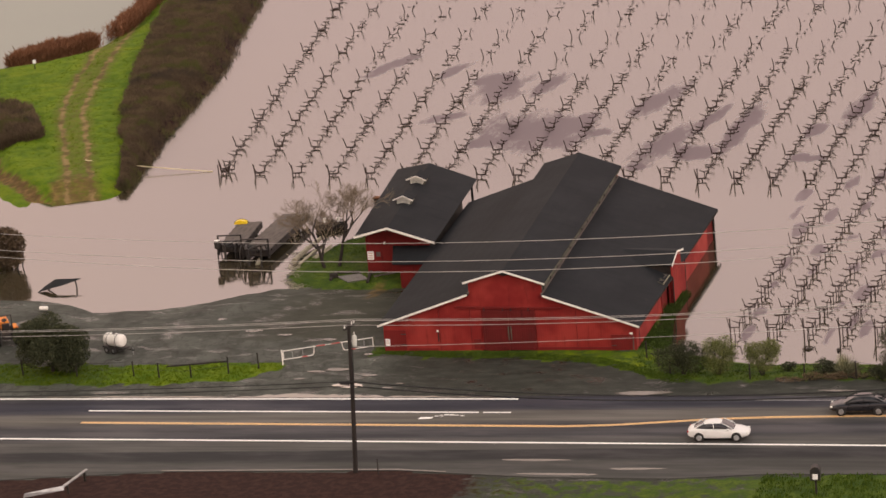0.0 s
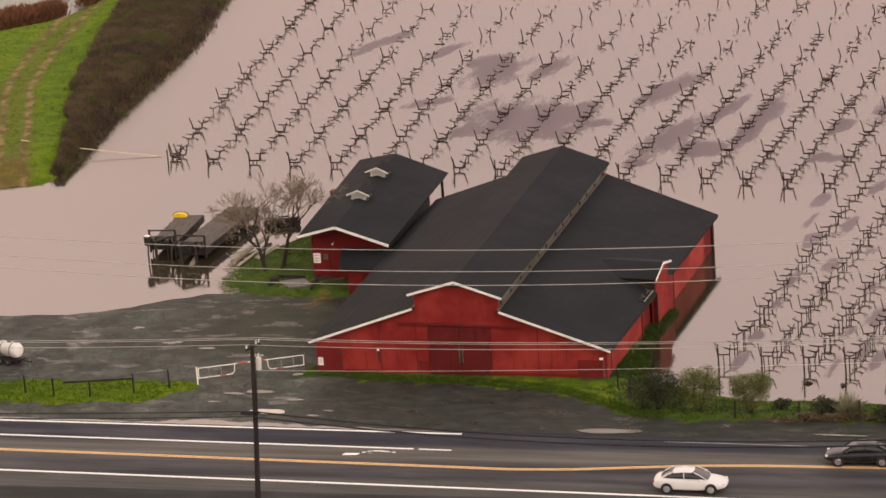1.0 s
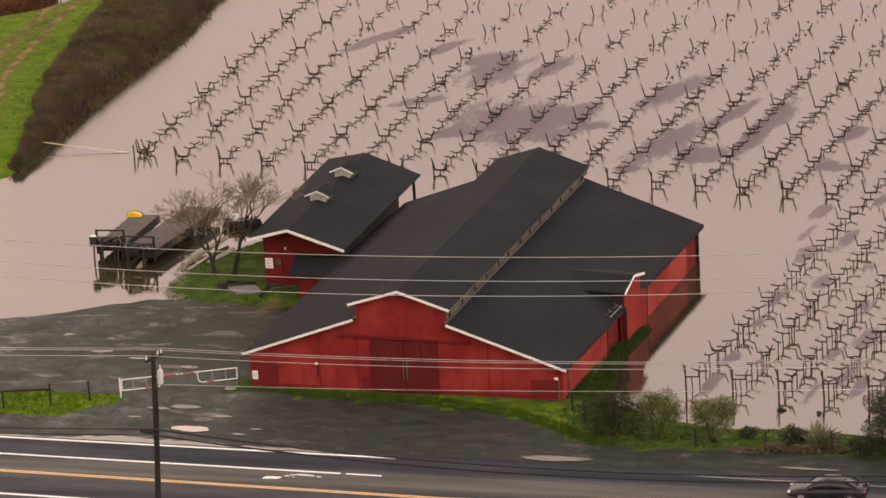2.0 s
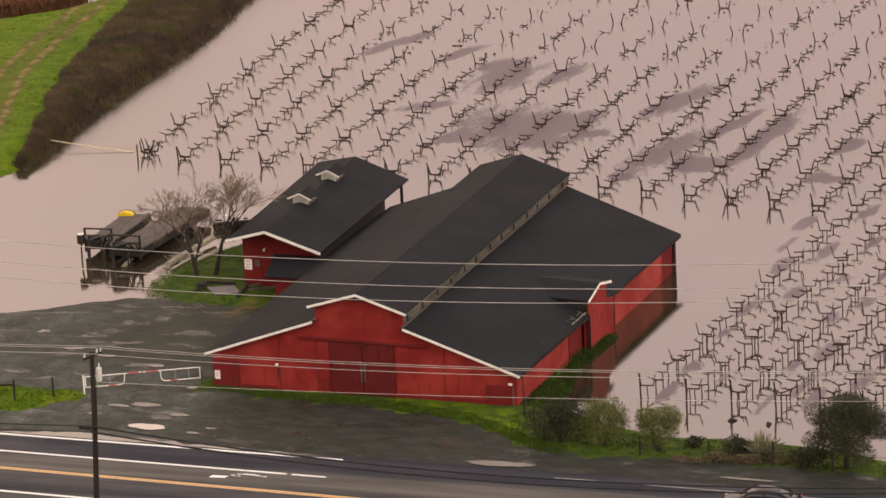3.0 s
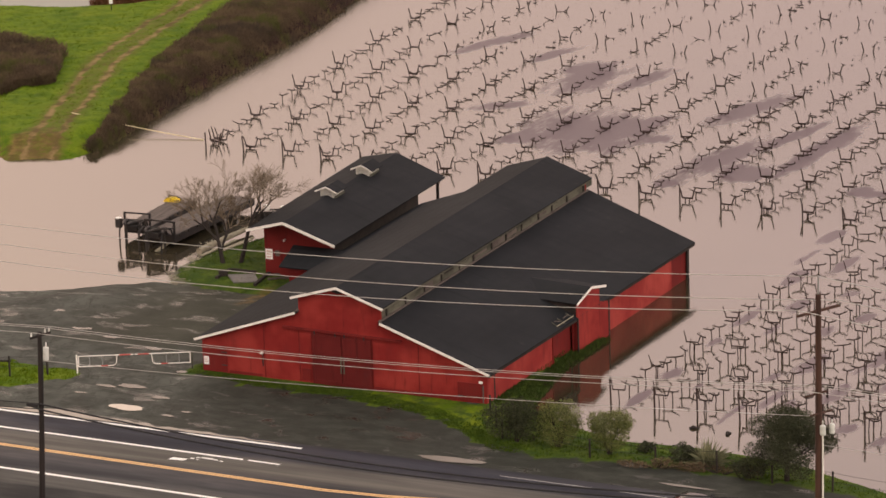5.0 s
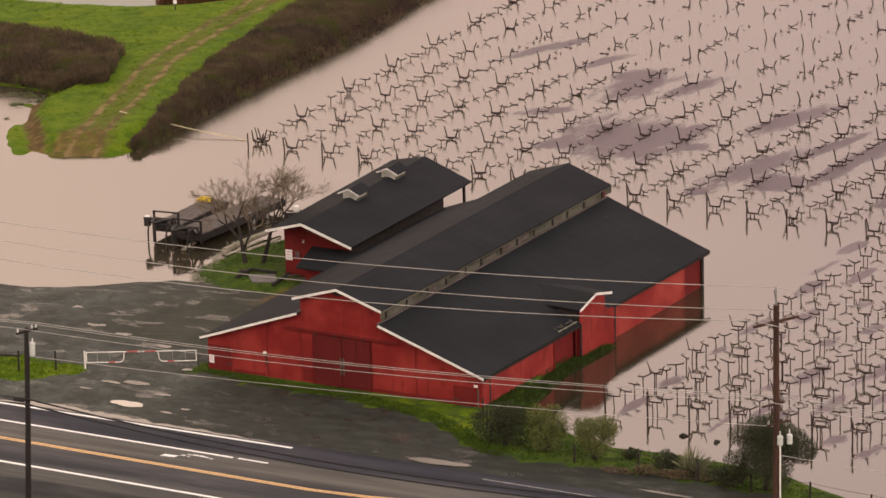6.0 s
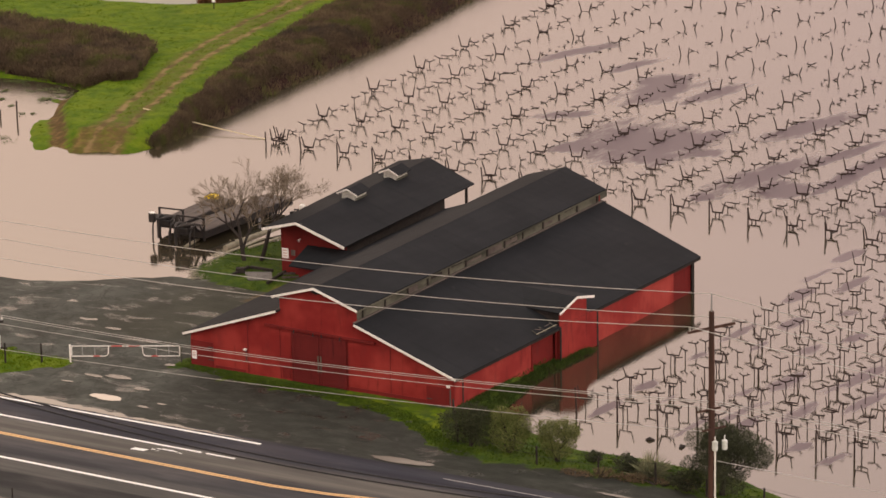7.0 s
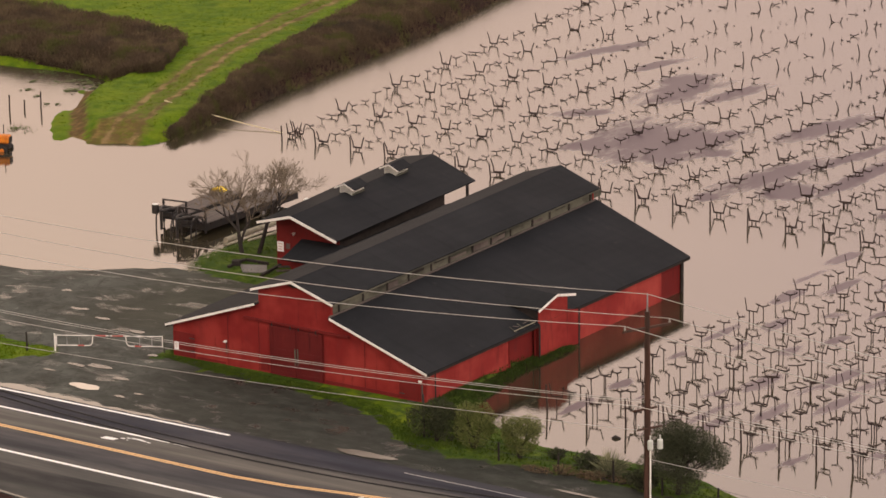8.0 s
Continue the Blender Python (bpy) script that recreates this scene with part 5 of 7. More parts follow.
def spiky_tussock(label, x, y, count, long, seed):
    """A clump of long stiff blades that fan out from one root."""
    rng = random.Random(seed)
    x, y = lie(x, y)
    verts, faces = [], []
    for k in range(count):
        a, tilt = rng.uniform(0, 6.28), rng.uniform(0.05, 1.15)
        way = Vector((math.cos(a) * math.sin(tilt), math.sin(a) * math.sin(tilt), math.cos(tilt)))
        side = Vector((-math.sin(a), math.cos(a), 0)) * rng.uniform(0.025, 0.045)
        length = long * rng.uniform(0.6, 1.1)
        root = Vector((rng.gauss(0, 0.18), rng.gauss(0, 0.14), -0.05))
        mid = root + way * length * 0.55
        tip = root + way * length + Vector((0, 0, -0.25 * length * math.sin(tilt) ** 2))
        base = len(verts)
        verts += [root - side, root + side, mid + side, tip, mid - side]
        faces.append((base, base + 1, base + 2, base + 3, base + 4))
    ob = sheet("tussock", verts, faces, M_BLADE)
    ob.matrix_world = pose(x, y, height(x, y))
    tagged(ob, label, "grass clump")


spiky_tussock("pale grey-green tussock of long stiff blades on the verge", 28.3, -3.6, 240, 1.9, 16)
shrub("shrub", "low dark green bush on the verge", 31.6, -5.0, [(0, 0, 0.6, 1.1, 0.8, 0.65), (-0.5, 0, 0.7, 0.6, 0.6, 0.5)], 900, 0.1, M_LEAF_GREEN, 0.4, 0.4, 17)
shrub("shrub", "brown dry brush along the fence", 25.6, -5.6, [(-1.5, -0.2, 0.15, 1.2, 0.5, 0.2), (0.3, 0.2, 0.3, 0.8, 0.4, 0.35), (1.7, 0.35, 0.2, 1.0, 0.5, 0.25)], 900, 0.13, M_DRY, 0.12, 0.2, 18)
shrub("shrub", "brown dry brush between the road and the fence", 29.6, -4.9, [(-1.5, -0.1, 0.25, 0.9, 0.5, 0.3), (0.2, 0.3, 0.15, 1.0, 0.4, 0.2), (1.8, 0.2, 0.3, 0.9, 0.4, 0.35)], 900, 0.13, M_DRY, 0.12, 0.2, 19)


def leafy_tree(name, label, x, y, tall, wide, count, material, seed, leaf=0.062):
    rng = random.Random(seed)
    x, y = lie(x, y)
    ob = thing(name, label, "tree", pose(x, y, height(x, y)))
    bm = bmesh.new()
    tube(bm, [(0, 0, -0.3), (0.1, 0, tall * 0.2), (0.0, 0.1, tall * 0.42)], [0.2, 0.16, 0.11], 7)
    blobs = []
    for k in range(15):
        a, r = rng.uniform(0, 6.28), rng.uniform(0.15, 0.82) ** 0.8 * wide / 2
        z = tall * rng.uniform(0.3, 0.9) * (1 - 0.25 * r / (wide / 2))
        c = (r * math.cos(a), r * math.sin(a), z)
        s = rng.uniform(0.28, 0.46) * wide / 2
        blobs.append((*c, s, s, s * 0.85))
        tube(bm, [(0, 0.05, tall * rng.uniform(0.15, 0.35)), (c[0] * 0.5, c[1] * 0.5, z * 0.75), c], [0.08, 0.05, 0.015], 5)
    part("trunk", bm, M_TRUNK, ob)
    sheet("crown", *leaf_cloud(rng, blobs, count, leaf, 0.36), material, ob)
    return ob


leafy_tree("tree", "round dark green willow-leaved tree at the water's edge", 33.8, -4.2, 5.2, 5.7, 34000, M_LEAF_GREEN, 21)
leafy_tree("tree", "dense dark tree on the roadside grass", -37.8, -6.4, 5.3, 6.6, 20000, M_LEAF_DARK, 22, 0.13)


def bare_tree(label, x, y, tall, lean, seed, wide=1.0):
    """A leafless tree: forking limbs down to fine twigs."""
    rng = random.Random(seed)
    x, y = lie(x, y)
    ob = thing("bare_tree", label, "tree", pose(x, y, height(x, y)))
    trunk, twigs = bmesh.new(), bmesh.new()

    def grow(p, way, length, radius, depth):
        bend = Vector((rng.gauss(0, 0.12), rng.gauss(0, 0.12), 0.06))
        q = p + way * length * 0.5 + bend * length * 0.3
        r = q + (way + bend).normalized() * length * 0.5
        big = depth >= 5
        tube(trunk if big else twigs, [p, q, r], [radius, radius * 0.85, radius * 0.68], 6 if big else 3)
        if depth == 0:
            return
        forks = 3 if depth in (6, 5, 4, 2, 1) else rng.choice((2, 3))
        for k in range(forks):
            spin = rng.uniform(0, 6.28)
            spread = rng.uniform(0.35, 0.85) * wide
            side = way.orthogonal().normalized()
            side.rotate(Matrix.Rotation(spin, 3, way))
            turn = (way * math.cos(spread) + side * math.sin(spread) + Vector((0, 0, 0.12))).normalized()
            grow(r if k < 2 else q, turn, length * rng.uniform(0.62, 0.86), max(radius * 0.6, 0.014), depth - 1)
    grow(Vector((0, 0, -0.3)), Vector(lean).normalized(), tall * 0.27, 0.2, 7)
    part("trunk", trunk, M_TRUNK, ob)
    part("twig_crown", twigs, M_BARK, ob, "fine bare pale brown twigs")
    return ob


bare_tree("bare winter tree with pale twigs on the grass island", -22.3, 23.6, 7.5, (-0.3, 0.1, 1), 31, 0.95)
bare_tree("bare winter tree with spreading pale twigs on the grass island", -21.2, 24.2, 10.2, (0.3, 0.2, 1), 44, 0.95)


def scatter(name, label, category, material, count, pick, size, flat, seed, lift=0.0):
    """Small blades, twigs or stalks rooted on the ground where pick() says."""
    rng = random.Random(seed)
    verts, faces = [], []
    spots = []
    for _ in range(count):
        spot = pick(rng)
        if spot:
            spots.append((*lie(spot[0], spot[1]), spot[2]))
    zs = terrain([s[0] for s in spots], [s[1] for s in spots])
    for (x, y, s), z in zip(spots, zs):
        if z < WATER_Z - 0.8:
            continue
        z = max(z, WATER_Z - 0.1)
        mound = 0.55 + 0.35 * abs(noise.noise((x * 0.6, y * 0.6, 5))) + 0.2 * noise.noise((x * 0.15, y * 0.15, 9))
        for _ in range(4):
            a, tilt = rng.uniform(0, 6.28), rng.uniform(0.1, 1.5 if lift else 0.75)
            d = Vector((math.cos(a) * tilt, math.sin(a) * tilt, 1)).normalized()
            side = Vector((-math.sin(a), math.cos(a), 0)) * size * s * flat
            root = Vector((x + rng.uniform(-0.2, 0.2), y + rng.uniform(-0.2, 0.2), z - 0.03 + rng.uniform(0, lift) * mound * 1.5))
            tip = root + d * size * s * rng.uniform(0.6, 1.3)
            mid = (root + tip) / 2 + d.orthogonal() * size * 0.08
            base = len(verts)
            verts += [root - side, root + side, mid + side * 0.8, tip, mid - side * 0.8]
            faces.append((base, base + 1, base + 2, base + 3, base + 4))
    tagged(sheet(name, verts, faces, material), label, category, kind="stuff")


def bank_band(far=150):
    """A random place within that many metres of the bank's edge on its vineyard side."""
    edge = BANK[:9]

    def pick(rng):
        y = 50.4 + (far - 50.4) * rng.random() ** 0.9
        x = float(np.interp(y, [p[1] for p in edge], [p[0] for p in edge]))
        k = rng.random() ** 0.8
        width = float(brush_width(y))
        near = float(np.interp(y, [50, 59], [0.15, 1.0]))
        return (x - 0.95 * near + rng.uniform(-0.4, 0.4) - k * (width + near * (0.5 + 0.9 * noise.noise((0.2 * y, 7, 1)))), y, rng.uniform(0.7, 1.3))
    return pick


def west_band(rng):
    x = -102 + 36.9 * rng.random()
    base = float(np.interp(x, [-102, -82, -74, -69, -66, -65.1], [66, 65.6, 65.6, 64.4, 65, 66.4]))
    deep = float(np.interp(x, [-102, -81, -73, -70, -67.3, -65.1], [16, 14.8, 13.6, 12.6, 7, 0.8]))
    return (x, base + rng.uniform(-0.3, deep + 0.8 * noise.noise((0.3 * x, 4, 2))), rng.uniform(0.8, 1.3))


scatter("brush", "dense dark brown leafless brush on the bank's slope", "brush", M_BRUSH, 66000, bank_band(), 0.34, 0.06, 41, 0.95)
scatter("brush", "dense dark brown leafless brush on the far bank", "brush", M_BRUSH, 32000, west_band, 0.34, 0.08, 42, 1.1)


def foot_band(rng):
    """Drowned stems along the bank's foot, thinning out into the water."""
    y = 49.6 + 95 * rng.random() ** 1.2
    x = float(np.interp(y, [p[1] for p in BANK[:9]], [p[0] for p in BANK[:9]]))
    reach = 0.3 + 1.1 * abs(noise.noise((0.35 * y, 3, 2)))
    return (x + rng.uniform(-1.0, 0.2) + reach * rng.random() ** 2.2, y, rng.uniform(0.6, 1.3))


scatter("brush_stems", "thin drowned brush stems standing along the bank's foot", "brush", M_BRUSH, 1500, foot_band, 0.6, 0.035, 44)


def reed_band(rng):
    k = rng.random()
    x, y = (-80.9 + 5.5 * k, 102.3 + 10 * k) if rng.random() < 0.75 else (-73.5 - 1.5 * k, 117 + 22 * k)
    return (x - rng.uniform(-1, 1.6), y + rng.uniform(-1.2, 1.2), rng.uniform(0.8, 1.3))


scatter("reeds", "russet dry reeds along the pond's edge", "reeds", M_REED, 6000, reed_band, 0.8, 0.06, 43, 1.7)


def turf_spots(x0, x1, y0, y1, count, seed):
    """Random places on turf above the water, clear of the buildings."""
    rng = np.random.RandomState(seed)
    px, py = rng.uniform(x0, x1, count), rng.uniform(y0, y1, count)
    wx, wy = lie(px, py)
    turf, _, mulch, rut = cover_at(wx, wy)
    inside = (np.abs(wx) < 11) & (wy > 0.3) & (wy < 36) | (wx > -19) & (wx < -11) & (wy > 23.8) & (wy < 44)
    good = (turf > 0.6) & (rut < 0.35) & (np.abs(np.abs(track_offset(wx, wy)) - 1.25) > 0.45) & (mulch < 0.36) & ~inside & (terrain(wx, wy) > WATER_Z + 0.05)
    spots = list(zip(px[good], py[good], rng.uniform(0.6, 1.3, good.sum())))

    def pick(_):
        return spots.pop() if spots else None
    return pick


def front_turf(rng):
    x = rng.uniform(-11.5, 16)
    return (x, along(APRON, x) + rng.random() ** 1.3 * 1.6 - 0.15, rng.uniform(0.6, 1.3))


scatter("grass", "short green grass along the barn's front", "grass", M_GRASS_DAMP, 4200, front_turf, 0.09, 0.2, 51)
scatter("grass", "green grass on the verge and beside the barn", "grass", M_GRASS_DAMP, 4200, turf_spots(10.8, 46, -7.6, 19, 9240, 29), 0.15, 0.18, 52)
scatter("grass", "green grass on the roadside bank by the gate", "grass", M_GRASS, 3200, turf_spots(-50, -18, -11, -3, 7040, 96), 0.14, 0.14, 53)
scatter("grass", "bright green grass on the small island", "grass", M_GRASS_DAMP, 1800, turf_spots(-26, -16, 17, 34, 3960, 54), 0.14, 0.14, 54)
scatter("grass", "rough grass south of the road", "grass", M_GRASS_DAMP, 1200, turf_spots(-5, 40, -34, -24, 4840, 66), 0.24, 0.14, 55)
scatter("grass", "bright green grass on the flood bank", "grass", M_GRASS, 14000, turf_spots(-108, -50, 44, 128, 19800, 76), 0.11, 0.26, 56)




def spit_turf(rng):
    y = rng.uniform(1.5, 19.4)
    return (rng.uniform(10.6, float(np.interp(y, [1.5, 3, 8, 11.6, 15.6, 18, 19.4], [13.0, 12.9, 12.1, 11.65, 11.9, 12.1, 11.7])) + 0.15), y, rng.uniform(0.6, 1.3))


scatter("grass", "wet grass along the barn's flooded side, the wall's shade in its colour", "grass", M_GRASS_SHADED, 2600, spit_turf, 0.2, 0.12, 57)


# weeds and flood wrack on the still water beside the bank
WRACK = [(-73.4, 62.4, 1.9), (-71.2, 63.0, 1.3), (-70.6, 59.6, 1.0), (-68.6, 54.6, 0.8), (-64.9, 45.4, 1.5), (-77.5, 63.9, 2.0), (-74.6, 57.5, 0.5), (-76.5, 60.5, 0.5), (-69.8, 61.6, 0.7), (-71.5, 56.0, 0.4)]


def wrack_band(rng):
    x, y, r = rng.choice(WRACK)
    x, y = x + rng.gauss(0, 0.55) * r, y + rng.gauss(0, 0.5) * r
    if noise.noise((x * 1.1, y * 0.9, 2)) < -0.05:
        return None
    return (x, y, rng.uniform(0.5, 1.2))


def floating_wrack():
    rng = random.Random(58)
    verts, faces = [], []
    for _ in range(3200):
        spot = wrack_band(rng)
        if not spot:
            continue
        x, y = lie(spot[0], spot[1])
        s = spot[2]
        base = len(verts)
        a = rng.uniform(0, 6.28)
        for k in range(4):
            r = s * rng.uniform(0.03, 0.13)
            verts.append((x + r * math.cos(a + k * 1.57), y + r * math.sin(a + k * 1.57), WATER_Z + 0.02 + rng.uniform(0, 0.08)))
        faces.append((base, base + 1, base + 2, base + 3))
    tagged(sheet("flood_wrack", verts, faces, M_FLOAT), "brown weeds and wrack floating on flood water", "wrack", kind="stuff")


floating_wrack()


# ---- poles and wires ----
def sag_line(a, b, drop, count=24):
    a, b = Vector(a), Vector(b)
    return [a.lerp(b, k / count) - Vector((0, 0, 4 * drop * (k / count) * (1 - k / count))) for k in range(count + 1)]


def wire(label, points, radius, material, name="power_line"):
    bm = bmesh.new()
    tube(bm, points, radius, 5)
    return tagged(part(name, bm, material), label, "wire", "overhead wires")


P1, P2 = (-5.0, -28.9), (43.5, -25.8)


def insulator(bm, x, y, z):
    tube(bm, [(x, y, z), (x, y, z + 0.08), (x, y, z + 0.12), (x, y, z + 0.22)], [0.035, 0.07, 0.045, 0.06], 8)


def build_poles():
    small = thing("utility_pole", "dark wooden utility pole with a short crossarm and a white transformer", "utility pole", pose(*P1, 0, -1.5, 2.7), "utility poles")
    part("pole", tube(bmesh.new(), [(0, 0, -0.5), (0.03, 0, 6), (-0.05, 0, 11.7)], [0.19, 0.165, 0.13], 10), M_POLE_DARK, small)
    arm = part("crossarm", beam(bmesh.new(), (-0.16, -0.82, 11.48), (0.16, 0.82, 11.48), 0.11, 0.14), M_POLE_DARK, small)
    for y in (-0.74, 0.4, 0.74):
        bm = bmesh.new()
        insulator(bm, y * 0.19, y, 11.55)
        part("insulator", bm, M_PORCELAIN, arm, "white porcelain insulator")
    can = part("transformer", tube(bmesh.new(), [(0.33, 0.1, 9.95), (0.33, 0.1, 9.99), (0.33, 0.1, 10.7), (0.33, 0.1, 10.76), (0.33, 0.1, 10.82)], [0.15, 0.175, 0.175, 0.16, 0.05], 12), M_TANK, small, "pale grey transformer can")
    part("bushing", tube(bmesh.new(), [(0.33, 0.1, 10.82), (0.33, 0.1, 11.05)], 0.045, 6), M_PORCELAIN, can)
    part("riser", tube(bmesh.new(), [(0.2, -0.05, 6.9), (0.2, -0.05, 10.0)], 0.03, 6), M_CABLE, small)
    part("cable_clamp", box(bmesh.new(), (-0.9, -0.25, 6.95), (-0.1, -0.12, 7.2), 0.03), M_CABLE, small)
    stub = new("utility_marker", mesh_data("utility_marker", tube(bmesh.new(), [(0, 0, -0.2), (0.02, 0, 1.2)], [0.05, 0.045], 6), M_DARKWOOD))
    stub.matrix_world = pose(-3.1, -29.3, 0)
    tagged(stub, "short dark marker stake beside the pole", "stake")
    tall = thing("utility_pole", "tall brown wooden power pole with crossarms and white transformers", "utility pole", pose(*P2, 0) @ Matrix.Diagonal((1, 1, 0.935, 1)), "utility poles")
    part("pole", tube(bmesh.new(), [(0, 0, -0.5), (0.02, 0, 9), (0, 0, 19.2)], [0.24, 0.2, 0.15], 12), M_POLE, tall)
    part("pole_top", tube(bmesh.new(), [(0, 0, 18.6), (0, 0, 20.0), (0, 0, 20.3)], [0.06, 0.045, 0.035], 8), M_STEEL, tall, "grey pole-top pin")
    arm = part("crossarm", beam(bmesh.new(), (-0.7, -1.4, 18.2), (0.7, 1.4, 18.2), 0.12, 0.14), M_POLE, tall)
    for x, y in ((-0.65, -1.3), (0.65, 1.3)):
        bm = bmesh.new()
        insulator(bm, x, y, 18.26)
        part("insulator", bm, M_INSULATOR, arm)
    for z, d in ((13.2, -0.16), (12.1, 0.16)):
        arm = part("crossarm", beam(bmesh.new(), (-0.36 + d, -0.7, z), (0.36 + d, 0.7, z), 0.09, 0.1), M_POLE, tall)
        for y in (-0.64, 0.3, 0.64):
            bm = bmesh.new()
            insulator(bm, y * 0.5 + d, y, z + 0.06)
            part("insulator", bm, M_INSULATOR, arm)
    for x, y in ((0.32, -0.2), (0.68, 0.25)):
        can = part("transformer", tube(bmesh.new(), [(x, y, 10.85), (x, y, 10.9), (x, y, 11.35), (x, y, 11.4), (x, y, 11.46)], [0.14, 0.16, 0.16, 0.15, 0.05], 14), M_TANK, tall, "pale grey transformer can")
        part("bushing", tube(bmesh.new(), [(x, y, 11.46), (x, y, 11.7)], 0.04, 6), M_PORCELAIN, can)
    part("transformer_bracket", beam(bmesh.new(), (-0.05, 0, 11.1), (0.68, 0.25, 11.1), 0.08, 0.1), M_DARK_STEEL, tall)
    part("conduit", tube(bmesh.new(), [(0.3, -0.15, -0.3), (0.3, -0.15, 10.8)], 0.05, 8), M_WHITE, tall, "white plastic cable conduit")

    far_l, far_r = -56.0, 140.0
    for dx, dy, z, west_y, west_z, drop in ((0, 0, 18.93, -22.2, 19.2, 2.45), (0.65, 1.3, 17.33, -14.5, 15.3, 2.5), (-0.65, -1.3, 17.33, -28.9, 20.3, 3.2)):
        b = (P2[0] + dx, P2[1] + dy, z)
        wire("bare pale overhead power wire", sag_line((far_l + dx, west_y, west_z), b, drop), 0.022, M_WIRE)
        wire("bare pale overhead power wire", sag_line(b, (far_r, -24 + dy, z), 3.1), 0.022, M_WIRE)
    for y1, y2 in ((-0.74, -0.64), (0.4, 0.3), (0.74, 0.64)):
        a = (P1[0] + 0.55 + y1 * 0.19, P1[1] + 0.3 + y1, 11.83)
        b = (P2[0] + y2 * 0.5 - 0.16, P2[1] + y2, 12.66)
        wire("bare pale overhead power wire", sag_line((-60, -31 + y1, 12.0), a, 0.5), 0.018, M_WIRE)
        wire("bare pale overhead power wire", sag_line(a, b, 0.6), 0.018, M_WIRE)
        wire("bare pale overhead power wire", sag_line(b, (far_r, -22 + y2, 12.5), 1.2), 0.018, M_WIRE)
    wire("thin pale service wire", sag_line((P1[0] + 0.46, P1[1] + 0.25, 9.9), (P2[0], P2[1], 11.1), 0.35), 0.016, M_WIRE)
    wire("thin pale service wire", sag_line((P2[0], P2[1], 9.5), (far_r, -22, 9.5), 1.0), 0.016, M_WIRE)
    for z, end, d in ((7.25, 6.3, 1.15), (6.9, 6.0, 1.2)):
        wire("thick black communication cable", sag_line((-60, -31, z), (P1[0] + 0.24, P1[1], z), 0.5), 0.035, M_CABLE, "communication_cable")
        wire("thick black communication cable", sag_line((P1[0] + 0.24, P1[1], z), (P2[0], P2[1] - 0.2, end), d), 0.055, M_CABLE, "communication_cable")


build_poles()


# ---- gate and fences ----
def build_gate():
    a, b = Vector((*lie(-18.5, -3.9), 0)), Vector((*lie(-11.6, 0.1), 0))
    way = (b - a).normalized()
    length = (b - a).length
    for end, sign, span in ((a, 1, 3.95), (b, -1, 3.95)):
        d = way * sign
        gate = thing("gate", "white tubular steel farm gate with red reflector bands, closed", "gate", Matrix.Translation((end.x, end.y, height(end.x, end.y))), "yard gates")
        part("gate_post", tube(bmesh.new(), [(0, 0, -0.4), (0, 0, 1.32)], 0.06, 8), M_OLDWOOD if sign < 0 else M_WHITE, gate)
        h = d * 0.12
        e = d * (span * 0.68)
        tip = d * (span * 1.0)
        up = Vector((0, 0, 1))
        bm = bmesh.new()
        tube(bm, [h + up * 0.45, h + up * 1.2], 0.036, 7)
        tube(bm, [h + up * 1.2, e + up * 1.2, tip + up * 1.19], 0.036, 7)
        tube(bm, [h + up * 0.45, e * 0.92 + up * 0.45, e * 0.98 + up * 0.5, e * 1.02 + up * 0.65, e * 1.04 + up * 1.18], 0.036, 7)
        part("gate_frame", bm, M_WHITE, gate)
        for k in (0.33, 0.66):
            part("brace", tube(bmesh.new(), [e * k + up * 0.47, e * k + up * 1.19], 0.03, 6), M_STEEL, gate)
        part("reflector_band", tube(bmesh.new(), [tip * 0.75 + up * 1.198, tip * 0.95 + up * 1.194], 0.056, 7), M_RED_BAND, gate, "red reflector band")
        part("reflector_band", tube(bmesh.new(), [e * 0.62 + up * 0.45, e * 0.8 + up * 0.45], 0.056, 7), M_RED_BAND, gate, "red reflector band")


build_gate()


def fence(label, spots, tall, lean_seed, wires=(0.5, 0.95)):
    rng = random.Random(lean_seed)
    spots = [lie(x, y) for x, y in spots]
    ob = thing("fence", label, "fence", pose(spots[0][0], spots[0][1], 0))
    tops = []
    for x, y in spots:
        z = height(x, y)
        t = tall * rng.uniform(0.85, 1.12)
        p = Vector((x - spots[0][0], y - spots[0][1], z))
        part("post", tube(bmesh.new(), [p - Vector((0, 0, 0.4)), p + Vector((rng.uniform(-0.06, 0.06), 0, t))], [0.075, 0.065], 6), M_DARKWOOD, ob)
        tops.append((p, t))
    for h in wires:
        for (p, t), (q, u) in zip(tops, tops[1:]):
            part("fence_wire", tube(bmesh.new(), sag_line(p + Vector((0, 0, t * h)), q + Vector((0, 0, u * h)), 0.05, 5), 0.012, 4), M_DARK_STEEL, ob)
    return ob


fence("dark wooden post and wire fence on the roadside grass", [(-44, -7.2), (-40, -7.6), (-35.2, -7.8), (-30.4, -7.3), (-28.1, -7.6), (-25.4, -7.4), (-22.5, -6.3), (-20.3, -4.9)], 1.35, 61)
fence("dark wooden post and wire fence along the verge", [(11.7, -0.7), (13.0, -2.6), (14.2, -4.4), (20.9, -5.5), (25.2, -5.0), (29.4, -4.9), (33.2, -5.2), (37, -4.7), (41, -4.4), (46, -4)], 1.3, 62)
# timber rail lying by the left fence
bm = bmesh.new()
beam(bm, (*lie(-27.6, -6.9), 0.75), (*lie(-22.6, -5.9), 0.95), 0.08, 0.12)
rail = tagged(part("fence_rail", bm, M_DARKWOOD), "dark timber rail along the fence", "rail")


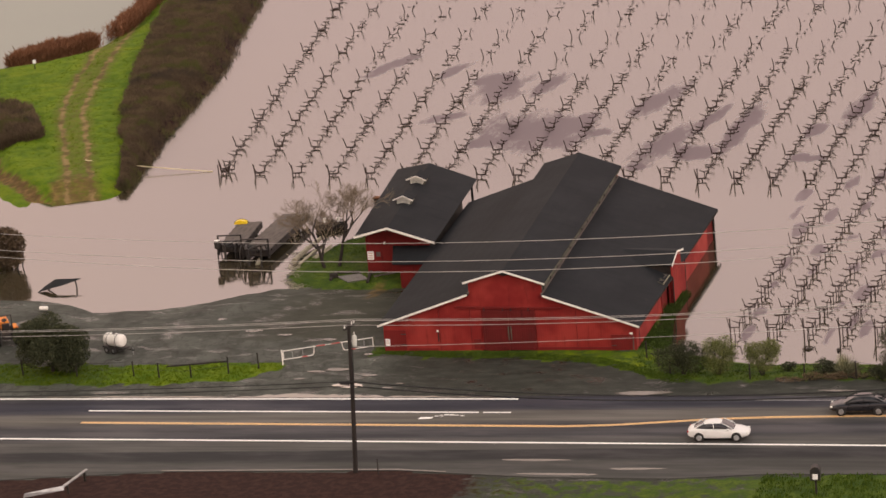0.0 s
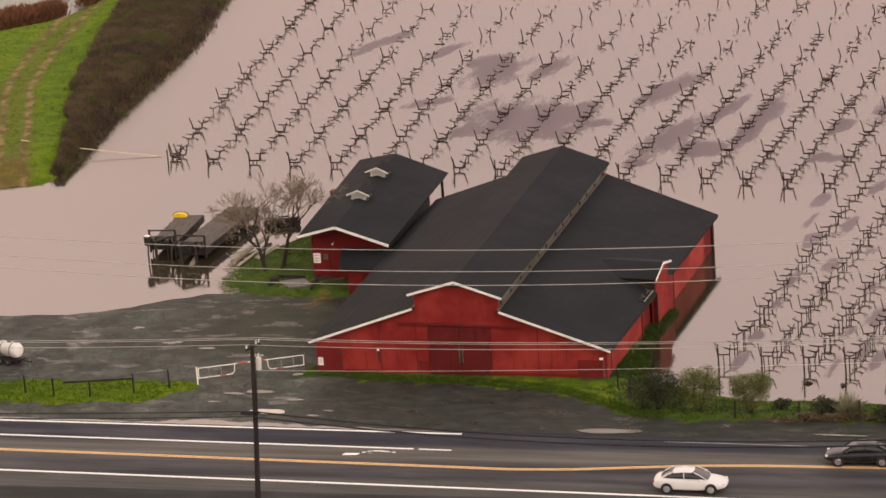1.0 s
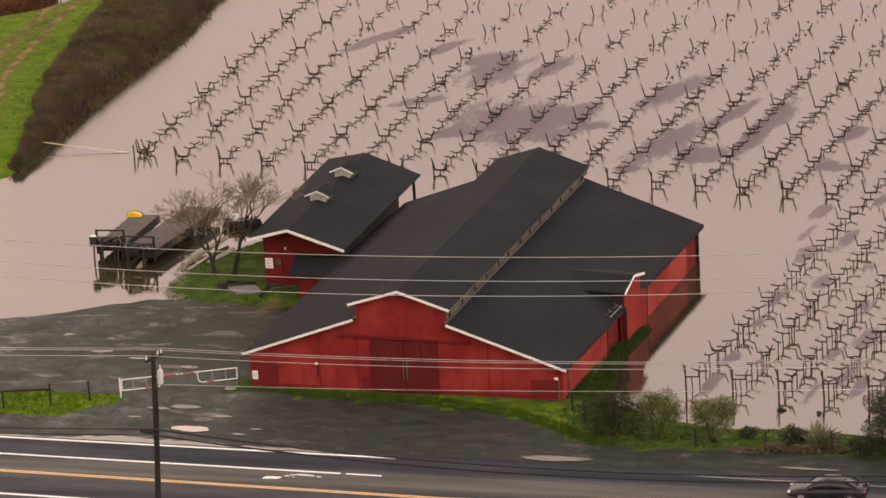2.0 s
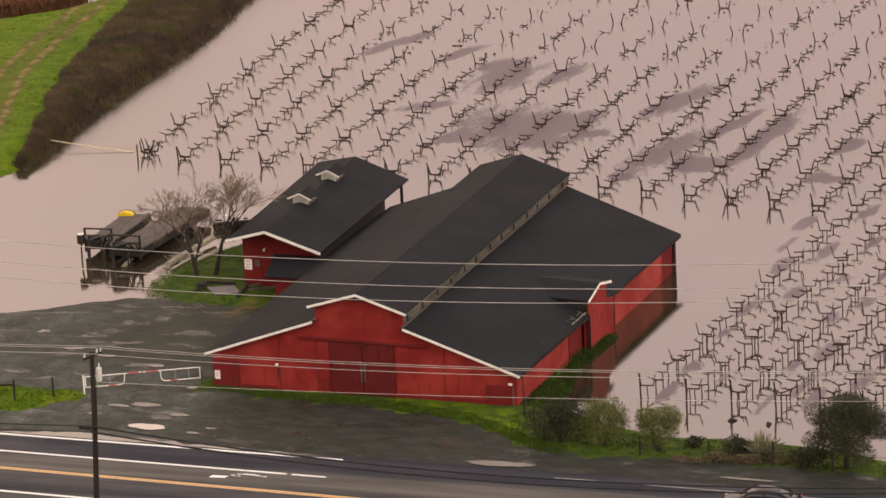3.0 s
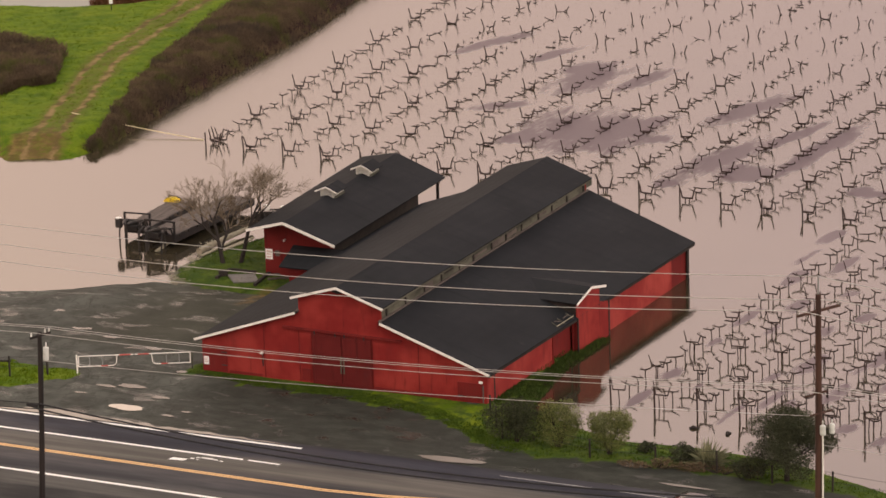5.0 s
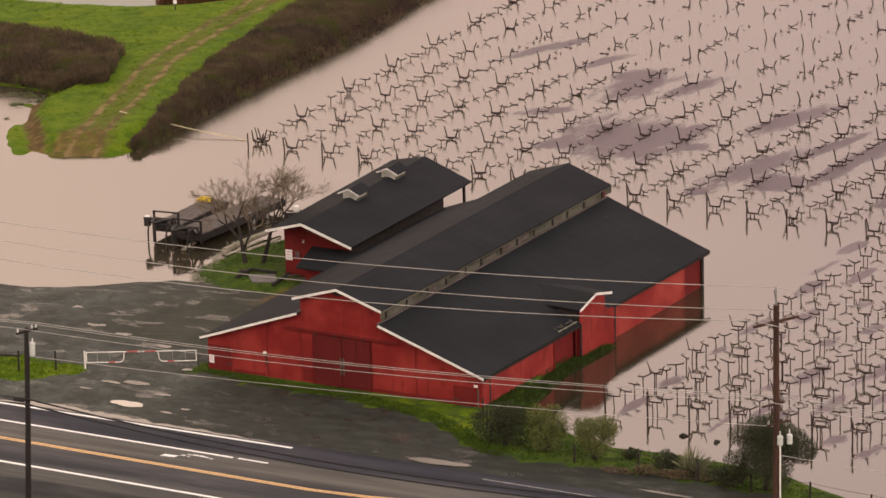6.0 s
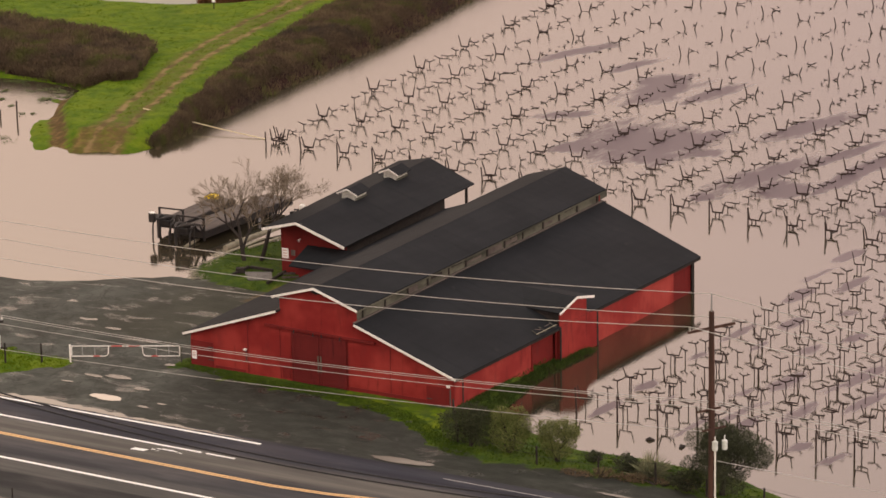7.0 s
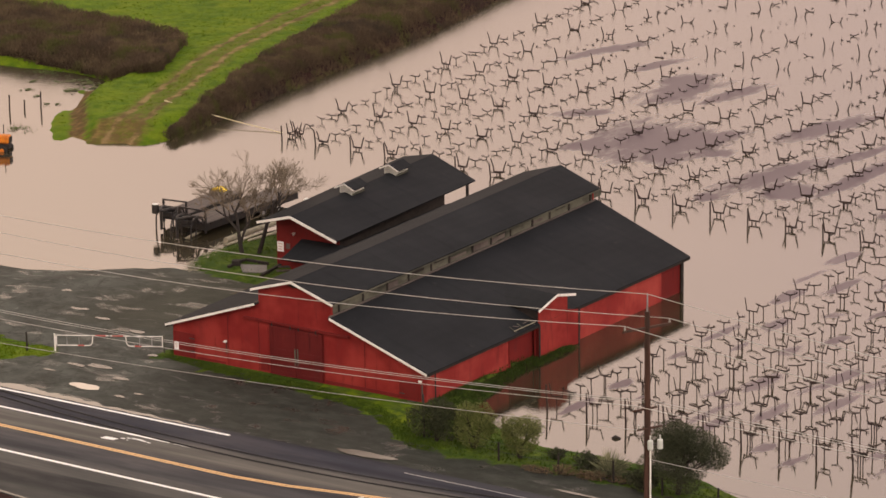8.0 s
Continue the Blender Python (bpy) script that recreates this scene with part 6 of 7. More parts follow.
# ---- trailers standing in the flood ----
def trailer(label, front, rear, wide, seed, drum=False):
    rng = random.Random(seed)
    front, rear = Vector((*lie(*front), 0)), Vector((*lie(*rear), 0))
    d = rear - front
    long = d.length
    turn = math.degrees(math.atan2(-d.x, d.y))
    ob = thing("flatbed_trailer", label, "trailer", pose(front.x, front.y, WATER_Z, 0, 0, turn), "flooded trailers")
    w = wide / 2
    chassis = part("frame", box(bmesh.new(), (-w, 0, 0.5), (w, long, 1.1), 0.02), M_DARK_STEEL, ob)
    planks = 8
    for k in range(planks):
        x = -w + 0.06 + k * (2 * w - 0.12) / planks
        part("plank", box(bmesh.new(), (x + 0.015, 0.05, 1.104), (x + (2 * w - 0.12) / planks - 0.015, long - 0.05, 1.15 + rng.uniform(-0.01, 0.01))), M_DECK, chassis)
    for y in np.arange(0.6, long, 1.4):
        for s in (-1, 1):
            part("stake_pocket", box(bmesh.new(), (s * w, y - 0.06, 0.92), (s * (w + 0.07), y + 0.06, 1.13)), M_DARK_STEEL, chassis)
    for y in (long * 0.62, long * 0.78):
        for s in (-1, 1):
            wheel = part("wheel", tube(bmesh.new(), [(s * (w - 0.35), y, 0.28), (s * (w - 0.33), y, 0.28), (s * (w - 0.1), y, 0.28), (s * (w - 0.08), y, 0.28)], [0.34, 0.4, 0.4, 0.34], 14), M_RUBBER, ob)
            part("rim", tube(bmesh.new(), [(s * (w - 0.1), y, 0.28), (s * (w - 0.07), y, 0.28)], 0.2, 10), M_STEEL, wheel)
    # raised gooseneck at the front
    for s in (-1, 1):
        bm = bmesh.new()
        tube(bm, [(s * 0.75, 0.2, 1.0), (s * 0.75, -0.25, 1.25), (s * 0.7, -0.5, 1.75), (s * 0.45, -1.4, 1.85), (s * 0.1, -2.1, 1.8)], 0.12, 6)
        part("gooseneck", bm, M_DARK_STEEL, ob)
        part("upright", box(bmesh.new(), (s * (w - 0.14), -0.1, 0.3), (s * w, 0.06, 2.25)), M_DARK_STEEL, ob)
    part("headboard_rail", box(bmesh.new(), (-w, -0.07, 2.13), (w, 0.03, 2.25)), M_DARK_STEEL, ob)
    part("headboard_rail", box(bmesh.new(), (-w, -0.06, 1.6), (w, 0.02, 1.68)), M_DARK_STEEL, ob)
    part("coupler", tube(bmesh.new(), [(0, -2.1, 1.85), (0, -2.1, 0.2)], [0.14, 0.12], 8), M_DARK_STEEL, ob)
    part("jack_leg", tube(bmesh.new(), [(0.75, -0.6, 1.75), (0.75, -0.6, -0.3)], 0.06, 6), M_DARK_STEEL, ob)
    part("jack_leg", tube(bmesh.new(), [(-0.75, -0.6, 1.75), (-0.75, -0.6, -0.3)], 0.06, 6), M_DARK_STEEL, ob)
    for s in (-1, 1):
        arch = [(s * (w - 0.25), 0.05, 1.05), (s * (w - 0.25), -0.25, 1.6), (s * (w - 0.3), -0.8, 1.82), (s * (w - 0.35), -1.35, 1.62), (s * (w - 0.35), -1.6, 1.0), (s * (w - 0.35), -1.65, -0.2)]
        part("arched_rail", tube(bmesh.new(), arch, 0.07, 6), M_DARK_STEEL, ob)
    winch = part("winch", box(bmesh.new(), (-0.5, -1.2, 1.02), (0.5, -0.35, 1.5), 0.08), M_DARK_STEEL, ob)
    part("spool", tube(bmesh.new(), [(-0.42, -0.78, 1.56), (-0.4, -0.78, 1.56), (0.4, -0.78, 1.56), (0.42, -0.78, 1.56)], [0.2, 0.26, 0.26, 0.2], 10), M_RUBBER, winch)
    if drum:
        can = part("drum", tube(bmesh.new(), [(-0.75, -1.8, 1.45), (-0.75, -1.8, 1.5), (-0.75, -1.8, 2.15), (-0.75, -1.8, 2.2)], [0.28, 0.31, 0.31, 0.29], 12), M_DARK_STEEL, ob)
        part("lid", tube(bmesh.new(), [(-0.75, -1.8, 2.2), (-0.75, -1.8, 2.25)], 0.27, 12), M_WHITE, can)
    return ob


trailer("flatbed gooseneck trailer with a plank deck standing in flood water", (-32.6, 28.0), (-33.0, 36.0), 2.4, 81, True)
trailer("flatbed gooseneck trailer with a weathered deck standing in flood water", (-29.8, 26.8), (-29.3, 38.9), 2.8, 82)


def yellow_cover():
    ob = thing("yellow_cover", "bright yellow rounded plastic cover on the trailer deck", "cover", pose(*lie(-33.75, 35.4), WATER_Z + 1.15, 0, 0, 10) @ Matrix.Diagonal((1.05, 0.9, 0.62, 1)))
    prof = [(0.62 * math.cos(a), 0.55 * math.sin(a)) for a in np.linspace(0, math.pi, 10)]
    part("shell", prism(bmesh.new(), prof, "y", -0.35, 0.35), M_YELLOW, ob)
    prof = [(0.68 * math.cos(a), 0.6 * math.sin(a)) for a in np.linspace(0, math.pi, 10)]
    part("rim", prism(bmesh.new(), prof, "y", 0.352, 0.42), M_DARK_STEEL, ob)


yellow_cover()

# pale boom strung from the bank to the first vine row
boom = sag_line((-62.6, 63.9, 0.85), (-47.9, 63.2, WATER_Z + 0.03), 0.12)
wire("pale yellow floating hose strung across the water", boom, 0.046, M_ROPE, "floating_hose")


# ---- vehicles on the road ----
def loft(stations, profile):
    """A skin over cross-sections; profile gives the ring of (side, up) points for one station's numbers."""
    bm = bmesh.new()
    rings = [[bm.verts.new((st[0], a, b)) for a, b in profile(*st[1:])] for st in stations]
    n = len(rings[0])
    for one, two in zip(rings, rings[1:]):
        for k in range(n):
            bm.faces.new((one[k], one[(k + 1) % n], two[(k + 1) % n], two[k]))
    bm.faces.new(rings[0])
    bm.faces.new(rings[-1][::-1])
    bmesh.ops.recalc_face_normals(bm, faces=bm.faces)
    return bm


def smooth(ob, levels):
    mod = ob.modifiers.new("smooth", "SUBSURF")
    mod.levels = mod.render_levels = levels
    for poly in ob.data.polygons:
        poly.use_smooth = True
    return ob


def car(label, x, y, turn, paint):
    """A four-door saloon: rounded body, raked glass house, roof skin, wheels in arches, lamps."""
    ob = thing("car", label, "car", pose(*lie(x, y), 0.036, 0, 0, turn), "cars on the road")

    def tub(w, lo, hi):
        m = lo + (hi - lo) * 0.55
        return [(-w * 0.84, lo), (0, lo - 0.02), (w * 0.84, lo), (w * 0.98, lo + 0.1), (w, m), (w * 0.95, hi - 0.08), (w * 0.8, hi), (0, hi + 0.05), (-w * 0.8, hi), (-w * 0.95, hi - 0.08), (-w, m), (-w * 0.98, lo + 0.1)]
    smooth(part("body", loft([(-2.36, 0.6, 0.48, 0.74), (-2.28, 0.78, 0.34, 0.9), (-1.9, 0.86, 0.27, 1.0), (-1.42, 0.9, 0.24, 1.0), (-0.6, 0.92, 0.2, 0.97), (0.4, 0.92, 0.2, 0.94), (1.1, 0.91, 0.22, 0.9), (1.55, 0.89, 0.24, 0.85), (2.05, 0.82, 0.28, 0.74), (2.3, 0.68, 0.36, 0.62), (2.38, 0.5, 0.42, 0.56)], tub), paint, ob), 2)

    def cabin(w, lo, hi):
        return [(-w, lo), (w, lo), (w * 0.96, lo + (hi - lo) * 0.5), (w * 0.8, hi - 0.03), (w * 0.45, hi), (-w * 0.45, hi), (-w * 0.8, hi - 0.03), (-w * 0.96, lo + (hi - lo) * 0.5)]
    smooth(part("window_band", loft([(-1.95, 0.55, 0.9, 0.99), (-1.5, 0.7, 0.88, 1.18), (-1.0, 0.76, 0.86, 1.36), (-0.4, 0.78, 0.86, 1.43), (0.15, 0.78, 0.86, 1.42), (0.6, 0.75, 0.86, 1.27), (1.05, 0.68, 0.84, 1.02), (1.3, 0.58, 0.8, 0.9)], cabin), M_GLASS, ob, "dark tinted windows"), 2)

    def skin(w, hi):
        return [(-w, hi - 0.1), (-w * 0.72, hi - 0.03), (0, hi), (w * 0.72, hi - 0.03), (w, hi - 0.1), (w * 0.7, hi - 0.12), (0, hi - 0.1), (-w * 0.7, hi - 0.12)]
    smooth(part("roof_panel", loft([(-1.18, 0.6, 1.335), (-0.9, 0.66, 1.41), (-0.4, 0.68, 1.46), (0.1, 0.67, 1.45), (0.32, 0.62, 1.4)], skin), paint, ob), 1)
    for s in (-1, 1):
        part("pillar", tube(bmesh.new(), [(-0.28, s * 0.79, 0.92), (-0.3, s * 0.73, 1.2), (-0.34, s * 0.62, 1.4)], 0.035, 5), paint, ob)
        part("pillar", tube(bmesh.new(), [(-1.78, s * 0.68, 1.0), (-1.45, s * 0.67, 1.2), (-1.1, s * 0.6, 1.34)], 0.05, 5), paint, ob)
        part("pillar", tube(bmesh.new(), [(1.15, s * 0.68, 0.92), (0.7, s * 0.66, 1.2), (0.3, s * 0.6, 1.39)], 0.035, 5), paint, ob)
        part("mirror", box(bmesh.new(), (0.72, s * 0.87, 0.92), (0.92, s * 1.03, 1.05), 0.04), paint, ob)
        part("headlight", box(bmesh.new(), (2.08, s * 0.5, 0.58), (2.28, s * 0.74, 0.69), 0.03), M_PORCELAIN, ob)
        part("tail_light", box(bmesh.new(), (-2.33, s * 0.5, 0.7), (-2.22, s * 0.78, 0.84), 0.03), M_LAMP_RED, ob)
        for u in (-1.42, 1.42):
            part("wheel_arch", tube(bmesh.new(), [(u, s * 0.7, 0.34), (u, s * 0.918, 0.34)], 0.39, 18), M_RUBBER, ob, "dark wheel arch")
            wheel = part("wheel", tube(bmesh.new(), [(u, s * 0.7, 0.33), (u, s * 0.72, 0.33), (u, s * 0.92, 0.33), (u, s * 0.94, 0.33)], [0.28, 0.33, 0.33, 0.28], 20), M_RUBBER, ob)
            part("rim", tube(bmesh.new(), [(u, s * 0.93, 0.33), (u, s * 0.952, 0.33)], [0.23, 0.2], 12), M_RIM, wheel)
    return ob


car("white four-door saloon car on the wet road", 20.5, -19.4, 2, M_CAR_WHITE)
car("black four-door saloon car on the wet road", 30.6, -12.9, 183, M_CAR_BLACK)


# ---- yard clutter ----
def tank_trailer():
    ob = thing("tank_trailer", "white water tank on a small two-axle trailer, parked on gravel", "tank trailer", pose(*lie(-34.0, -1.2), height(*lie(-34, -1.2)), 0, 0, -22) @ Matrix.Scale(0.82, 4))
    tank = part("tank", tube(bmesh.new(), [(-1.25, 0, 1.35), (-1.15, 0, 1.35), (-0.9, 0, 1.35), (0.9, 0, 1.35), (1.15, 0, 1.35), (1.25, 0, 1.35)], [0.3, 0.6, 0.72, 0.72, 0.6, 0.3], 20), M_WHITE, ob)
    part("cap", tube(bmesh.new(), [(0, 0, 2.02), (0, 0, 2.16)], 0.2, 10), M_DARK_STEEL, tank)
    for x in (-0.6, 0.6):
        part("strap", tube(bmesh.new(), [(x - 0.04, 0, 1.35), (x + 0.04, 0, 1.35)], 0.735, 20), M_DARK_STEEL, tank)
    part("chassis", box(bmesh.new(), (-1.4, -0.55, 0.5), (1.5, 0.55, 0.66), 0.02), M_DARK_STEEL, ob)
    part("drawbar", beam(bmesh.new(), (1.45, 0, 0.56), (2.7, 0, 0.5), 0.12, 0.12), M_DARK_STEEL, ob)
    part("jack", tube(bmesh.new(), [(2.5, 0, 0), (2.5, 0, 0.8)], 0.04, 6), M_STEEL, ob)
    for u in (-0.6, 0.35):
        for s in (-1, 1):
            wheel = part("wheel", tube(bmesh.new(), [(u, s * 0.6, 0.36), (u, s * 0.62, 0.36), (u, s * 0.8, 0.36), (u, s * 0.82, 0.36)], [0.3, 0.36, 0.36, 0.3], 14), M_RUBBER, ob)
            part("rim", tube(bmesh.new(), [(u, s * 0.81, 0.36), (u, s * 0.83, 0.36)], 0.18, 10), M_RIM, wheel)


tank_trailer()


def tractor(x, y, z, turn, label):
    ob = thing("tractor", label, "tractor", pose(*lie(x, y), z, 0, 0, turn) @ Matrix.Scale(1.2, 4), "flooded farm machines")
    hood = part("hood", box(bmesh.new(), (0.1, -0.4, 0.9), (1.7, 0.4, 1.55), 0.12), M_ORANGE, ob)
    part("grille", box(bmesh.new(), (1.705, -0.32, 0.95), (1.74, 0.32, 1.45), 0.01), M_DARK_STEEL, hood)
    part("chassis", box(bmesh.new(), (-1.2, -0.3, 0.5), (1.7, 0.3, 0.9), 0.05), M_DARK_STEEL, ob)
    part("seat", box(bmesh.new(), (-0.9, -0.28, 1.15), (-0.4, 0.28, 1.3), 0.05), M_DARK_STEEL, ob)
    part("backrest", box(bmesh.new(), (-1.0, -0.28, 1.3), (-0.88, 0.28, 1.7), 0.04), M_DARK_STEEL, ob)
    for s in (-1, 1):
        part("fender", box(bmesh.new(), (-1.4, s * 0.5, 1.35), (-0.3, s * 0.85, 1.45), 0.04), M_ORANGE, ob)
        for u, r, w in ((-0.85, 0.72, 0.36), (1.25, 0.42, 0.24)):
            wheel = part("wheel", tube(bmesh.new(), [(u, s * 0.5, r), (u, s * 0.54, r), (u, s * (0.5 + w), r), (u, s * (0.54 + w), r)], [r * 0.85, r, r, r * 0.85], 18), M_RUBBER, ob)
            part("rim", tube(bmesh.new(), [(u, s * (0.5 + w), r), (u, s * (0.56 + w), r)], r * 0.5, 12), M_ORANGE, wheel)
        part("roll_bar", tube(bmesh.new(), [(-1.1, s * 0.45, 0.9), (-1.1, s * 0.45, 2.35)], 0.045, 6), M_DARK_STEEL, ob)
    part("roll_bar", tube(bmesh.new(), [(-1.1, -0.45, 2.35), (-1.1, 0.45, 2.35)], 0.045, 6), M_DARK_STEEL, ob)
    part("exhaust", tube(bmesh.new(), [(1.1, 0.25, 1.5), (1.1, 0.25, 2.3)], 0.04, 6), M_DARK_STEEL, ob)
    part("steering_wheel", tube(bmesh.new(), [(-0.15, 0, 1.5), (-0.25, 0, 1.75), (-0.26, 0, 1.77)], [0.03, 0.03, 0.2], 10), M_DARK_STEEL, ob)
    return ob


tractor(-62.3, 38.5, -1.0, 20, "orange farm tractor standing in flood water")
tractor(-44.7, 1.0, -0.02, 120, "orange farm tractor parked on the gravel yard")


def dead_thicket():
    rng = random.Random(91)
    ob = thing("dead_thicket", "brown leafless thicket standing in flood water", "thicket", pose(*lie(-54.0, 23.6), -1.2) @ Matrix.Scale(1.3, 4))
    bm = bmesh.new()
    for k in range(14):
        a = rng.uniform(0, 6.28)
        tube(bm, [(rng.uniform(-2, 2), rng.uniform(-1, 1), 0), (rng.uniform(-2.4, 2.4), rng.uniform(-1.2, 1.2), rng.uniform(2, 3.6))], [0.06, 0.02], 5)
    part("trunk", bm, M_TRUNK, ob)
    leaves, faces = leaf_cloud(rng, [(-1.2, 0, 2.2, 1.4, 1.1, 1.2), (0.8, 0.2, 2.4, 1.5, 1.1, 1.3), (0.2, 0, 1.3, 2.0, 1.2, 0.9)], 9000, 0.17, 0.2)
    sheet("crown", leaves, faces, M_BRUSH, ob)


dead_thicket()


def sheet_roof():
    ob = thing("fallen_roof_sheet", "dark sagging sheet of roofing stranded at the water's edge", "roof sheet", pose(*lie(-45.8, 17.4), WATER_Z + 0.05, 0, 0, 6))
    part("sheet", slab(bmesh.new(), [(-1.9, -0.6, 0.0), (-0.6, -0.8, 0.42), (-0.5, 0.9, 0.78), (-1.5, 0.6, 0.25)], 0.05), M_ROOF, ob)
    part("sheet", slab(bmesh.new(), [(-0.6, -0.8, 0.424), (0.6, -0.5, 0.6), (2.0, 0.7, 0.82), (-0.5, 0.9, 0.784)], 0.05), M_ROOF, ob)
    part("rafter", beam(bmesh.new(), (-1.4, 0.1, -0.3), (-0.4, 0.3, 0.55), 0.1, 0.12), M_DARKWOOD, ob)
    part("rafter", beam(bmesh.new(), (1.6, 0.6, -0.3), (1.5, 0.55, 0.7), 0.1, 0.12), M_DARKWOOD, ob)
    dome = thing("white_drum", "small white rounded drum beside the yard", "drum", pose(*lie(-44.7, 10.4), height(*lie(-44.7, 10.4))) @ Matrix.Scale(0.6, 4))
    part("shell", tube(bmesh.new(), [(-0.7, 0, 0.3), (-0.6, 0, 0.35), (0.6, 0, 0.35), (0.7, 0, 0.3)], [0.15, 0.34, 0.34, 0.15], 12), M_WHITE, dome)


sheet_roof()


def roadside():
    """Mailbox post and the broken guard rail south of the road."""
    ob = thing("mailbox", "black mailbox with a white front on a post", "mailbox", pose(*lie(29.3, -30.8), 0, 0, 0, 4) @ Matrix.Scale(1.2, 4))
    part("post", box(bmesh.new(), (-0.06, -0.06, -0.4), (0.06, 0.06, 1.0), 0.01), M_DARKWOOD, ob)
    prof = [(-0.3, 0)] + [(0.3 * math.cos(a), 0.55 + 0.3 * math.sin(a)) for a in np.linspace(math.pi, 0, 9)] + [(0.3, 0)]
    body = part("box", prism(bmesh.new(), [(u, v + 1.0) for u, v in prof], "y", -0.3, 0.35), M_DARK_STEEL, ob)
    part("flap", box(bmesh.new(), (-0.16, -0.34, 1.08), (0.16, -0.305, 1.42), 0.02), M_SIGN, body, "white front flap")
    ob = thing("guard_rail", "bent steel guard rail end beside the mulch", "guard rail", pose(*lie(-26.8, -34.2), 0))
    part("rail", slab(bmesh.new(), [(-2.6, -2.2, 0.5), (-2.5, -2.1, 0.82), (0.0, -0.4, 0.82), (0.05, -0.5, 0.5)], 0.06), M_STEEL, ob)
    part("rail", slab(bmesh.new(), [(-0.35, -0.1, 0.62), (-0.05, -0.35, 0.66), (0.55, 3.3, 0.8), (0.3, 3.4, 0.76)], 0.06), M_STEEL, ob)
    for x, y in ((-2.2, -1.8), (0.1, 0.1), (0.4, 2.9)):
        part("post", box(bmesh.new(), (x - 0.08, y - 0.08, -0.4), (x + 0.08, y + 0.08, 0.64), 0.01), M_DARKWOOD, ob)


roadside()

# a sunken plank sill and flood wrack by the shed
bm = bmesh.new()
slab(bm, [(*lie(x, y), -0.045) for x, y in ((-20.5, 20.9), (-19.0, 19.3), (-17.4, 20.3), (-18.6, 21.9))], 0.3)
tagged(part("concrete_pad", bm, M_CONCRETE), "low wet concrete pad in the grass", "slab")
for a, b in (((-20.75, 19.7), (-20.85, 22.0)), ((-20.7, 22.1), (-18.6, 22.1)), ((-17.7, 22.9), (-17.2, 19.3))):
    (x0, y0), (x1, y1) = lie(*a), lie(*b)
    tagged(part("timber", beam(bmesh.new(), (x0, y0, height(x0, y0) + 0.1), (x1, y1, height(x1, y1) + 0.12), 0.22, 0.22), M_DARKWOOD), "dark wet railway sleeper lying by the concrete pad", "timber", "old sleepers")
ob = new("crate", mesh_data("crate", box(bmesh.new(), (-0.35, -0.28, 0), (0.35, 0.28, 0.42), 0.03), M_DARKWOOD))
ob.matrix_world = pose(*lie(-20.7, 20.7), height(*lie(-20.7, 20.7)), 0, 0, 30)
tagged(ob, "small dark wooden crate beside the concrete pad", "crate")
for x0, y0, x1, y1, w in ((-25.3, 25.4, -24.9, 30.2, 0.3), (-24.4, 27.2, -23.7, 31.0, 0.24), (-29.3, 25.3, -29.6, 27.4, 0.4), (-24.0, 26.6, -23.3, 29.9, 0.2)):
    (x0, y0), (x1, y1) = lie(x0, y0), lie(x1, y1)
    z = max(height((x0 + x1) / 2, (y0 + y1) / 2), WATER_Z) + 0.12
    tagged(part("plank", beam(bmesh.new(), (x0, y0, z), (x1, y1, z + 0.06), w, 0.08), M_STALK), "bleached loose plank washed up at the water's edge", "plank", "washed-up planks")
bm = bmesh.new()
(x0, y0), (x1, y1) = lie(-26.0, 26.2), lie(-25.2, 33.4)
tube(bm, [(x0, y0, -0.3), (x0 * 0.5 + x1 * 0.5 - 0.15, y0 * 0.5 + y1 * 0.5, -0.22), (x1, y1, -0.12)], [0.26, 0.24, 0.17], 9)
tagged(part("log", bm, M_STALK), "long bleached log stranded at the island's edge", "log")
tank = thing("box_tank", "rusty orange-brown steel box tank standing behind the shed", "tank", pose(*lie(-21.0, 38.6), WATER_Z - 0.6))
part("body", box(bmesh.new(), (-0.28, -0.28, 0), (0.28, 0.28, 3.45), 0.04), M_DARKWOOD, tank)
part("cap", box(bmesh.new(), (-0.34, -0.34, 3.45), (0.34, 0.34, 3.6), 0.05), M_RUST, tank, "rusty orange cap")


def harrow():
    ob = thing("disc_harrow", "dark steel disc harrow with a white canister, half under water", "farm implement", pose(*lie(-25.4, 37.3), WATER_Z - 0.1, 0, 0, 25))
    chassis = part("frame", beam(bmesh.new(), (-1.5, 0, 0.7), (1.5, 0, 0.75), 0.14, 0.14), M_DARK_STEEL, ob)
    part("crossbar", beam(bmesh.new(), (-1.3, 0.9, 0.7), (1.3, 0.9, 0.72), 0.12, 0.12), M_DARK_STEEL, chassis)
    part("drawbar", beam(bmesh.new(), (0, 0.9, 0.72), (0.1, -1.4, 0.7), 0.12, 0.12), M_DARK_STEEL, chassis)
    for k in range(7):
        x = -1.3 + 0.43 * k
        part("disc", tube(bmesh.new(), [(x, -0.05, 0.4), (x + 0.03, 0, 0.4), (x + 0.07, 0.02, 0.4)], [0.1, 0.42, 0.4], 12), M_DARK_STEEL, ob)
    part("canister", tube(bmesh.new(), [(-0.5, 0.5, 0.75), (-0.5, 0.5, 0.8), (-0.5, 0.5, 1.2), (-0.5, 0.5, 1.25)], [0.2, 0.25, 0.25, 0.18], 10), M_WHITE, ob, "white plastic canister")
    part("canister", tube(bmesh.new(), [(0.8, 0.5, 0.75), (0.8, 0.5, 0.78), (0.8, 0.5, 1.05), (0.8, 0.5, 1.1)], [0.15, 0.18, 0.18, 0.1], 10), M_WHITE, ob, "white plastic canister")


harrow()


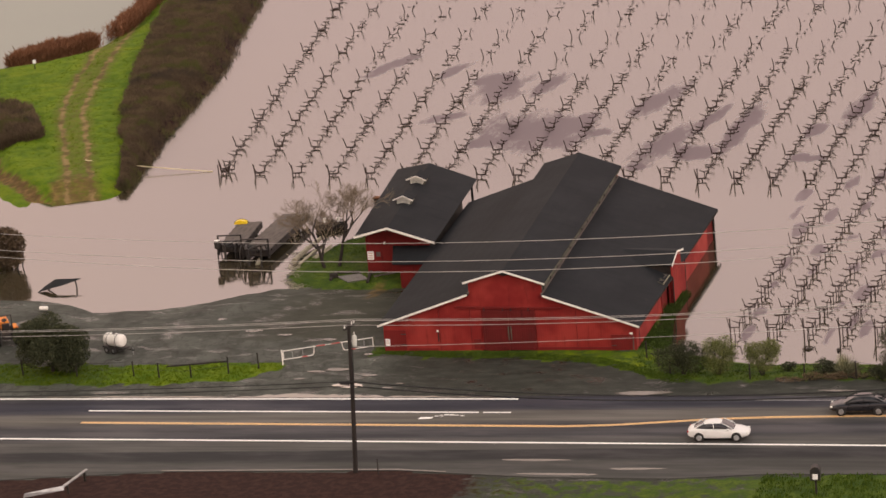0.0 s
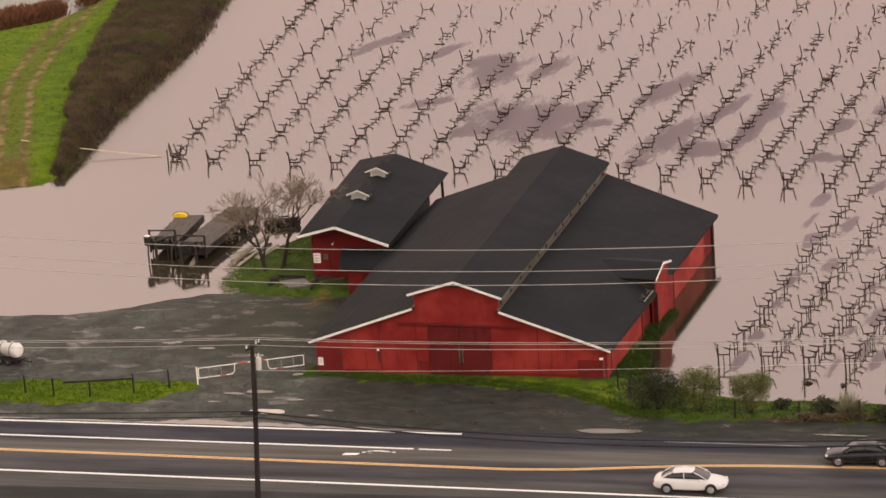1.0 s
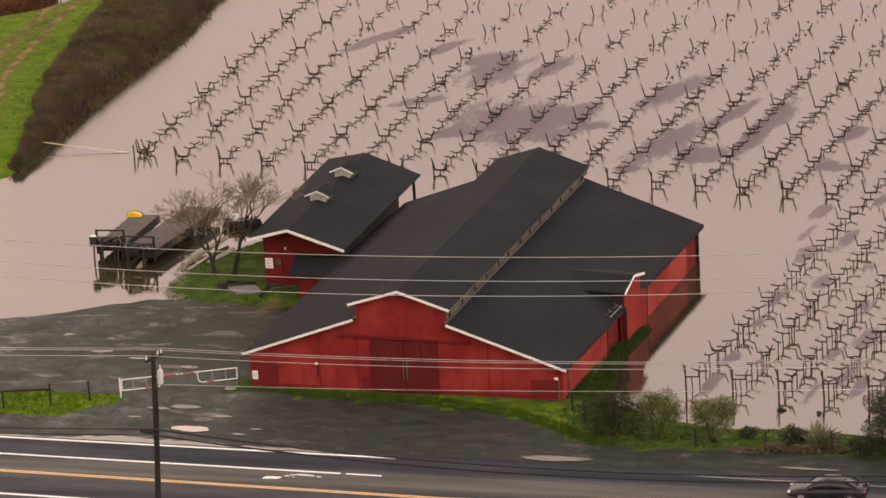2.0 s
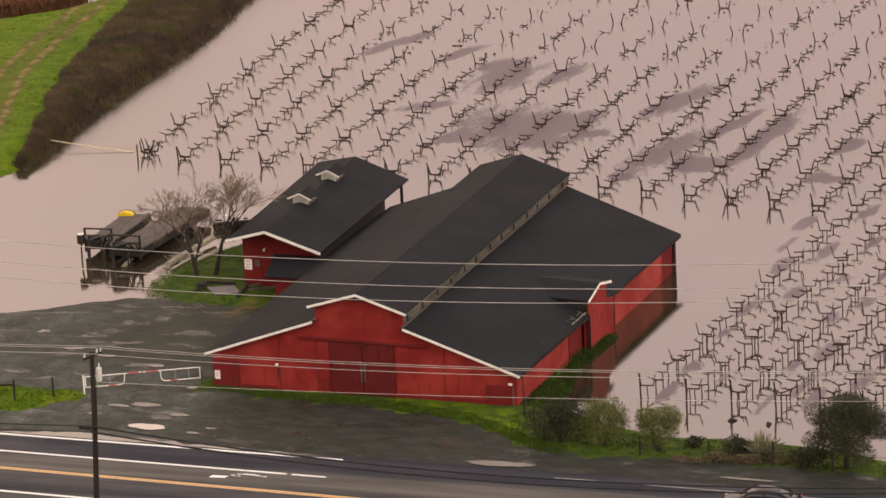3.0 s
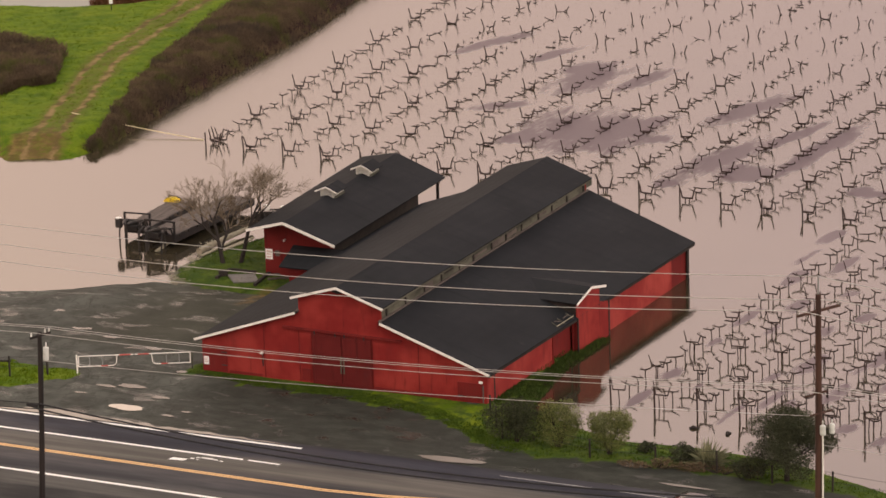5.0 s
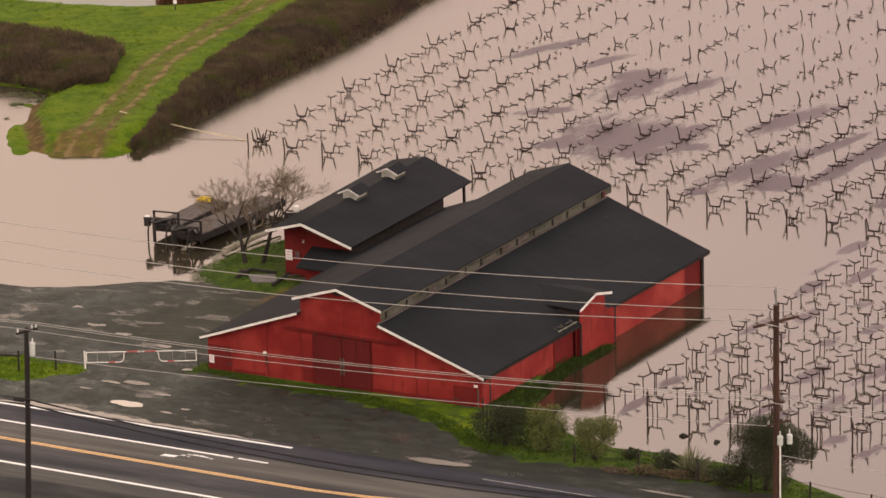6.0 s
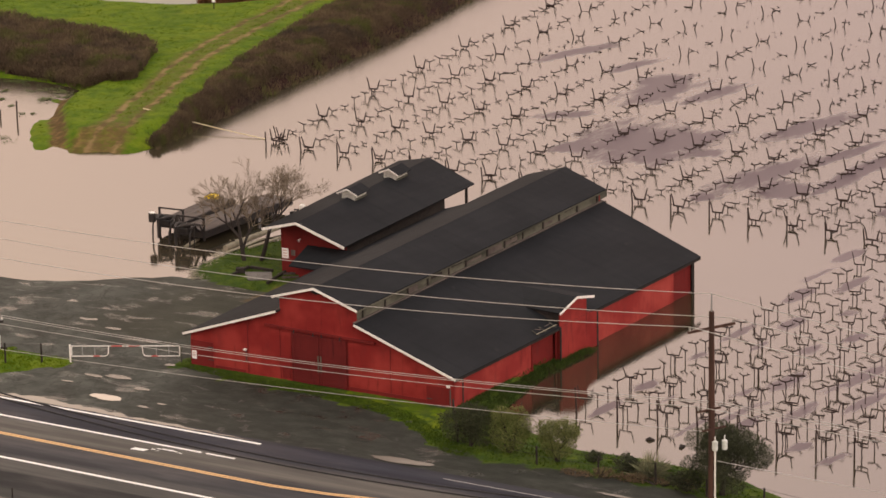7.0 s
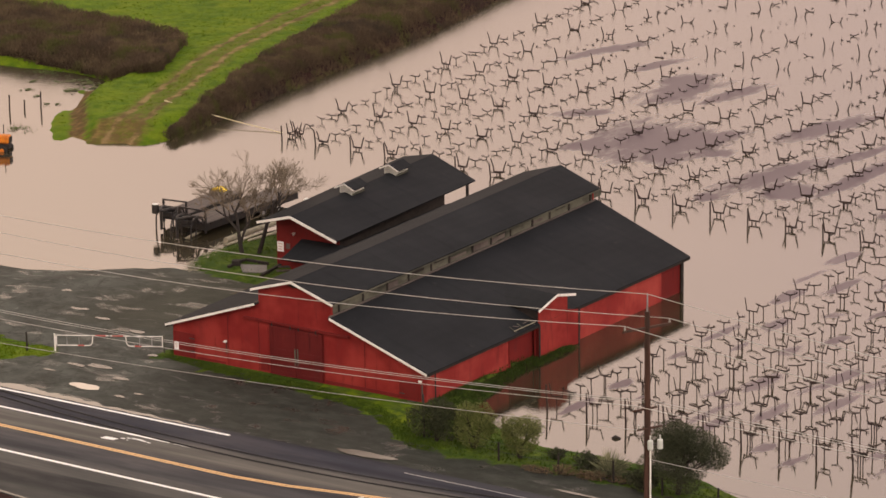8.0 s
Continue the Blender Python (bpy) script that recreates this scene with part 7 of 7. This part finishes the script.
def shore_flotsam():
    """Pale straw and splinters pushed up along the island's edge."""
    rng = random.Random(93)
    verts, faces = [], []
    edge = [lie(x, y) for x, y in ((-26.6, 29.8), (-25.8, 26.5), (-25.5, 23.5), (-24.7, 20.2), (-23.4, 18.4))]
    for _ in range(700):
        k = rng.randrange(4)
        u = rng.random()
        x = edge[k][0] + (edge[k + 1][0] - edge[k][0]) * u + rng.gauss(0, 0.45)
        y = edge[k][1] + (edge[k + 1][1] - edge[k][1]) * u + rng.gauss(0, 0.3)
        if noise.noise((x * 0.8, y * 0.8, 4)) < -0.05:
            continue
        z = max(height(x, y), WATER_Z) + rng.uniform(0.01, 0.08)
        a, l, w = rng.uniform(0, 6.28), rng.uniform(0.08, 0.3), rng.uniform(0.012, 0.035)
        c, s = math.cos(a), math.sin(a)
        base = len(verts)
        for du, dv in ((-l, -w), (l, -w), (l, w), (-l, w)):
            verts.append((x + du * c - dv * s, y + du * s + dv * c, z + du * 0.15))
        faces.append((base, base + 1, base + 2, base + 3))
    tagged(sheet("flotsam", verts, faces, M_STALK), "pale straw and splinters washed up along the island", "flotsam", kind="stuff")


shore_flotsam()
for k, (x, y, a) in enumerate([(-17.0, 22.3, 40), (-16.2, 21.6, 35)]):
    ob = new("timber", mesh_data("timber", box(bmesh.new(), (-1.0, -0.09, 0), (1.0, 0.09, 0.16), 0.015), M_DECK))
    x, y = lie(x, y)
    ob.matrix_world = pose(x, y, height(x, y), 0, 0, a)
    tagged(ob, "loose old timber beam on the grass", "timber")
for k, (x, y) in enumerate([(24.5, 3.7), (27.0, 3.6)]):
    ob = new("driftwood", mesh_data("driftwood", tube(bmesh.new(), [(-0.3, 0, 0.02), (-0.05, 0.06, 0.08), (0.3, 0.02, 0.02)], [0.07, 0.15, 0.05], 6), M_DARKWOOD))
    ob.matrix_world = pose(*lie(x, y), WATER_Z, 0, 0, 20 + 60 * k)
    tagged(ob, "dark lump of floating driftwood", "driftwood")

for x, y, t in ((-70.5, 50.5, 1.5), (-68.4, 52.6, 1.7), (-69.6, 51.6, 0.9)):
    ob = new("stake", mesh_data("stake", tube(bmesh.new(), [(0, 0, -0.5), (0.05, 0, t)], [0.08, 0.07], 6), M_STAKE))
    ob.matrix_world = pose(*lie(x, y), WATER_Z)
    tagged(ob, "dark wooden stake standing in flood water", "stake", "stakes by the bank")

ob = thing("sign_post", "small white sign on a short post by the pond", "sign", pose(*lie(-77.0, 97.0), height(*lie(-77.0, 97.0)), 0, 0, 20))
part("post", box(bmesh.new(), (-0.05, -0.05, -0.3), (0.05, 0.05, 1.0), 0.01), M_DARKWOOD, ob)
part("board", box(bmesh.new(), (-0.2, -0.085, 0.75), (0.2, -0.053, 1.2), 0.01), M_SIGN, ob, "plain white board")
